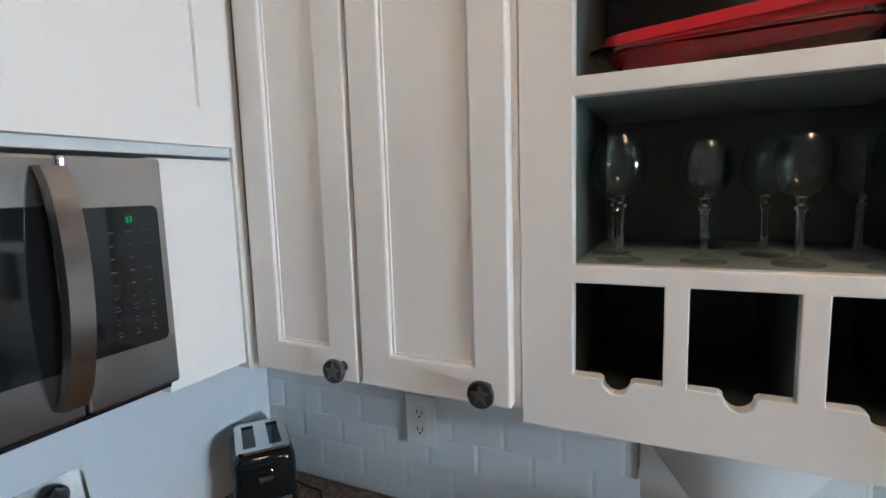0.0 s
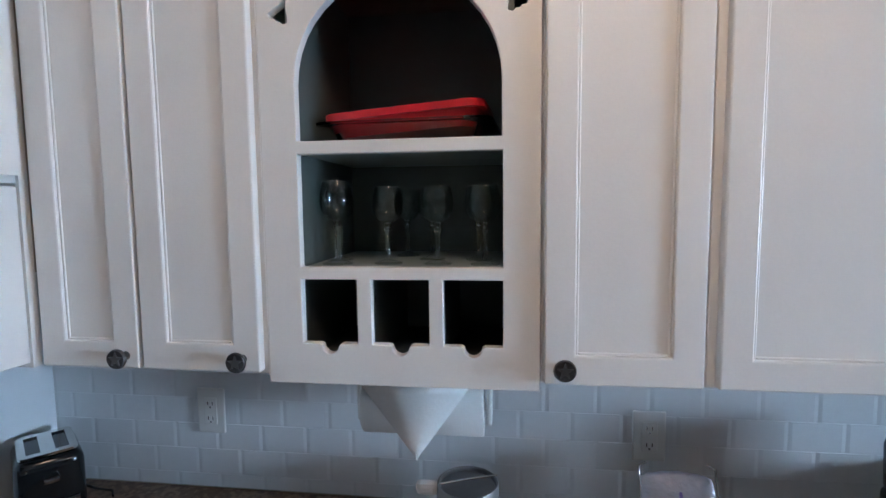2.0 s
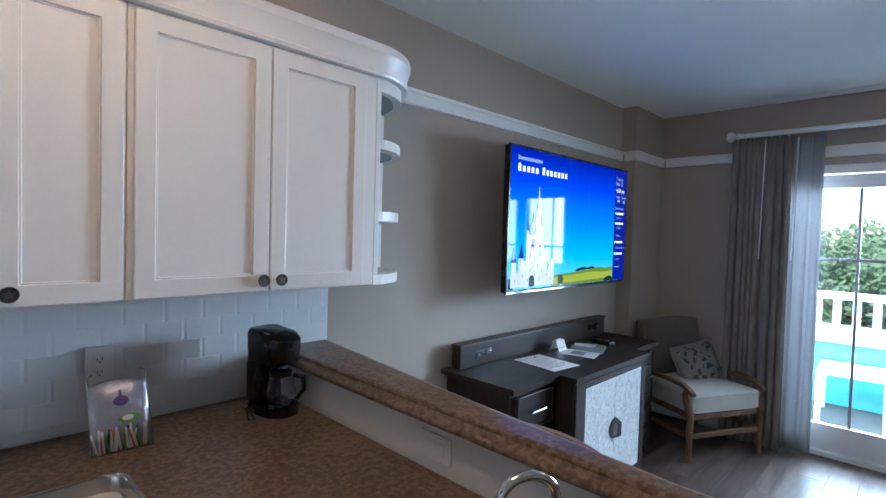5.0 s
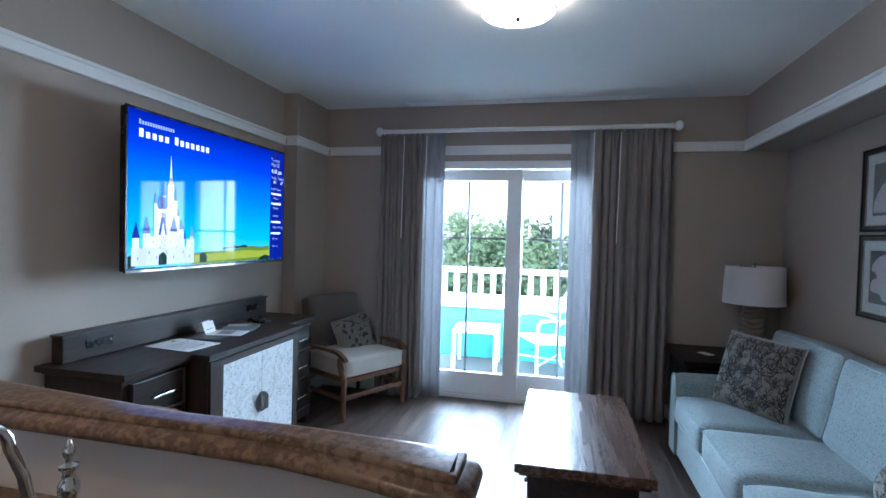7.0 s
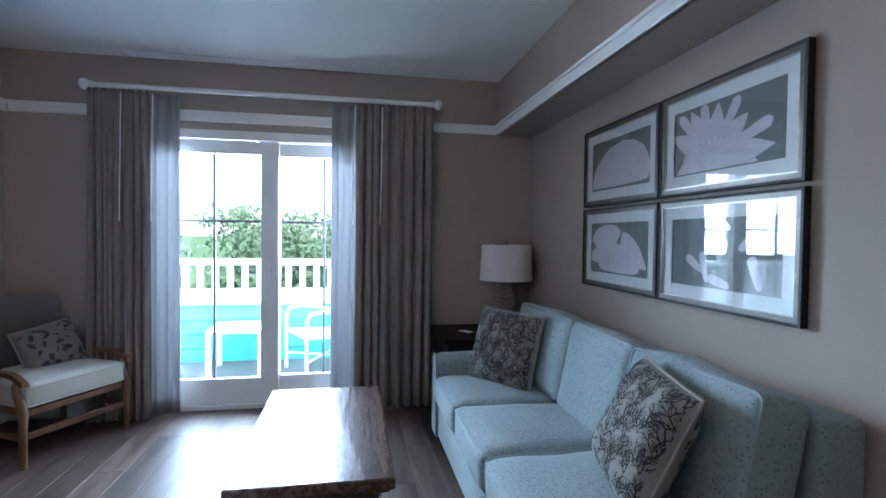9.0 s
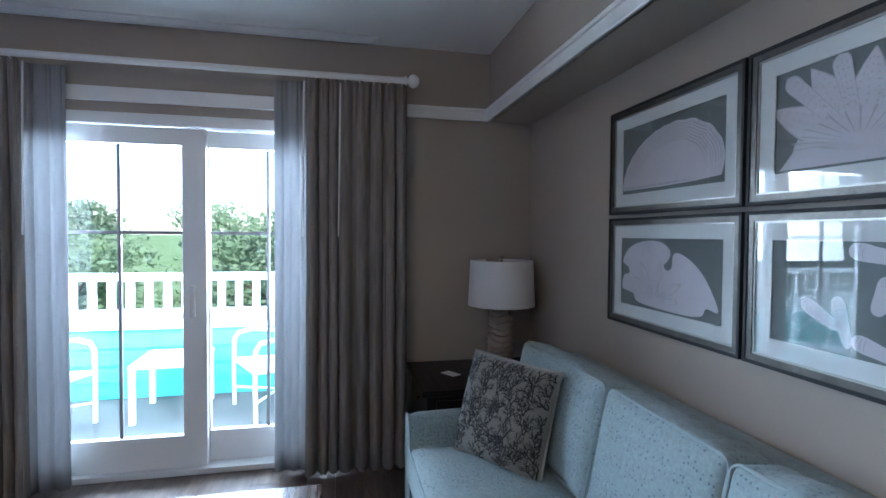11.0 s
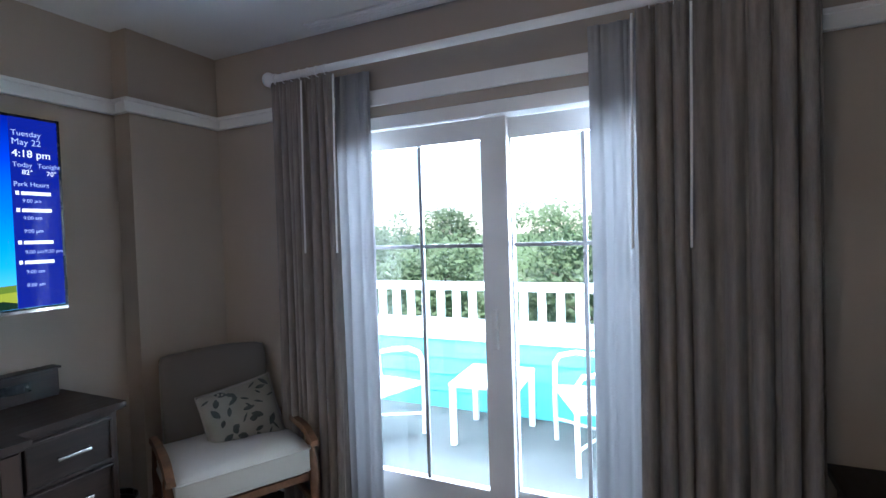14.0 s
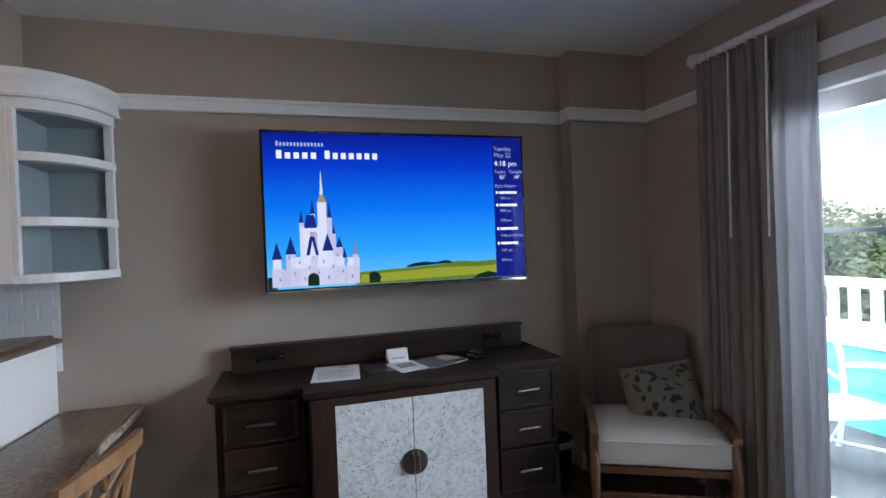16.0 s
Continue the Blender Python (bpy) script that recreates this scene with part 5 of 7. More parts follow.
def curtain(y0, y1, inner, label, seed):
    """A heavy drape with a pale lining panel at its window side."""
    c = thing("curtain", label, "curtain", group="curtains of the balcony door")
    bm = bmesh.new()
    drape(bm, y0, y1, 4.985, 0.015, 2.195, 8, 0.030, seed, 0.03)
    o = part("drape", bm, CURTAIN, c, "grey-taupe woven drape", True, 80)
    bm = bmesh.new()
    drape(bm, inner[0], inner[1], 5.045, 0.02, 2.19, 3, 0.014, seed + 5)
    p = part("lining", bm, SHEER, c, "pale backlit lining", True, 80)
    for ob in (o, p):
        m = ob.modifiers.new("thick", "SOLIDIFY")
        m.thickness = 0.003
    for k in range(7):
        yy = y0 + (y1 - y0) * (k + 0.5) / 7
        part("ring", turned([(0.022, -0.002), (0.026, -0.002), (0.026, 0.002), (0.022, 0.002), (0.022, -0.002)], seg=20, m=Matrix.Translation((4.97, yy, 2.208)) @ Matrix.Rotation(radians(90), 4, "X")), TRIM, c)
    w = inner[0] + (inner[1] - inner[0]) * (0.25 if seed > 3 else 0.7)
    for yy in (w, w + (0.19 if seed < 3 else -0.19)):
        part("wand", bar([(4.945, yy, 2.17), (4.94, yy + 0.004, 1.75), (4.942, yy + 0.010, 1.335)], 0.0045, 8), WHITEPLASTIC, c, "white draw wand")
    return c


curtain(-1.045, -0.685, (-1.215, -1.02), "grey drape with pale lining drawn beside the door", 1)
curtain(-2.955, -2.405, (-2.44, -2.225), "grey drape with pale lining beside the end table", 6)
rod = thing("curtain_rod", "white curtain rod with ball finials above the door", "rod")
part("pole", bar([(4.97, -2.93, 2.214), (4.97, -0.715, 2.214)], 0.0175, 16), TRIM, rod, "", True)
for y, s in ((-2.93, -1), (-0.715, 1)):
    part("finial", turned([(0.0175, 0), (0.024, 0.002), (0.024, 0.010), (0.014, 0.014), (0.013, 0.020), (0.030, 0.030), (0.037, 0.045), (0.037, 0.055), (0.030, 0.070), (0.014, 0.080), (0, 0.083)], seg=24, m=Matrix.Translation((4.97, y, 2.214)) @ Matrix.Rotation(radians(-90 * s), 4, "X")), TRIM, rod, "", True)
for y in (-2.72, -0.83):
    part("bracket", block((4.985, y - 0.012, 2.200), (EAST - 0.001, y + 0.012, 2.228), 0.004), TRIM, rod)


# low track on the ceiling above the curtains
track = thing("ceiling_track", "low white painted track on the ceiling above the curtains", "track")
part("body", block((4.985, -2.70, 2.446), (5.058, -1.01, 2.4546), 0.003), TRIM, track)
part("lip", block((5.030, -2.70, 2.439), (5.050, -1.01, 2.4458), 0.003), TRIM, track)
# television
TX0, TX1, TZ0, TZ1, TY = 2.897, 4.232, 1.152, 1.920, -0.226
TWID, THGT = TX1 - TX0 - 0.024, TZ1 - TZ0 - 0.030
tv = thing("television", "large flat television on the wall, showing a blue welcome screen", "television")
part("shell", block((TX0 + 0.004, TY + 0.004, TZ0 + 0.004), (TX1 - 0.004, TY + 0.040, TZ1 - 0.004), 0.006), BLACKPLASTIC, tv)
part("bezel", plate([(TX0, TZ0), (TX1, TZ0), (TX1, TZ1), (TX0, TZ1)], 0.010, [[(TX0 + 0.010, TZ0 + 0.018), (TX1 - 0.010, TZ0 + 0.018), (TX1 - 0.010, TZ1 - 0.010), (TX0 + 0.010, TZ1 - 0.010)]], FACE_NORTH @ Matrix.Translation((0, 0, -TY))), BLACKPLASTIC, tv)
part("chin", block((TX0 + 0.002, TY - 0.003, TZ0 - 0.001), (TX1 - 0.002, TY - 0.0005, TZ0 + 0.011), 0.001), CHROME, tv, "silver lower trim")
part("wall_mount", block((3.40, TY + 0.041, 1.40), (3.75, -0.002, 1.70), 0.01), BLACKPLASTIC, tv)
SCREEN = bpy.data.materials.new("screen_sky")
_n, _l, _p = nodes_of(SCREEN)
_tc, _sp = _n.new("ShaderNodeTexCoord"), _n.new("ShaderNodeSeparateXYZ")
_l.new(_tc.outputs["Generated"], _sp.inputs[0])
_l.new(ramp(_n, _l, _sp.outputs["Z"], [(0.0, (0.16, 0.62, 1.0)), (0.22, (0.03, 0.42, 1.0)), (0.5, (0.005, 0.20, 0.92)), (0.78, (0.004, 0.05, 0.62)), (1.0, (0.004, 0.012, 0.27))]), _p.inputs["Emission Color"])
_p.inputs["Emission Strength"].default_value = 0.44
_p.inputs["Base Color"].default_value, _p.inputs["Roughness"].default_value = (0, 0, 0, 1), 0.05
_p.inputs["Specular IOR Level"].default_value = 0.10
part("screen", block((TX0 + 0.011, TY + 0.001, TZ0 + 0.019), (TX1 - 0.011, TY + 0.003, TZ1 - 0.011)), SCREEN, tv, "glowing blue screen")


def on_screen(u, v, level=1):
    return (TX0 + 0.012 + u * TWID, TY + 0.0010 - 0.0006 * level, TZ0 + 0.020 + v * THGT)


def figure(name, uv, material, level=1):
    """A flat shape shown on the screen, from points in its width and height."""
    bm = bmesh.new()
    vs = [bm.verts.new(on_screen(u, v, level)) for u, v in uv]
    es = [bm.edges.new((a, b)) for a, b in zip(vs, vs[1:] + vs[:1])]
    bmesh.ops.triangle_fill(bm, use_beauty=True, edges=es)
    return part(name, bm, material, tv)


S_WHITE, S_PALE, S_SHADE = emit("screen_white", (0.80, 0.86, 1.0), 0.42), emit("screen_pale", (0.62, 0.66, 0.86), 0.40), emit("screen_shade", (0.30, 0.32, 0.55), 0.36)
S_NAVY, S_FIELD, S_FIELD2, S_BUSH = emit("screen_navy", (0.012, 0.03, 0.22), 0.42), emit("screen_field", (0.36, 0.42, 0.04), 0.40), emit("screen_field_dark", (0.16, 0.26, 0.03), 0.36), emit("screen_bush", (0.012, 0.035, 0.02), 0.35)
S_SIDE, S_TEXT, S_DIM, S_GOLD = emit("screen_side", (0.006, 0.014, 0.22), 0.44), emit("screen_text", (0.86, 0.92, 1.0), 0.46), emit("screen_text_dim", (0.40, 0.50, 0.85), 0.40), emit("screen_gold", (0.55, 0.42, 0.20), 0.35)
figure("picture_field", [(0.31, 0.0), (0.875, 0.0), (0.875, 0.125), (0.80, 0.118), (0.72, 0.128), (0.64, 0.110), (0.52, 0.098), (0.42, 0.092), (0.31, 0.082)], S_FIELD2)
figure("picture_field", [(0.33, 0.012), (0.875, 0.03), (0.875, 0.088), (0.80, 0.082), (0.66, 0.090), (0.52, 0.078), (0.33, 0.066)], S_FIELD, 2)
figure("picture_bush", [(0.36, 0.01), (0.40, 0.012), (0.405, 0.05), (0.395, 0.075), (0.375, 0.085), (0.36, 0.07)], S_BUSH, 3)
figure("picture_bush", [(0.50, 0.100), (0.69, 0.118), (0.685, 0.130), (0.66, 0.138), (0.62, 0.126), (0.58, 0.134), (0.54, 0.128), (0.51, 0.115)], S_BUSH, 3)
figure("picture_bush", [(0.77, 0.0), (0.875, 0.0), (0.875, 0.03), (0.84, 0.045), (0.80, 0.03)], S_BUSH, 3)
figure("picture_bush", [(0.0, 0.0), (0.032, 0.0), (0.034, 0.05), (0.02, 0.085), (0.0, 0.075)], S_BUSH, 3)
# pale castle of plain towers and cones
for u0, u1, v1, m in ((0.035, 0.345, 0.13, S_PALE), (0.135, 0.215, 0.395, S_WHITE), (0.20, 0.232, 0.55, S_WHITE), (0.17, 0.195, 0.36, S_SHADE), (0.10, 0.29, 0.20, S_WHITE), (0.232, 0.25, 0.45, S_PALE), (0.04, 0.068, 0.19, S_WHITE),
                      (0.085, 0.118, 0.22, S_PALE), (0.135, 0.150, 0.42, S_PALE), (0.175, 0.190, 0.475, S_WHITE), (0.215, 0.25, 0.235, S_WHITE), (0.262, 0.285, 0.255, S_PALE), (0.30, 0.345, 0.185, S_WHITE), (0.322, 0.34, 0.205, S_PALE), (0.25, 0.262, 0.345, S_PALE)):
    u0, u1 = u0 - 0.02, u1 - 0.02
    figure("picture_tower", [(u0, 0.012), (u1, 0.012), (u1, v1), (u0, v1)], m, 4)
for uc, w, v0, v1, m in ((0.216, 0.034, 0.55, 0.62, S_GOLD), (0.216, 0.012, 0.60, 0.76, S_WHITE), (0.054, 0.036, 0.19, 0.30, S_NAVY), (0.102, 0.038, 0.22, 0.335, S_NAVY), (0.142, 0.016, 0.42, 0.50, S_NAVY), (0.182, 0.017, 0.475, 0.575, S_NAVY), (0.232, 0.04, 0.235, 0.35, S_NAVY),
                         (0.274, 0.026, 0.255, 0.325, S_NAVY), (0.242, 0.014, 0.45, 0.56, S_NAVY), (0.256, 0.012, 0.345, 0.40, S_NAVY), (0.292, 0.016, 0.185, 0.25, S_NAVY), (0.331, 0.018, 0.205, 0.29, S_SHADE)):
    uc -= 0.02
    figure("picture_cone", [(uc - w / 2, v0), (uc + w / 2, v0), (uc, v1)], m, 5)
figure("picture_roof", [(0.132, 0.385), (0.176, 0.385), (0.168, 0.47), (0.140, 0.47)], S_NAVY, 5)
figure("picture_gable", [(0.135, 0.21), (0.180, 0.21), (0.165, 0.33), (0.150, 0.33)], S_NAVY, 5)
figure("picture_gable", [(0.146, 0.20), (0.170, 0.20), (0.158, 0.30)], S_WHITE, 6)
figure("picture_gate", [(0.138, 0.012), (0.178, 0.012), (0.178, 0.06)] + [(0.158 + 0.02 * math.cos(radians(a)), 0.06 + 0.035 * math.sin(radians(a))) for a in range(15, 180, 15)] + [(0.138, 0.06)], S_BUSH, 6)
for k in range(16):
    u, v = 0.04 + 0.017 * k, 0.05 + 0.035 * (k * 7 % 5)
    figure("picture_window", [(u, v), (u + 0.005, v), (u + 0.005, v + 0.022), (u, v + 0.022)], S_SHADE, 6)
figure("side_bar", [(0.875, 0.0), (1.0, 0.0), (1.0, 1.0), (0.875, 1.0)], S_SIDE, 4)
# the two name lines as rows of plain blocks
for u0, u1, v0, v1, count, m in ((0.045, 0.215, 0.912, 0.936, 14, S_DIM), (0.045, 0.195, 0.832, 0.872, 5, S_TEXT), (0.214, 0.418, 0.832, 0.872, 7, S_TEXT)):
    step = (u1 - u0) / count
    for k in range(count):
        a, rise = u0 + step * k, 0.35 * (v1 - v0) if k == 0 else 0.0
        figure("title_block", [(a, v0), (a + step * 0.62, v0), (a + step * 0.62, v1 + rise), (a, v1 + rise)], m, 3)


def words(text, u, v, size, material, level=6):
    cu = bpy.data.curves.new("words", "FONT")
    cu.body, cu.size = text, size
    tmp = new("words", cu)
    me = bpy.data.meshes.new_from_object(tmp.evaluated_get(bpy.context.evaluated_depsgraph_get()))
    bpy.data.objects.remove(tmp)
    me.materials.clear()
    me.materials.append(material)
    ob = new("words", me)
    ob.parent = tv
    ob.matrix_basis = Matrix.Translation(on_screen(u, v, level)) @ Matrix.Rotation(radians(90), 4, "X")
    return ob


for text, u, v, size, m in (("Tuesday", 0.880, 0.905, 0.030, S_DIM), ("May 22", 0.880, 0.858, 0.034, S_DIM), ("4:18 pm", 0.880, 0.795, 0.040, S_TEXT), ("Today", 0.880, 0.742, 0.026, S_DIM), ("Tonight", 0.943, 0.742, 0.026, S_DIM),
                            ("82°", 0.903, 0.703, 0.026, S_TEXT), ("70°", 0.966, 0.703, 0.026, S_TEXT), ("Park Hours", 0.880, 0.640, 0.026, S_DIM), ("9:00 am", 0.900, 0.555, 0.020, S_DIM), ("9:00 am", 0.900, 0.465, 0.020, S_DIM),
                            ("9:00 pm", 0.900, 0.395, 0.020, S_DIM), ("9:00 am", 0.900, 0.285, 0.020, S_DIM), ("9:30 pm", 0.950, 0.285, 0.020, S_DIM), ("9:00 am", 0.900, 0.180, 0.020, S_DIM), ("8:00 am", 0.900, 0.110, 0.020, S_DIM)):
    words(text, u, v, size, m)
for v in (0.595, 0.505, 0.335, 0.230):
    figure("side_line", [(0.898, v), (0.975, v), (0.975, v + 0.018), (0.898, v + 0.018)], S_TEXT, 6)
    figure("side_icon", [(0.884, v), (0.893, v), (0.893, v + 0.02), (0.884, v + 0.02)], S_TEXT, 6)

# desk cabinet below the television
desk = thing("media_cabinet", "dark brown wooden cabinet with drawers and pearl mosaic doors", "cabinet")
DT = 0.766


part("top", plate([(2.668, -0.004), (2.668, -0.462), (3.045, -0.462), (3.045, -0.560), (3.925, -0.560), (3.925, -0.462), (4.300, -0.462), (4.300, -0.004)], 0.024, m=Matrix.Translation((0, 0, DT))), DARKWOOD, desk, "dark polished top")
bm = bmesh.new()
for lo, hi in (((2.678, -0.452, DT - 0.034), (3.055, -0.03, DT - 0.0245)), ((3.055, -0.550, DT - 0.034), (3.915, -0.03, DT - 0.0245)), ((3.915, -0.452, DT - 0.034), (4.290, -0.03, DT - 0.0245))):
    box(bm, lo, hi, 0.003)
part("top_moulding", bm, DARKWOOD, desk)
part("back_board", block((2.720, -0.090, DT + 0.0005), (4.250, -0.030, 0.882), 0.004), DARKWOOD, desk)
part("back_cap", block((2.712, -0.098, 0.8822), (4.258, -0.028, 0.892), 0.003), DARKWOOD, desk)
for x in (2.83, 4.01):
    op = part("power_plate", block((x, -0.0945, 0.812), (x + 0.135, -0.0905, 0.852), 0.003), BLACKPLASTIC, desk, "black power outlet")
    for k in range(3):
        part("socket", block((x + 0.012 + 0.034 * k, -0.0965, 0.822), (x + 0.034 + 0.034 * k, -0.0948, 0.843), 0.002), BLACKGLASS, op)
    part("light_dot", turned([(0, 0), (0.006, 0), (0.005, 0.002), (0, 0.002)], seg=12, m=Matrix.Translation((x + 0.122, -0.0947, 0.834)) @ Matrix.Rotation(radians(90), 4, "X")), CHROME, op)


def drawer_bank(x0, x1, y, rows):
    part("pedestal", block((x0, y + 0.012, 0.06), (x1, -0.03, DT - 0.035), 0.003), DARKWOOD_UP, desk)
    for z0, z1 in rows:
        d = part("drawer", plate([(x0 + 0.03, z0), (x1 - 0.03, z0), (x1 - 0.03, z1), (x0 + 0.03, z1)], 0.014, m=FACE_NORTH @ Matrix.Translation((0, 0, -y + 0.003))), DARKWOOD, desk)
        bm = bmesh.new()
        a, b, w = x0 + 0.03, x1 - 0.03, 0.012
        for lo, hi in (((a, z0), (b, z0 + w)), ((a, z1 - w), (b, z1)), ((a, z0 + w), (a + w, z1 - w)), ((b - w, z0 + w), (b, z1 - w))):
            box(bm, (lo[0], y - 0.012, lo[1]), (hi[0], y - 0.0032, hi[1]), 0.003)
        part("drawer_frame", bm, DARKWOOD, d)
        xm, zm = (x0 + x1) / 2, (z0 + z1) / 2
        h = part("handle", block((xm - 0.058, y - 0.032, zm - 0.007), (xm + 0.058, y - 0.024, zm + 0.007), 0.003), STEEL, d, "brushed metal bar handle")
        for dx in (-0.045, 0.045):
            part("post", block((xm + dx - 0.005, y - 0.0245, zm - 0.004), (xm + dx + 0.005, y - 0.0035, zm + 0.004)), STEEL, h)


drawer_bank(2.690, 3.050, -0.440, ((0.545, 0.715), (0.350, 0.530), (0.130, 0.335)))
drawer_bank(3.920, 4.280, -0.440, ((0.540, 0.715), (0.352, 0.528), (0.130, 0.340)))
part("centre_case", block((3.065, -0.530, 0.06), (3.905, -0.03, DT - 0.035), 0.003), DARKWOOD_UP, desk)
part("centre_frame", plate([(3.075, 0.06), (3.895, 0.06), (3.895, 0.725), (3.075, 0.725)], 0.014, [[(3.168, 0.105), (3.842, 0.105), (3.842, 0.692), (3.168, 0.692)]], FACE_NORTH @ Matrix.Translation((0, 0, 0.5445))), DARKWOOD_UP, desk)
for x in (2.70, 3.08, 3.85, 4.23):
    part("foot", block((x, -0.42 if x in (2.70, 4.23) else -0.50, 0.0), (x + 0.045, -0.05, 0.0595), 0.006), DARKWOOD_UP, desk)
PEARL = granite("pearl_mosaic", [(0.45, (0.40, 0.405, 0.395)), (0.75, (0.48, 0.485, 0.475)), (1.05, (0.62, 0.625, 0.61))], 0.3, 40.0)
CHIP = mat("pearl_chip", (0.88, 0.89, 0.90), 0.1, 0.25, 0.25, 90.0, 200, 0.0)
CHIP_GREY = mat("grey_pearl_chip", (0.36, 0.36, 0.35), 0.2, 0.2, 0.25, 90.0, 200, 0.0)
KX, KZ = 3.505, 0.405
rng = random.Random(12)
for x0, x1 in ((3.171, 3.5035), (3.5065, 3.839)):
    d = part("mosaic_door", block((x0, -0.541, 0.108), (x1, -0.531, 0.689), 0.002), PEARL, desk, "white pearl mosaic door")
    for mt, count in ((CHIP, 620), (CHIP_GREY, 150)):
        vs, fs = [], []
        while len(fs) < count:
            x, z = rng.uniform(x0 + 0.012, x1 - 0.012), rng.uniform(0.12, 0.677)
            a = math.atan2(z - KZ, x - KX) + rng.uniform(-0.12, 0.12)
            if math.hypot(x - KX, z - KZ) < 0.065:
                continue
            ln, wd = rng.uniform(0.007, 0.017), rng.uniform(0.0022, 0.0046)
            tilt = rng.uniform(-0.0006, 0.0006)
            i = len(vs)
            for sx, sy in ((-1, -1), (1, -1), (1, 1), (-1, 1)):
                vs.append((x + math.cos(a) * ln / 2 * sx - math.sin(a) * wd / 2 * sy, -0.5418 + tilt * sx, z + math.sin(a) * ln / 2 * sx + math.cos(a) * wd / 2 * sy))
            fs.append((i, i + 1, i + 2, i + 3))
        me = bpy.data.meshes.new("mosaic_inlay")
        me.from_pydata(vs, [], fs)
        me.materials.append(mt)
        o = new("mosaic_inlay", me)
        o.parent = d
        tagged(o, kind="stuff")
    s = -1 if x0 < 3.4 else 1
    hp = [(KX + s * 0.0015, KZ - 0.056)] + [(KX + s * (0.0015 + 0.056 * math.cos(radians(a))), KZ + 0.056 * math.sin(radians(a))) for a in range(-80, 81, 10)] + [(KX + s * 0.0015, KZ + 0.056)]
    part("pull_plate", plate(hp, 0.006, m=FACE_NORTH @ Matrix.Translation((0, 0, 0.5485))), STEEL_DARK, d, "half-round dark metal pull")
    part("pull_bar", bar([(KX + s * 0.012, -0.549, KZ - 0.045), (KX + s * 0.012, -0.572, KZ - 0.035), (KX + s * 0.012, -0.572, KZ + 0.035), (KX + s * 0.012, -0.549, KZ + 0.045)], 0.006, 8), STEEL_DARK, d)


# papers and small things on the cabinet
def sheet(name, label, cat, x, y, w, h, turn, material, t=0.0015, z=DT):
    o = thing(name, label, cat, pose(x, y, z + 0.0006, 0, 0, turn))
    part("page", block((-w / 2, -h / 2, 0), (w / 2, h / 2, t), 0.0003), material, o)
    return o


PH1, PH2, PH3 = (mat(n, c, 0.3, 0, 0.5, 22.0, 60, 0) for n, c in (("photo_dark", (0.05, 0.05, 0.06)), ("photo_grey", (0.22, 0.23, 0.25)), ("photo_green", (0.20, 0.30, 0.07))))
pg = sheet("letter", "white printed letter on the dark cabinet", "paper", 3.20, -0.285, 0.215, 0.28, -6, PAPER, 0.002)
bm = bmesh.new()
for k in range(9):
    box(bm, (-0.085, 0.05 - 0.018 * k, 0.0021), (0.085 - 0.02 * (k % 3), 0.053 - 0.018 * k, 0.0024))
part("text_lines", bm, MARK, pg)
part("letterhead", plate([(-0.01, 0.10), (0.045, 0.095), (0.02, 0.108), (0.018, 0.118)], 0.0004, m=Matrix.Translation((0.02, 0, 0.0026))), BLACKPLASTIC, pg)
a1 = sheet("leaflet", "dark photo leaflet lying on the cabinet", "leaflet", 3.41, -0.27, 0.15, 0.20, 8, PH1)
a2 = sheet("leaflet", "white leaflet with a grey photo", "leaflet", 3.535, -0.30, 0.145, 0.20, 14, PAPER, 0.003)
part("photo", block((-0.045, -0.03, 0.0032), (0.045, 0.05, 0.0036)), PH2, a2)
sheet("leaflet", "grey photo leaflet lying on the cabinet", "leaflet", 3.665, -0.275, 0.15, 0.20, 22, PH2, 0.002)
a4 = sheet("leaflet", "pale leaflet with a green corner", "leaflet", 3.775, -0.235, 0.11, 0.19, 30, PAPER)
part("photo", plate([(-0.05, -0.09), (0.05, -0.09), (0.05, -0.05), (-0.05, -0.02)], 0.0004, m=Matrix.Translation((0, 0, 0.0021))), PH3, a4)
card = thing("tent_card", "small white folded card standing on the cabinet", "card", pose(3.515, -0.165, DT + 0.001, 0, 0, 6))
for s in (-1, 1):
    part("leaf", block((-0.052, -0.001, 0), (0.052, 0.001, 0.066), 0.0004, Matrix.Translation((0, s * 0.032, 0)) @ Matrix.Rotation(radians(s * 20), 4, "X")), PAPER, card)
part("text_line", plate([(-0.035, 0.020), (0.035, 0.020), (0.035, 0.023), (-0.035, 0.023)], 0.0004, m=Matrix.Translation((0, -0.0338, 0)) @ Matrix.Rotation(radians(-20), 4, "X") @ FACE_NORTH), MARK, card)
fob = thing("remote_control", "small black remote lying on the cabinet", "remote", pose(3.905, -0.255, DT + 0.0005, 0, 0, -18))
part("shell", block((-0.045, -0.065, 0), (0.045, 0.065, 0.024), 0.011, seg=3), BLACKPLASTIC, fob, "", True)
part("button", turned([(0, 0), (0.008, 0), (0.006, 0.003), (0, 0.003)], (0.02, -0.03, 0.0242), 12), CHROME, fob)
for dx in (-0.018, 0.0):
    part("button", turned([(0, 0), (0.005, 0), (0.004, 0.002), (0, 0.002)], (dx, 0.02, 0.0242), 12), GREYPLASTIC, fob)


# armchair in the corner
ac = thing("armchair", "wood-framed armchair with cream seat and taupe back", "armchair", pose(4.722, -0.565, 0, 0, 0, -28) @ Matrix.Diagonal((0.93, 0.88, 1, 1)))
bm = bmesh.new()
puff(bm, (0.62, 0.58, 0.135), 0.018, 0.030, 10, m=Matrix.Translation((0, -0.035, 0.375)))
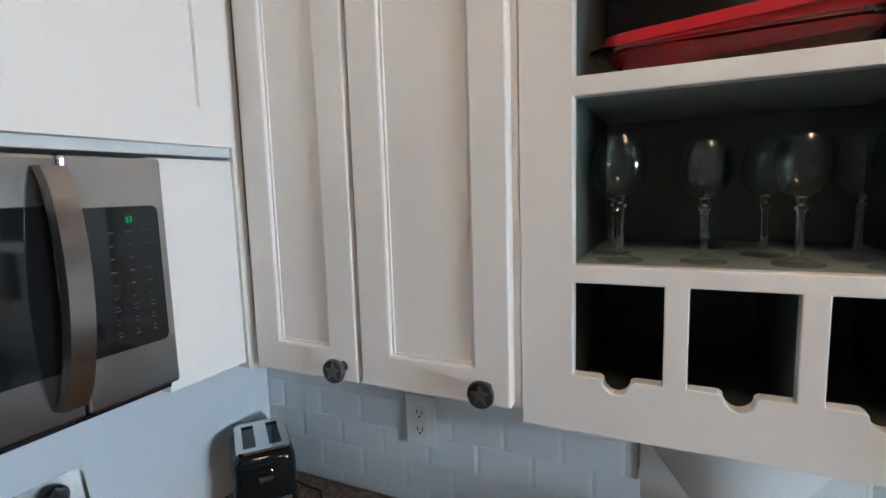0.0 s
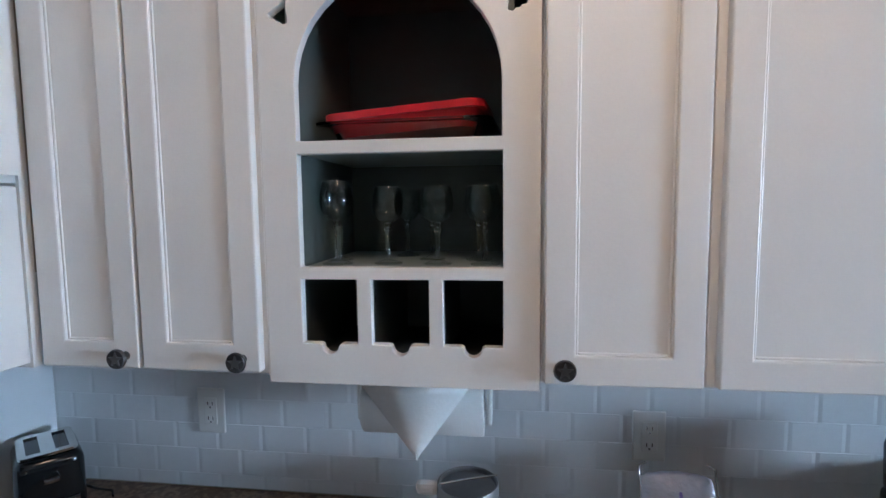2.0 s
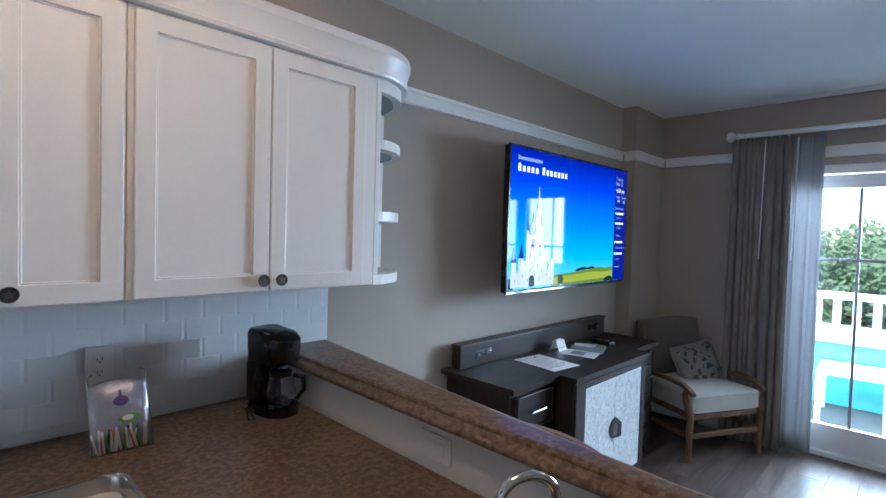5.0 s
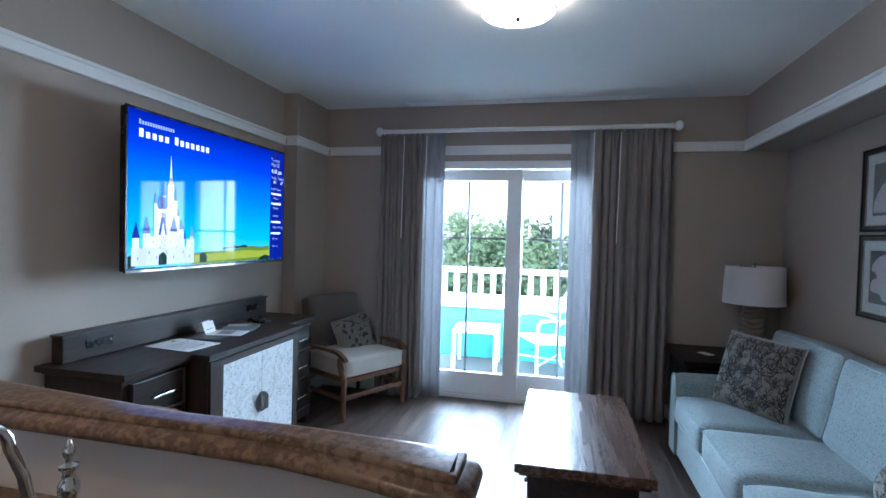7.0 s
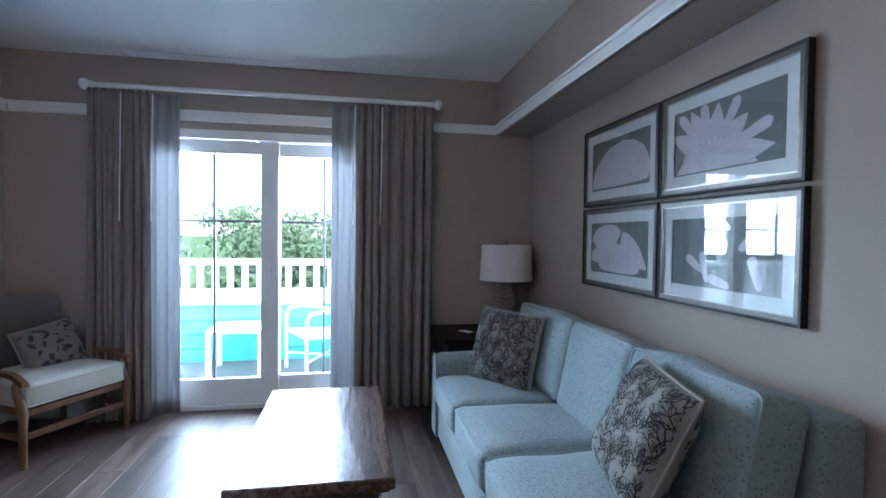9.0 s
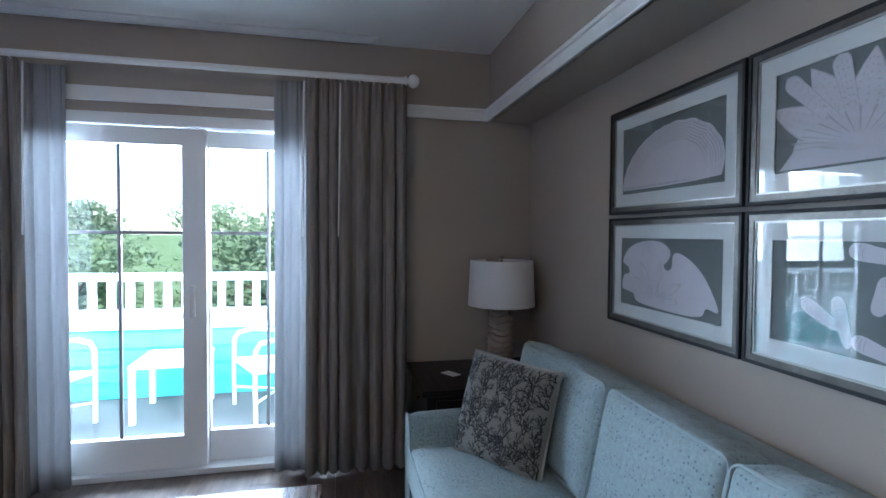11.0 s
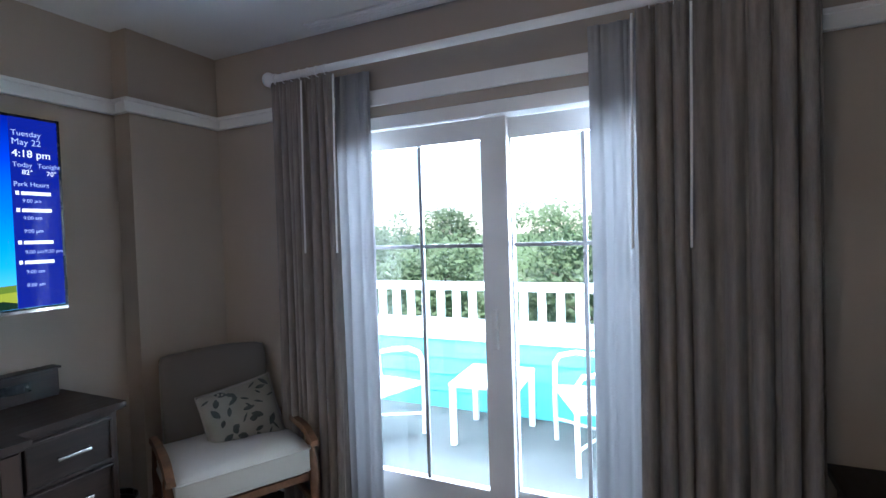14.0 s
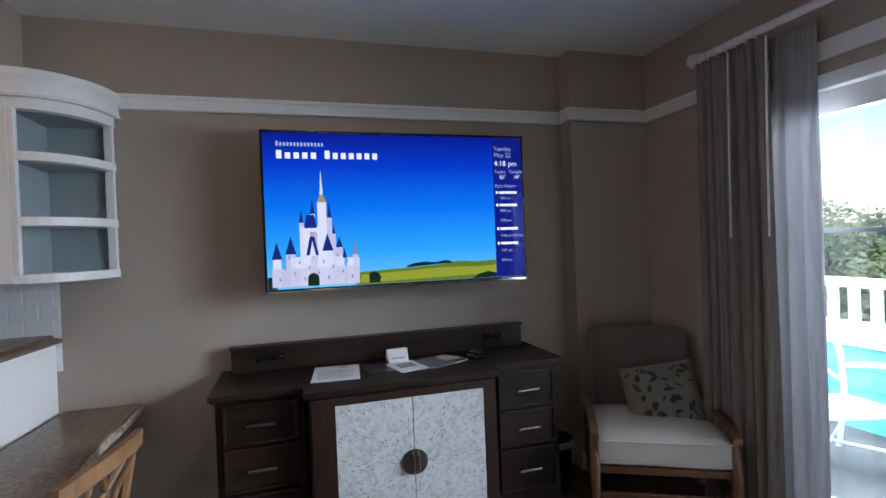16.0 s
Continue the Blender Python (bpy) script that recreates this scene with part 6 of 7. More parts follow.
seatc = part("seat_cushion", bm, SEATCLOTH, ac, "cream upholstered seat cushion", True, 60)
for dz in (0.048, -0.050):
    part("piping", bar([(x, y - 0.035, 0.375 + dz) for x, y in rounded_rect(0.312, 0.292, 0.03)] + [(0.312, 0.227, 0.375 + dz)], 0.005, 6), SEATCLOTH, seatc)
bm = bmesh.new()
bt = Matrix.Translation((0, 0.265, 0.40)) @ Matrix.Rotation(radians(-9), 4, "X")
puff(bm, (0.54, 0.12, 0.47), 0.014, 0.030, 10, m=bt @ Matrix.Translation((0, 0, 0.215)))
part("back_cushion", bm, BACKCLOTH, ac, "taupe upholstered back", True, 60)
part("back_frame", block((-0.265, 0.055, -0.06), (0.265, 0.075, 0.435), 0.01, bt), CHAIRWOOD, ac)
part("seat_frame", block((-0.30, -0.315, 0.270), (0.30, 0.27, 0.306), 0.006), CHAIRWOOD, ac)
part("front_rail", block((-0.30, -0.325, 0.150), (0.30, -0.300, 0.185), 0.005), CHAIRWOOD, ac)
for s in (-1, 1):
    part("leg", bar([(s * 0.322, -0.318, 0.0), (s * 0.322, -0.318, 0.22), (s * 0.322, -0.322, 0.29), (s * 0.322, -0.300, 0.345), (s * 0.322, -0.270, 0.395), (s * 0.322, -0.262, 0.440), (s * 0.322, -0.275, 0.462)], [0.020, 0.022, 0.025, 0.025, 0.024, 0.022, 0.018], 10), CHAIRWOOD, ac, "", True, 50)
    part("leg", bar([(s * 0.305, 0.30, 0.0), (s * 0.310, 0.265, 0.30), (s * 0.310, 0.25, 0.46)], [0.018, 0.022, 0.018], 8), CHAIRWOOD, ac)
    bm = bmesh.new()
    rows = []
    for k in range(17):
        t = k / 16
        y = -0.345 + 0.60 * t
        z = 0.462 + 0.035 * math.sin(math.pi * (0.15 + 0.8 * t)) - 0.030 * max(0, 0.16 - t) / 0.16
        w = 0.023 - 0.005 * abs(t - 0.3)
        rows.append([bm.verts.new((s * 0.322 + dx, y, z + dz)) for dx, dz in ((-w, -0.012), (-w * 0.8, 0.012), (w * 0.8, 0.012), (w, -0.012))])
    for a, b in zip(rows, rows[1:]):
        for j in range(4):
            bm.faces.new((a[j], a[(j + 1) % 4], b[(j + 1) % 4], b[j]))
    bm.faces.new(rows[0]), bm.faces.new(rows[-1])
    part("armrest", bm, CHAIRWOOD, ac, "curved wooden armrest", True, 40)
    part("side_rail", block((s * 0.322 - 0.012, -0.29, 0.150), (s * 0.322 + 0.012, 0.31, 0.180), 0.004), CHAIRWOOD, ac)


def on_pillow(u, v, side, w, h, thick, seed, off=0.0012):
    """A point a hair above a pillow's cover."""
    pinch = 1 - 0.06 * (1 - abs(u * v) ** 2) * (u * u + v * v) / 2
    t = thick / 2 * (max(0.0, (1 - u ** 4) * (1 - v ** 4)) ** 0.55) + 0.012 * noise.noise(Vector((u * 2.5 + seed, v * 2.5, side)))
    return (u * w / 2 * pinch, side * (t + off), v * h / 2 * pinch)


def sprig(r, u, v, a, length, width, depth, out):
    """Strokes of one coral branch, forking as it grows."""
    steps = 3
    for _ in range(steps):
        n_u, n_v = u + math.cos(a) * length / steps, v + math.sin(a) * length / steps
        out.append((u, v, n_u, n_v, width))
        if depth:
            for s in (-1, 1):
                if r.random() < 0.85:
                    sprig(r, n_u, n_v, a + s * r.uniform(0.45, 0.95), length * r.uniform(0.42, 0.60), width * 0.72, depth - 1, out)
        u, v, a = n_u, n_v, a + r.uniform(-0.25, 0.25)


def coral_motif(r):
    out = []
    for i in range(7):
        for j in range(7):
            u, v = -0.93 + 0.31 * i + r.uniform(-0.07, 0.07), -0.98 + 0.29 * j + (0.16 if i % 2 else 0) + r.uniform(-0.06, 0.06)
            lean = r.uniform(-0.5, 0.5)
            for s in (-0.45, 0.35):
                sprig(r, u, v, math.pi / 2 + lean + s, 0.23, 0.025, 2, out)
    return out


def leaf_motif(r):
    """Broad brush leaves strewn at a slant, with narrow dabs between."""
    out = []
    for i in range(7):
        for j in range(7):
            u, v, a = -0.9 + 0.28 * i + r.uniform(-0.08, 0.08), -0.92 + 0.28 * j + r.uniform(-0.08, 0.08), r.gauss(0.7, 0.5) + (1.5 if (i // 2 + j // 3) % 2 else 0)
            ln = r.uniform(0.16, 0.34)
            out.append((u, v, u + ln * math.cos(a), v + ln * math.sin(a), r.choice((0.06, 0.12, 0.17))))
    return out


def printed(motif, w, h, t, seed, tip):
    """The motif's strokes as thin tapering inlays on both faces."""
    r = random.Random(seed)
    bm = bmesh.new()
    for side in (-1, 1):
        for u0, v0, u1, v1, wd in motif(r):
            d = Vector((u1 - u0, v1 - v0))
            if d.length < 1e-4 or max(abs(u1), abs(v1), abs(u0), abs(v0)) > 0.97:
                continue
            nrm = Vector((-d.y, d.x)).normalized() * wd / 2
            line = []
            for k in range(4):
                s = k / 3
                f = (1 - 0.4 * s) if tip else math.sin(math.pi * (0.08 + 0.86 * s))
                c = Vector((u0, v0)) + d * s
                line.append([bm.verts.new(on_pillow(c.x + e * nrm.x * f, c.y + e * nrm.y * f, side, w, h, t, seed)) for e in (-1, 1)])
            for a, b in zip(line, line[1:]):
                bm.faces.new((a[0], a[1], b[1], b[0]))
    return bm


def throw_pillow(label, w, h, t, m, material, pipe, seed, group=""):
    p = thing("throw_pillow", label, "pillow", m, group)
    bm = bmesh.new()
    pillow(bm, w, h, t, 28, seed=seed)
    b = part("cover", bm, material, p, "", True, 80)
    coral = material is CORAL
    pr = part("coral_print" if coral else "leaf_print", printed(coral_motif if coral else leaf_motif, w, h, t, seed, coral), CORAL_INK if coral else LEAF_INK, b, "dark branching coral print" if coral else "grey-green leaf print")
    tagged(pr, "dark branching coral print" if coral else "grey-green leaf print", kind="stuff")
    part("piping", bar(rim_of(w, h), 0.005, 6), pipe, b)
    return p


throw_pillow("leaf-patterned throw pillow leaning on the armchair back", 0.36, 0.36, 0.13, pose(4.815, -0.555, 0.515, -22, -9, -28), LEAFY, PIPING, 1.0)
bin_ = thing("waste_bin", "small dark waste bin beside the armchair", "bin", pose(4.37, -0.21, 0))
part("tub", turned([(0, 0), (0.085, 0), (0.10, 0.26), (0.104, 0.265), (0.096, 0.265), (0.082, 0.01), (0, 0.008)], seg=28), BLACKPLASTIC, bin_, "", True, 40)
part("liner", turned([(0.094, 0.24), (0.106, 0.268), (0.108, 0.262), (0.109, 0.235)], seg=28), GREYPLASTIC, bin_, "", True)

# coffee table
ct = thing("coffee_table", "dark brown wooden coffee table with a polished top", "table")
part("tabletop", block((2.898, -2.512, 0.470), (3.868, -2.000, 0.507), 0.007), TABLEWOOD, ct, "glossy wooden top")
part("under_moulding", block((2.915, -2.495, 0.455), (3.851, -2.017, 0.4695), 0.004), TABLEWOOD, ct)
part("case", block((2.955, -2.455, 0.16), (3.811, -2.057, 0.4545), 0.004), DARKWOOD, ct)
for y, s in ((-2.4565, -1), (-2.0555, 1)):
    for x in (2.985, 3.40):
        d = part("drawer", block((x, y - 0.008, 0.20), (x + 0.38, y + 0.008, 0.43), 0.004), DARKWOOD, ct)
        part("pull", turned([(0, 0), (0.006, 0), (0.012, 0.014), (0.010, 0.02), (0, 0.021)], seg=14, m=Matrix.Translation((x + 0.19, y + s * 0.008, 0.32)) @ Matrix.Rotation(radians(-90 * s), 4, "X")), STEEL_DARK, d)
for x in (2.955, 3.766):
    for y in (-2.455, -2.102):
        part("leg", block((x, y, 0.0), (x + 0.045, y + 0.045, 0.1595), 0.004), DARKWOOD, ct)

# sofa
so = thing("sofa", "pale blue-grey three-seat sofa with a small dotted weave", "sofa")
SX0, SX1, SF = 2.455, 4.42, -2.875
part("base", block((SX0 + 0.12, -3.66, 0.055), (SX1 - 0.12, SF - 0.01, 0.272), 0.02, seg=3), SOFA, so, "", True, 50)
part("back_frame", block((SX0 + 0.01, -3.735, 0.10), (SX1 - 0.02, -3.585, 0.780), 0.022, seg=4), SOFA, so, "", True, 50)
for x0, x1 in ((SX0, SX0 + 0.15), (SX1 - 0.15, SX1)):
    bm = bmesh.new()
    rows = []
    for k in range(15):
        t = k / 14
        y = SF + 0.005 - 0.60 * t
        h = 0.560 + 0.006 * math.sin(math.pi * t)
        r = (x1 - x0) / 2
        ring = [(x0, 0.06), (x0, h - r)] + [(x0 + r - r * math.cos(radians(a)), h - r + r * 0.85 * math.sin(radians(a))) for a in range(20, 161, 20)] + [(x1, h - r), (x1, 0.06)]
        ins = 0.012 if k in (0, 14) else 0
        rows.append([bm.verts.new((min(max(px, x0 + ins), x1 - ins), y, pz - ins * (pz > 0.3))) for px, pz in ring])
    for a, b in zip(rows, rows[1:]):
        for j in range(len(a)):
            bm.faces.new((a[j], a[(j + 1) % len(a)], b[(j + 1) % len(a)], b[j]))
    bm.faces.new(rows[0]), bm.faces.new(rows[-1])
    arm = part("arm", bm, SOFA, so, "", True, 50)
    r = (x1 - x0) / 2
    part("piping", bar([(x0 + 0.008, SF + 0.004, 0.07), (x0 + 0.008, SF + 0.004, 0.485)] + [(x0 + r - (r - 0.008) * math.cos(radians(a)), SF + 0.004, 0.560 - r + (r - 0.004) * 0.85 * math.sin(radians(a))) for a in range(20, 161, 20)] + [(x1 - 0.008, SF + 0.004, 0.485), (x1 - 0.008, SF + 0.004, 0.07)], 0.005, 6), SOFA_PLAIN, arm)
for k in range(3):
    w = (SX1 - SX0 - 0.304) / 3
    xm = SX0 + 0.152 + w * (k + 0.5)
    bm = bmesh.new()
    puff(bm, (w - 0.006, 0.64, 0.165), 0.022, 0.035, 12, m=Matrix.Translation((xm, SF - 0.305, 0.358)), noise_amp=0.009, seed=k * 3.1)
    s = part("seat_cushion", bm, SOFA, so, "", True, 60)
    for dz in (0.068, -0.066):
        part("piping", bar([(xm + x, SF - 0.305 + y, 0.358 + dz) for x, y in rounded_rect(w / 2 - 0.006, 0.317, 0.035)] + [(xm + w / 2 - 0.006, SF - 0.305 + 0.282, 0.358 + dz)], 0.0045, 6), SOFA_PLAIN, s)
    bm = bmesh.new()
    b0, b1 = ((2.492, 3.116), (3.122, 3.646), (3.652, 4.395))[k]
    bw, xb = b1 - b0, (b0 + b1) / 2
    lm = Matrix.Translation((xb, -3.475, 0.432)) @ Matrix.Rotation(radians(12), 4, "X") @ Matrix.Rotation(radians((0.8, -0.8, 1.0)[k]), 4, "Y")
    puff(bm, (bw, 0.170, 0.405), 0.020, 0.026, 26, noise_amp=0.014, seed=k * 5.7)
    for v in bm.verts:
        # the boxing gathers along the top seam
        lift = max(0.0, min(1.0, (v.co.z - 0.165) / 0.035))
        pull = math.sin(v.co.x * 95 + 3.0 * noise.noise(Vector((v.co.x * 9, k, 0)))) * (0.4 + abs(noise.noise(Vector((v.co.x * 5, k, 3)))))
        v.co.z += 0.0065 * lift * pull
        v.co.y += 0.0030 * lift * pull
    bmesh.ops.transform(bm, matrix=lm @ Matrix.Translation((0, 0.045, 0.197)), verts=bm.verts)
    c = part("back_cushion", bm, SOFA, so, "", True, 60)
    for dy in (0.072, -0.072):
        part("piping", bar([lm @ Vector((x, 0.045 + dy, 0.197 + z)) for x, z in rounded_rect(bw / 2 - 0.004, 0.200, 0.03)] + [lm @ Vector((bw / 2 - 0.004, 0.045 + dy, 0.367))], 0.005, 6), SOFA_PLAIN, c)
for x in (SX0 + 0.06, SX1 - 0.06):
    for y in (SF - 0.06, -3.68):
        part("foot", turned([(0, 0), (0.022, 0), (0.028, 0.058), (0, 0.058)], (x, y, 0), 14), DARKWOOD, so)
throw_pillow("coral-patterned throw pillow at the far sofa arm", 0.42, 0.42, 0.15, pose(4.04, -3.22, 0.640, 16, -3, 36), CORAL, PIPING, 2.0, "coral pillows on the sofa")
throw_pillow("coral-patterned throw pillow with cream piping standing on a corner", 0.40, 0.40, 0.15, pose(2.775, -3.265, 0.655, 24, -4, -11), CORAL, PIPING, 5.0, "coral pillows on the sofa")

# end table and lamp
# the table's wood colour includes the deep shade of this corner
et = thing("end_table", "dark wooden end table beside the sofa, shade in its colour", "table")
part("tabletop", block((4.515, -3.725, 0.556), (5.095, -2.965, 0.587), 0.006), SHADEDWOOD, et)
part("case", block((4.545, -3.70, 0.10), (5.075, -2.995, 0.555), 0.004), SHADEDWOOD, et)
for z0, z1 in ((0.35, 0.53), (0.13, 0.33)):
    d = part("drawer", block((4.532, -3.66, z0), (4.546, -3.04, z1), 0.003), SHADEDWOOD, et)
    part("pull", turned([(0, 0), (0.006, 0), (0.013, 0.014), (0, 0.02)], seg=14, m=Matrix.Translation((4.532, -3.35, (z0 + z1) / 2)) @ Matrix.Rotation(radians(-90), 4, "Y")), STEEL_DARK, d)
part("side_pull", turned([(0, 0), (0.006, 0), (0.010, 0.012), (0, 0.016)], seg=14, m=Matrix.Translation((4.80, -2.995, 0.47)) @ Matrix.Rotation(radians(-90), 4, "X")), CHROME, et)
for x in (4.55, 5.02):
    for y in (-3.69, -3.045):
        part("leg", block((x, y, 0), (x + 0.045, y + 0.045, 0.0995), 0.004), SHADEDWOOD, et)
nc = thing("note_card", "small white card on the end table", "card", pose(4.80, -3.17, 0.5875, 0, 0, 30))
part("leaf", block((-0.05, -0.03, 0), (0.05, 0.03, 0.002), 0.0005), PAPER, nc)
tl = thing("table_lamp", "table lamp with a carved wavy base and white drum shade", "lamp", pose(4.944, -3.505, 0.5875))
bm = bmesh.new()
seg, rows = 40, []
for k in range(61):
    t = k / 60
    z = 0.012 + 0.33 * t
    ring = []
    for j in range(seg):
        a = 2 * math.pi * j / seg
        band = (t * 9.5 + 0.24 * math.sin(3 * a + 0.9 * math.sin(9 * t))) % 1.0
        r = 0.060 + 0.012 * math.sin(math.pi * t) + 0.021 * (1 - band) ** 0.8 * min(1.0, 7 * band) - 0.006
        ring.append(bm.verts.new((r * math.cos(a), r * math.sin(a), z)))
    rows.append(ring)
for a, b in zip(rows, rows[1:]):
    for j in range(seg):
        bm.faces.new((a[j], a[(j + 1) % seg], b[(j + 1) % seg], b[j]))
bm.faces.new(rows[0]), bm.faces.new(rows[-1])
part("body", bm, LAMPSTONE, tl, "carved sand-coloured base", True, 70)
part("foot", turned([(0, 0), (0.064, 0), (0.064, 0.0118), (0, 0.0118)], seg=32), DARKWOOD, tl)
part("neck", turned([(0, 0.342), (0.02, 0.342), (0.012, 0.36), (0.008, 0.37), (0.008, 0.615), (0.003, 0.62), (0.010, 0.626), (0.010, 0.634), (0, 0.640)], seg=16), STEEL_DARK, tl, "", True, 50)
part("shade", turned([(0.193, 0.352), (0.196, 0.352), (0.184, 0.615), (0.181, 0.615), (0.193, 0.352)], seg=56), SHADE, tl, "white linen drum shade", True, 40)
for k in range(3):
    a = 2 * math.pi * k / 3
    part("spider_arm", bar([(0.006 * math.cos(a), 0.006 * math.sin(a), 0.606), (0.182 * math.cos(a), 0.182 * math.sin(a), 0.608)], 0.002, 6), STEEL_DARK, tl)


# four framed prints of shells
def print_frame(x0, x1, z0, z1, label, draw):
    f = thing("framed_print", label, "picture", group="shell prints on the wall")
    y = SOUTH + 0.030
    T = Matrix(((-1, 0, 0, 0), (0, 0, 1, y), (0, 1, 0, 0), (0, 0, 0, 1)))  # a plate's x, y become -x, z; its face looks to +y

    def ring(a, d, off):
        w, i = -x1 + a, -x0 - a
        return [(w, z0 + a), (i, z0 + a), (i, z1 - a), (w, z1 - a)]

    outer = part("outer_frame", plate(ring(0, 0, 0), 0.026, [ring(0.0105, 0, 0)], T), FRAME_DARK, f, "dark outer frame")
    part("inner_frame", plate(ring(0.0107, 0, 0), 0.018, [ring(0.0292, 0, 0)], T @ Matrix.Translation((0, 0, -0.003))), FRAME_BRONZE, f, "dull bronze inner frame")
    part("silver_lip", plate(ring(0.0294, 0, 0), 0.014, [ring(0.034, 0, 0)], T @ Matrix.Translation((0, 0, -0.006))), FRAME_SILVER, f, "worn silver lip")
    part("mat", plate(ring(0.032, 0, 0), 0.003, [ring(0.082, 0, 0)], T @ Matrix.Translation((0, 0, -0.012))), MAT_BOARD, f, "pale mat board")
    back = part("print", plate(ring(0.078, 0, 0), 0.002, (), T @ Matrix.Translation((0, 0, -0.0165))), ART_GREY, f, "dark grey ground with a pale shell")
    ux, uz = (x0 + x1) / 2, (z0 + z1) / 2
    hw, hh = (x1 - x0) / 2 - 0.082, (z1 - z0) / 2 - 0.082

    def ink(name, pts, material, level):
        """A flat shape, or a list of shapes, of the print."""
        bm = bmesh.new()
        for loop in (pts if isinstance(pts[0], list) else [pts]):
            lim = []
            for u, v in loop:
                p = (-ux + max(-1, min(1, u)) * hw, uz + max(-1, min(1, v)) * hh)
                if not lim or math.hypot(p[0] - lim[-1][0], p[1] - lim[-1][1]) > 1e-5:
                    lim.append(p)
            slab(bm, lim, 0.0003, m=T @ Matrix.Translation((0, 0, -0.0162 + 0.0005 * level)))
        part(name, bm, material, back)

    draw(ink)
    gp = part("glazing", block((x0 + 0.031, y - 0.0105, z0 + 0.031), (x1 - 0.031, y - 0.0085, z1 - 0.031)), PANE, f, "picture glass")
    gp.visible_shadow = False
    return f


def scallop(ink):
    # u runs to the right as one faces the wall
    rim = [(0.16 + 1.16 * math.cos(radians(a)) + 0.012 * math.cos(a), -0.86 + 1.64 * math.sin(radians(a)) + 0.025 * math.sin(a)) for a in range(178, 90, -4)] + [(0.16 + 0.82 * math.cos(radians(a)), -0.40 + 1.18 * math.sin(radians(a)) + 0.025 * math.sin(a)) for a in range(90, -21, -5)]
    ink("shell", rim + [(0.86, -0.84), (0.5, -0.88), (-0.2, -0.90), (-0.98, -0.88)], ART_SHELL, 1)
    for j in range(7):
        s = 0.95 - 0.045 * j
        line = [(u * s + 0.05 * (1 - s), (v + 0.7) * s - 0.7) for u, v in rim[3:42]]
        ink("rib_line", line + [(u * 0.992, v - 0.022) for u, v in reversed(line)], ART_LINE, 2)
    ink("hinge_line", [(-0.95 + 1.4 * k / 30, -0.80 + 0.02 * math.sin(k * 1.9)) for k in range(31)] + [(0.45 - 1.4 * k / 30, -0.84 + 0.02 * math.sin(k * 1.9)) for k in range(31)], ART_LINE, 2)


def smooth(pts, n=5):
    """A closed curve through the points."""
    out = []
    for k in range(len(pts)):
        p0, p1, p2, p3 = (Vector(pts[(k + d) % len(pts)]) for d in (-1, 0, 1, 2))
        for q in range(n):
            t = q / n
            out.append(tuple(0.5 * (2 * p1 + (p2 - p0) * t + (2 * p0 - 5 * p1 + 4 * p2 - p3) * t * t + (3 * p1 - p0 - 3 * p2 + p3) * t ** 3)))
    return out


def dollar(ink):
    """A sand dollar: two broad lobes with notches and a flower of thin petals."""
    ink("shell", smooth([(-0.97, 0.30), (-0.80, 0.72), (-0.45, 0.92), (-0.10, 0.90), (0.09, 0.68), (0.06, 0.42), (-0.03, 0.28), (0.03, 0.14), (0.13, 0.24), (0.15, 0.56), (0.27, 0.62), (0.50, 0.42), (0.72, 0.05), (0.90, -0.50), (0.92, -0.72), (0.74, -0.68), (0.66, -0.88), (0.30, -0.95), (-0.55, -0.88), (-0.70, -0.64), (-0.97, -0.52), (-0.94, -0.14), (-0.80, -0.04), (-0.84, 0.14)], 4), ART_SHELL, 1)
    wide, cu, cv = 2.06, -0.20, -0.72
    for n, (a, ln, w) in enumerate(((150, 1.00, 0.12), (124, 1.12, 0.13), (78, 0.95, 0.11), (28, 1.05, 0.12), (4, 0.80, 0.10))):
        c, d = math.cos(radians(a)), math.sin(radians(a))
        loops = []
        for f in (1.0, 0.84):
            half = [(0.16 + ln * (0.5 - 0.5 * f + f * k / 14), w * f * math.sin(math.pi * (k / 14) ** 1.4)) for k in range(15)]
            loops.append([(cu + (x * c - y * d) / wide, cv + x * d + y * c) for x, y in half + [(x, -y) for x, y in reversed(half[1:-1])]])
        ink("petal_line", loops[0], ART_LINE, 2)
        ink("petal", loops[1], ART_SHELL, 3)
    rays = []
    for k in range(26):
        a = radians(8 + 6.6 * k)
        rays.append([(cu + r * math.cos(a + w) * 0.72, cv + r * math.sin(a + w)) for r, w in ((0.12, -0.02), (0.40 + 0.1 * (k % 3), -0.008), (0.40 + 0.1 * (k % 3), 0.008), (0.12, 0.02))])
    ink("ray_line", rays, ART_LINE, 4)


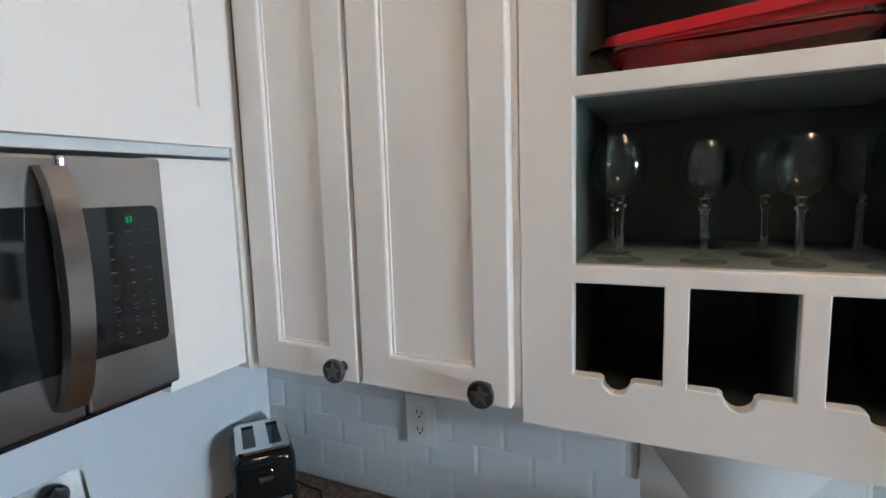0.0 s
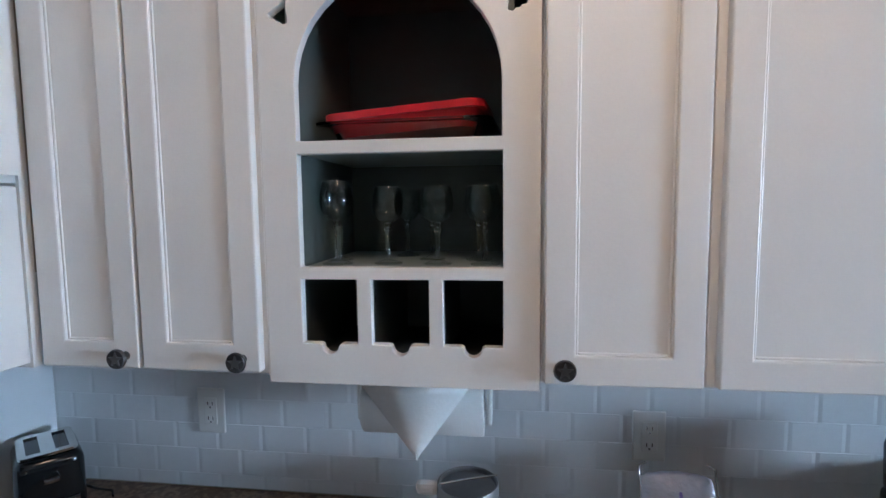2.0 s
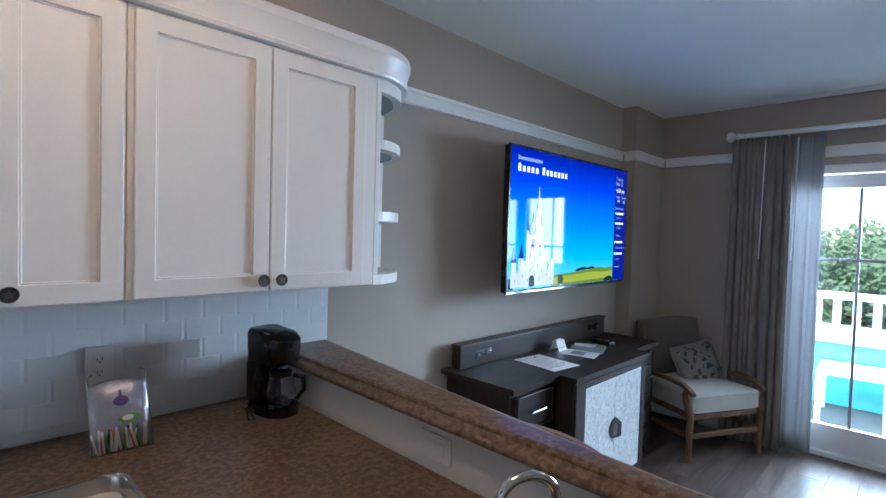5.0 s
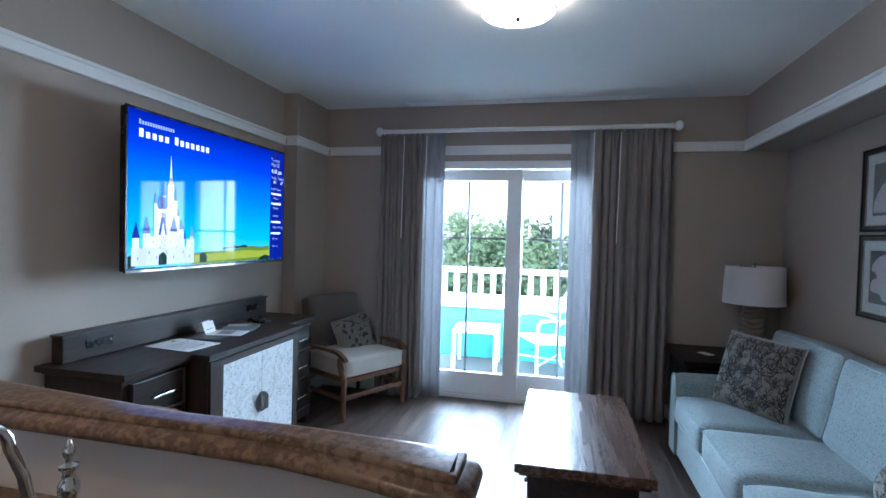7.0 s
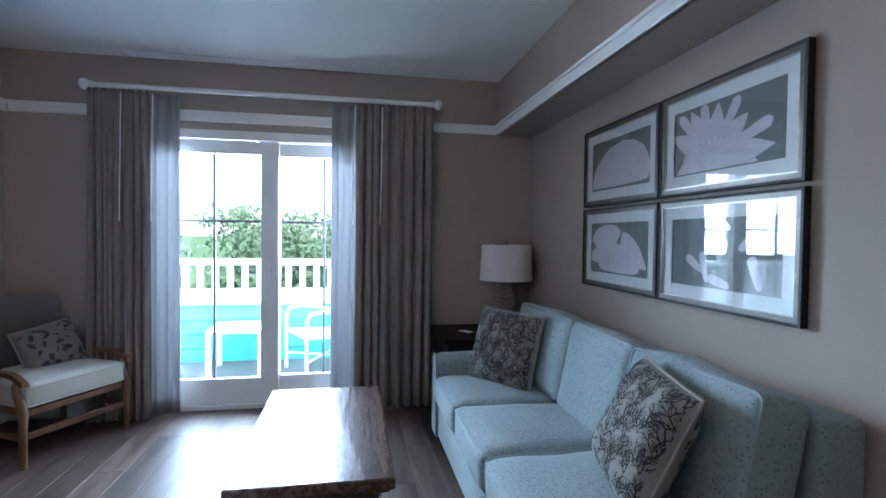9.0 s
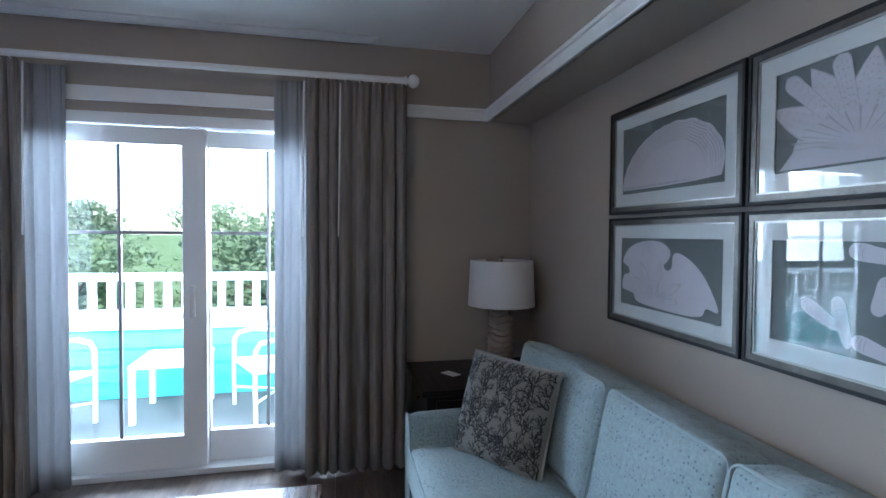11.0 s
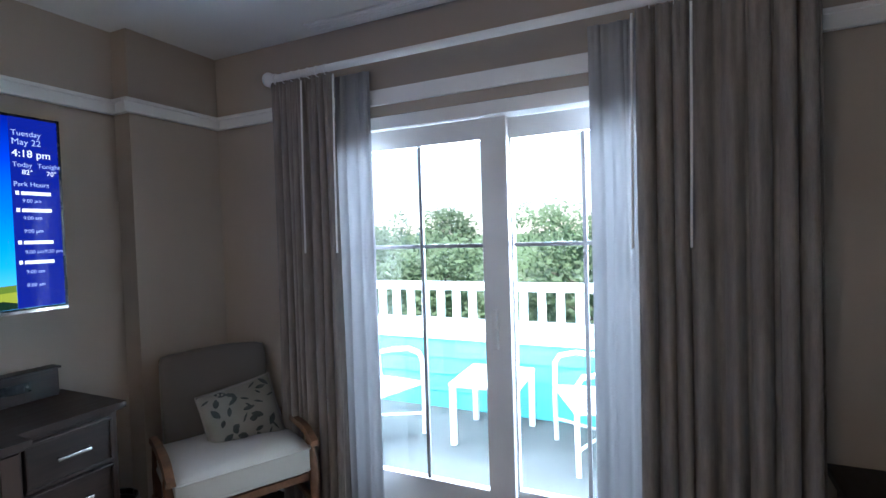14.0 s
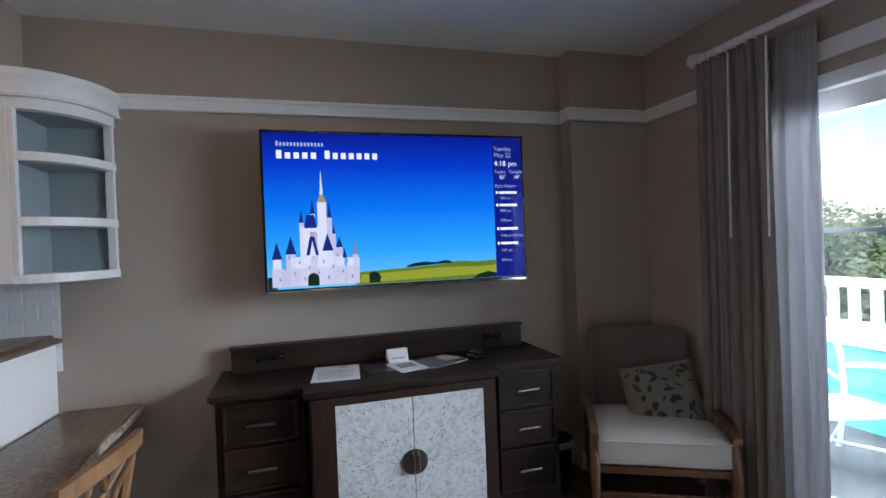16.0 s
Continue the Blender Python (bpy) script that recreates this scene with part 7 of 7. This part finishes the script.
def fan(ink):
    """A shell flower: rounded fingers between pointed leaves, rows of pricks and a ruffled heart."""
    wide, cu, cv = 2.06, -0.19, -0.62
    ink("shell", [[(cu + 0.62 * math.cos(radians(a)), cv + 0.62 * math.sin(radians(a))) for a in range(0, 181, 12)] + [(-0.95, -0.95), (0.60, -0.95)]], ART_SHELL, 1)
    lobes = ((-1.05, 0.30, 0), (-0.64, 0.89, 0), (-0.09, 0.90, 0), (0.42, 0.36, 0), (0.83, -0.58, 0), (-0.88, 0.84, 1), (-0.38, 0.98, 1), (0.27, 0.88, 1), (0.80, 0.05, 1))
    pricks = []
    for n, (tu, tv, finger) in enumerate(lobes):
        dx, dy = (tu - cu) * wide, tv - cv
        ln = math.hypot(dx, dy)
        c, d = dx / ln, dy / ln

        def at(along, side):
            return (cu + (along * c - side * d) / wide, cv + along * d + side * c)

        steps = [k / 20 for k in range(21)]
        if finger:
            half = [(0.40 + (ln - 0.40) * t, (0.10 + 0.07 * t) * math.sqrt(max(0.003, 1 - max(0.0, (t - 0.84) / 0.16) ** 2))) for t in steps]
        else:
            half = [(0.35 + (ln - 0.35) * t, 0.005 + 0.34 * math.sin(math.pi * (0.22 + 0.78 * t)) ** 0.9 * (1 - 0.25 * t)) for t in steps]
        loop = [at(a, b) for a, b in half] + [at(a, -b) for a, b in reversed(half)]
        edge = [at(a * 1.012 + 0.008, b * 1.10) for a, b in half] + [at(a * 1.012 + 0.008, -b * 1.10) for a, b in reversed(half)]
        ink("petal_edge", [edge], ART_LINE, 2 + 2 * finger)
        ink("petal", [loop], ART_SHELL, 3 + 2 * finger)
        for a, b in half[5:18:2]:
            for q in (-0.55, 0.0, 0.55):
                pu, pv = at(a + 0.02 * (q == 0), b * q)
                if abs(pu) < 0.96 and abs(pv) < 0.96:
                    pricks.append([(pu + 0.010 * math.cos(radians(t)), pv + 0.016 * math.sin(radians(t))) for t in range(0, 360, 60)])
    ink("prick_marks", pricks, ART_LINE, 6)
    folds = []
    for k in range(15):
        a = radians(4 + 12.3 * k)
        r1 = 0.60 + 0.05 * (k % 2)
        folds.append([(cu + r0 * math.cos(a + w), cv + 0.95 * r0 * math.sin(a + w)) for r0, w in ((0.20, -0.014), (r1, -0.020), (r1, 0.020), (0.20, 0.014))])
    ink("heart", [[(cu + (0.56 + 0.035 * math.cos(radians(a * 15))) * math.cos(radians(a)), cv + 0.95 * (0.56 + 0.035 * math.cos(radians(a * 15))) * math.sin(radians(a))) for a in range(0, 181, 4)]], ART_SHELL, 7)
    ink("heart_fold", folds, ART_LINE, 8)


def corals(ink):
    """Loose knuckle-shaped coral pieces, each with a swollen end and a few growth lines."""
    wide = 2.06
    for cu, cv, turn, ln, w in ((-0.50, -0.34, 150, 0.42, 0.20), (-0.30, -0.42, 105, 0.46, 0.19), (-0.02, -0.80, 165, 0.42, 0.21), (0.02, 0.10, 70, 0.34, 0.24), (-0.04, 0.78, 170, 0.46, 0.22), (0.50, 0.36, 35, 0.44, 0.22), (0.60, -0.48, 110, 0.46, 0.24)):
        c, d = math.cos(radians(turn)), math.sin(radians(turn))

        def at(x, y):
            return (cu + (x * c - y * d) / wide, cv + x * d + y * c)

        rim = []
        for a in range(0, 360, 10):
            x, q = ln * math.cos(radians(a)), math.cos(radians(a))
            rim.append(at(x, w * math.sin(radians(a)) * (0.62 + 0.42 * q * q + 0.18 * q)))
        ink("piece", rim, ART_SHELL, 1)
        ink("growth_line", [[at(ln * f, -w * 0.5), at(ln * (f + 0.06), 0), at(ln * f, w * 0.5), at(ln * f - 0.012, w * 0.5), at(ln * (f + 0.06) - 0.012, 0), at(ln * f - 0.012, -w * 0.5)] for f in (0.45, 0.62, 0.78)], ART_LINE, 2)


print_frame(3.408, 4.137, 1.440, 1.872, "framed shell print in dark and silver frame, scallop", scallop)
print_frame(2.668, 3.396, 1.440, 1.872, "framed shell print in dark and silver frame, fan shell", fan)
print_frame(3.408, 4.137, 0.988, 1.424, "framed shell print in dark and silver frame, sand dollar", dollar)
print_frame(2.668, 3.396, 0.988, 1.424, "framed shell print in dark and silver frame, coral pieces", corals)

# ---- balcony and distance ----
DZ = -0.05
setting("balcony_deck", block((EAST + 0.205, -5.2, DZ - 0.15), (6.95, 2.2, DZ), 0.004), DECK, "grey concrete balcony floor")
setting("balcony_ceiling", block((EAST + 0.205, -5.2, 2.60), (6.95, 2.2, 2.75)), OUTWHITE, "white balcony ceiling")
setting("facade", plate([(-9.0, -7.0), (9.0, -7.0), (9.0, 6.0), (-9.0, 6.0)], 0.06, [[(DOOR_Y0 - 0.01, -0.02), (DOOR_Y1 + 0.01, -0.02), (DOOR_Y1 + 0.01, DOOR_TOP + 0.01), (DOOR_Y0 - 0.01, DOOR_TOP + 0.01)]], Matrix(((0, 0, 1, EAST + 0.262), (1, 0, 0, 0), (0, 1, 0, 0), (0, 0, 0, 1)))), OUTWHITE, "white outer wall of the building")
par = thing("balcony_parapet", "teal boarded balcony parapet with white baluster railing", "railing")
part("core", block((6.795, -5.0, DZ), (6.90, 2.0, 0.56)), OUTWHITE, par)
for k in range(4):
    z = DZ + 0.004 + 0.142 * k
    part("siding_board", plate([(0, 0), (0.034, 0.0), (0.012, 0.148), (0, 0.148)], 7.0, m=Matrix(((-1, 0, 0, 6.7945), (0, 0, 1, 2.0), (0, 1, 0, z), (0, 0, 0, 1)))), TEAL, par, "teal lap siding board")
part("sill_band", block((6.735, -5.0, 0.535), (6.93, 2.0, 0.600), 0.006), OUTWHITE, par)
part("lower_rail", block((6.775, -5.0, 0.635), (6.905, 2.0, 0.690), 0.006), OUTWHITE, par)
part("under_rail", block((6.80, -5.0, 0.600), (6.885, 2.0, 0.635)), OUTWHITE, par)
part("top_rail", block((6.765, -5.0, 0.940), (6.915, 2.0, 1.000), 0.010), OUTWHITE, par)
bm = block((-0.024, -0.029, 0.690), (0.024, 0.029, 0.940), 0.004)
bal = part("baluster", bm, OUTWHITE, par)
bal.location = (6.84, -4.9, 0)
for k in range(1, 48):
    o = new("baluster", bal.data)
    o.parent = par
    o.location = (6.84, -4.9 + 0.145 * k, 0)
for y in (-5.1, 2.1):
    post = thing("balcony_post", "white square balcony post", "post", pose(6.84, y, DZ), group="balcony posts")
    part("shaft", block((-0.11, -0.11, 0), (0.11, 0.11, 2.65), 0.008), OUTWHITE, post)
    part("base", block((-0.13, -0.13, 0), (0.13, 0.13, 0.12), 0.008), OUTWHITE, post)

# outdoor table and two strap chairs
tb = thing("patio_table", "white square metal side table on the balcony", "table", pose(6.375, -1.315, DZ, 0, 0, 3))
part("tabletop", block((-0.27, -0.245, 0.405), (0.27, 0.245, 0.435), 0.01), OUTWHITE, tb)
for x in (-0.245, 0.245):
    for y in (-0.22, 0.22):
        part("leg", block((x - 0.021, y - 0.021, 0.0), (x + 0.021, y + 0.021, 0.4045), 0.005), OUTWHITE, tb)


def strap_chair(m):
    """A white tubular armchair with a woven strap seat and crossed back, facing -y in its own space."""
    c = thing("patio_chair", "white metal balcony armchair with a woven strap seat", "chair", m, group="balcony chairs")
    for s in (-1, 1):
        part("arm_frame", bar([(s * 0.27, -0.25, 0.0), (s * 0.27, -0.255, 0.30), (s * 0.27, -0.25, 0.54), (s * 0.27, -0.215, 0.59), (s * 0.275, -0.10, 0.605), (s * 0.27, 0.08, 0.575), (s * 0.25, 0.19, 0.545)], 0.017, 8), OUTWHITE, c, "", True)
        part("back_post", bar([(s * 0.24, 0.27, 0.0), (s * 0.235, 0.20, 0.36), (s * 0.235, 0.23, 0.62), (s * 0.22, 0.29, 0.80), (s * 0.16, 0.31, 0.86)], 0.017, 8), OUTWHITE, c, "", True)
        part("seat_rail", bar([(s * 0.255, -0.25, 0.375), (s * 0.24, 0.21, 0.345)], 0.014, 8), OUTWHITE, c, "", True)
        part("stretcher", bar([(s * 0.265, -0.25, 0.15), (s * -0.235, 0.245, 0.15)], 0.010, 8), OUTWHITE, c, "", True)
    part("top_rail", bar([(-0.16, 0.31, 0.86), (0, 0.325, 0.87), (0.16, 0.31, 0.86)], 0.017, 8), OUTWHITE, c, "", True)
    part("front_rail", bar([(-0.262, -0.252, 0.375), (0.262, -0.252, 0.375)], 0.014, 8), OUTWHITE, c, "", True)
    part("rear_rail", bar([(-0.24, 0.21, 0.345), (0.24, 0.21, 0.345)], 0.014, 8), OUTWHITE, c, "", True)
    for s in (-1, 1):
        part("back_cross", bar([(s * -0.22, 0.225, 0.45), (0, 0.25, 0.64), (s * 0.205, 0.305, 0.82)], 0.011, 8), OUTWHITE, c, "", True)
    part("back_loop", bar([(0.085 * math.cos(radians(a)), 0.25, 0.64 + 0.085 * math.sin(radians(a))) for a in range(0, 361, 20)], 0.010, 8), OUTWHITE, c, "", True)
    for k in range(7):
        y = -0.215 + 0.065 * k
        part("strap", block((-0.245, y - 0.024, 0.3745 - 0.0045 * k), (0.245, y + 0.024, 0.3785 - 0.0045 * k), 0.001), OUTWHITE, c)
    for k in range(7):
        x = -0.205 + 0.068 * k
        part("cross_strap", block((x - 0.024, -0.245, -0.002), (x + 0.024, 0.225, 0.002), 0.001, Matrix.Translation((0, 0, 0.370)) @ Matrix.Rotation(radians(-3.7), 4, "X")), OUTWHITE, c)
    return c


strap_chair(pose(6.32, -2.085, DZ, 0, 0, 180 + 26))
strap_chair(pose(6.05, -0.500, DZ, 0, 0, -18))

# ground, trees and the white wing across the court
setting("ground", block((EAST + 0.3, -900, -7.2), (1800, 900, -7.0)), GRASS, "grass and scrub far below the balcony")
rng = random.Random(21)


def tree(x, y, top, spread, seed):
    r = random.Random(seed)
    t = thing("tree", "leafy green tree beyond the balcony", "tree", pose(x, y, -7.0), group="trees beyond the balcony")
    h = top + 7.0
    bm = bmesh.new()
    tube(bm, [(0, 0, 0), (0.1, 0.05, h * 0.3), (0.0, 0.15, h * 0.6), (0.15, 0.1, h * 0.9)], [0.22, 0.17, 0.11, 0.03], 8)
    tips = []
    for k in range(9):
        a, z = r.uniform(0, 6.28), h * r.uniform(0.42, 0.8)
        d = spread * r.uniform(0.5, 0.85)
        tip = (d * math.cos(a), d * math.sin(a), min(h * 0.97, z + spread * r.uniform(0.2, 0.6)))
        tube(bm, [(0.05, 0.1, z), (tip[0] * 0.5, tip[1] * 0.5, (z + tip[2]) / 2 + 0.1), tip], [0.08, 0.05, 0.02], 6)
        tips.append(tip)
    part("trunk", bm, BARK, t, "grey-brown trunk with limbs")
    vs, fs = [], []
    clumps = [(r.gauss(0, spread * 0.42), r.gauss(0, spread * 0.42), h * r.uniform(0.40, 0.985)) for _ in range(84)] + tips
    for cx, cy, cz in clumps:
        rad = r.uniform(0.45, 0.95) * (1.15 - 0.5 * max(0, cz / h - 0.6))
        for _ in range(62):
            v = Vector((r.gauss(0, 1), r.gauss(0, 1), r.gauss(0, 0.75))).normalized() * rad * r.uniform(0.55, 1.05)
            p = Vector((cx, cy, min(cz, h * 0.97))) + v
            s = r.uniform(0.07, 0.16)
            a = Vector((r.gauss(0, 1), r.gauss(0, 1), r.gauss(0, 0.6))).normalized()
            b = a.orthogonal().normalized()
            i = len(vs)
            vs += [p - a * s, p + b * s * 0.55, p + a * s, p - b * s * 0.55]
            fs.append((i, i + 1, i + 2, i + 3))
    me = bpy.data.meshes.new("crown")
    me.from_pydata([tuple(v) for v in vs], [], fs)
    me.materials.append(LEAF)
    o = new("crown", me)
    o.parent = t
    tagged(o, "crown of many small green leaves")


for k in range(20):
    tree(rng.uniform(19, 26) + (6 if k % 3 == 0 else 0), -7.0 + 1.75 * k + rng.uniform(-0.5, 0.5), rng.uniform(1.1, 1.9) + (0.8 if k % 3 == 0 else 0), rng.uniform(1.9, 2.7), 100 + k)

wing = thing("hotel_wing", "white building wing with arched bays and balconies across the court", "building", pose(25, -15.5, -7.0, 0, 0, 38))
part("wall", block((0, -11, 0), (8, 11, 15.0)), OUTWHITE, wing)
part("roof", plate([(-0.5, 15.0), (8.5, 15.0), (4.0, 18.0)], 23.0, m=Matrix(((1, 0, 0, 0), (0, 0, 1, 11.5), (0, 1, 0, 0), (0, 0, 0, 1)))), STEEL_DARK, wing, "grey pitched roof")
WINGLASS = mat("far_window_glass", (0.05, 0.07, 0.09), 0.08, 0, 0.1, 1.0, 9, 0)
WINGREY = mat("far_grey_siding", (0.42, 0.50, 0.54), 0.6, 0, 0.05, 1.0, 9, 0)
for f in range(5):
    z = 3.0 * f
    part("floor_band", block((-0.25, -11.05, z + 2.75), (-0.002, 11.05, z + 3.0)), OUTWHITE, wing)
    for b in range(6):
        y = -9.2 + 3.7 * b
        w = part("window", plate([(y - 0.9, z + 0.3), (y + 0.9, z + 0.3), (y + 0.9, z + 1.7)] + [(y + 0.9 * math.cos(radians(a)), z + 1.7 + 0.75 * math.sin(radians(a))) for a in range(15, 180, 15)] + [(y - 0.9, z + 1.7)], 0.06, m=Matrix(((0, 0, -1, -0.01), (1, 0, 0, 0), (0, 1, 0, 0), (0, 0, 0, 1)))), WINGREY, wing, "grey-blue arched bay")
        for dy in (-0.42, 0.42):
            part("pane", block((-0.075, y + dy - 0.32, z + 0.5), (-0.065, y + dy + 0.32, z + 1.75)), WINGLASS, w)
        rl = part("balcony_rail", block((-1.1, y - 1.3, z + 1.0), (-1.02, y + 1.3, z + 1.08)), OUTWHITE, wing)
        part("balcony_floor", block((-1.15, y - 1.35, z - 0.1), (-0.255, y + 1.35, z + 0.05)), OUTWHITE, wing)
        for k in range(14):
            part("baluster", block((-1.09, y - 1.28 + 0.197 * k, z + 0.05), (-1.03, y - 1.20 + 0.197 * k, z + 1.0)), OUTWHITE, rl)

# ---- small pieces of walls and floors ----
splash = thing("wall_tiles_north", "white bevelled brick tiles behind the worktop", "wall", kind="structure")
part("grout", block((WEST + 0.007, -0.004, CT + 0.001), (1.999, -0.001, 1.40)), GROUT, splash)


def tile_mesh(w, h):
    """A glazed brick tile: its short ends fall away, its long edges lie almost flush."""
    bm = bmesh.new()
    g, d = min(0.008, w / 3), 0.0012
    xs = ((0, 0), (g, -d), (w - g, -d), (w, 0))
    lo, hi = [bm.verts.new((x, y, 0)) for x, y in xs], [bm.verts.new((x, y, h)) for x, y in xs]
    for k in range(3):
        bm.faces.new((lo[k], lo[k + 1], hi[k + 1], hi[k]))
    for r in (lo, hi):
        bm.faces.new(r)
    bmesh.ops.recalc_face_normals(bm, faces=bm.faces)
    me = bpy.data.meshes.new("tile")
    bm.to_mesh(me)
    bm.free()
    me.materials.append(TILE)
    return me


TW, TH, GAP = 0.1164, 0.0664, 0.0002
meshes = {}
rng = random.Random(2)
for r in range(9):
    z0 = max(CT + 0.002, 0.812 + r * (TH + GAP))
    h = min(0.812 + r * (TH + GAP) + TH, 1.40) - z0
    if h < 0.012:
        continue
    x = 0.869 - 11 * (TW + GAP) + ((TW + GAP) / 2 if r % 2 else 0)
    while x < 1.99:
        lo, hi = max(x, WEST + 0.008), min(x + TW, 1.998)
        if hi - lo > 0.025:
            key = (round(hi - lo, 3), round(h, 3))
            if key not in meshes:
                meshes[key] = tile_mesh(*key)
            t = new("tile", meshes[key])
            t.parent = splash
            t.matrix_basis = pose(lo, -0.0042, z0, rng.uniform(-0.05, 0.05), 0, rng.uniform(-0.14, 0.14))
        x += TW + GAP

planks = thing("floor_planks", "dark brown wood-look floor planks", "floor", kind="structure")


def plank_mesh(w, h):
    bm = block((0, 0, -0.0115), (w, h, 0.0))
    top = [e for e in bm.edges if all(v.co.z > -0.001 for v in e.verts)]
    bmesh.ops.bevel(bm, geom=top, offset=0.0007, segments=1, affect="EDGES")
    me = bpy.data.meshes.new("plank")
    bm.to_mesh(me)
    bm.free()
    me.materials.append(PLANK)
    return me


PW, PL = 0.15, 1.22
meshes = {}
y, row = SOUTH, 0
while y < NORTH - 0.01:
    h = min(PW, NORTH - y) - 0.0005
    x = WEST - PL * ((row * 0.37) % 1.0)
    while x < EAST + 0.05:
        lo, hi = max(x, WEST), min(x + PL, EAST + 0.06)
        if hi - lo > 0.03:
            key = (round(hi - lo - 0.0005, 3), round(h, 4))
            if key not in meshes:
                meshes[key] = plank_mesh(*key)
            o = new("plank", meshes[key])
            o.parent = planks
            o.location = (lo, y, 0)
        x += PL
    y += PW
    row += 1
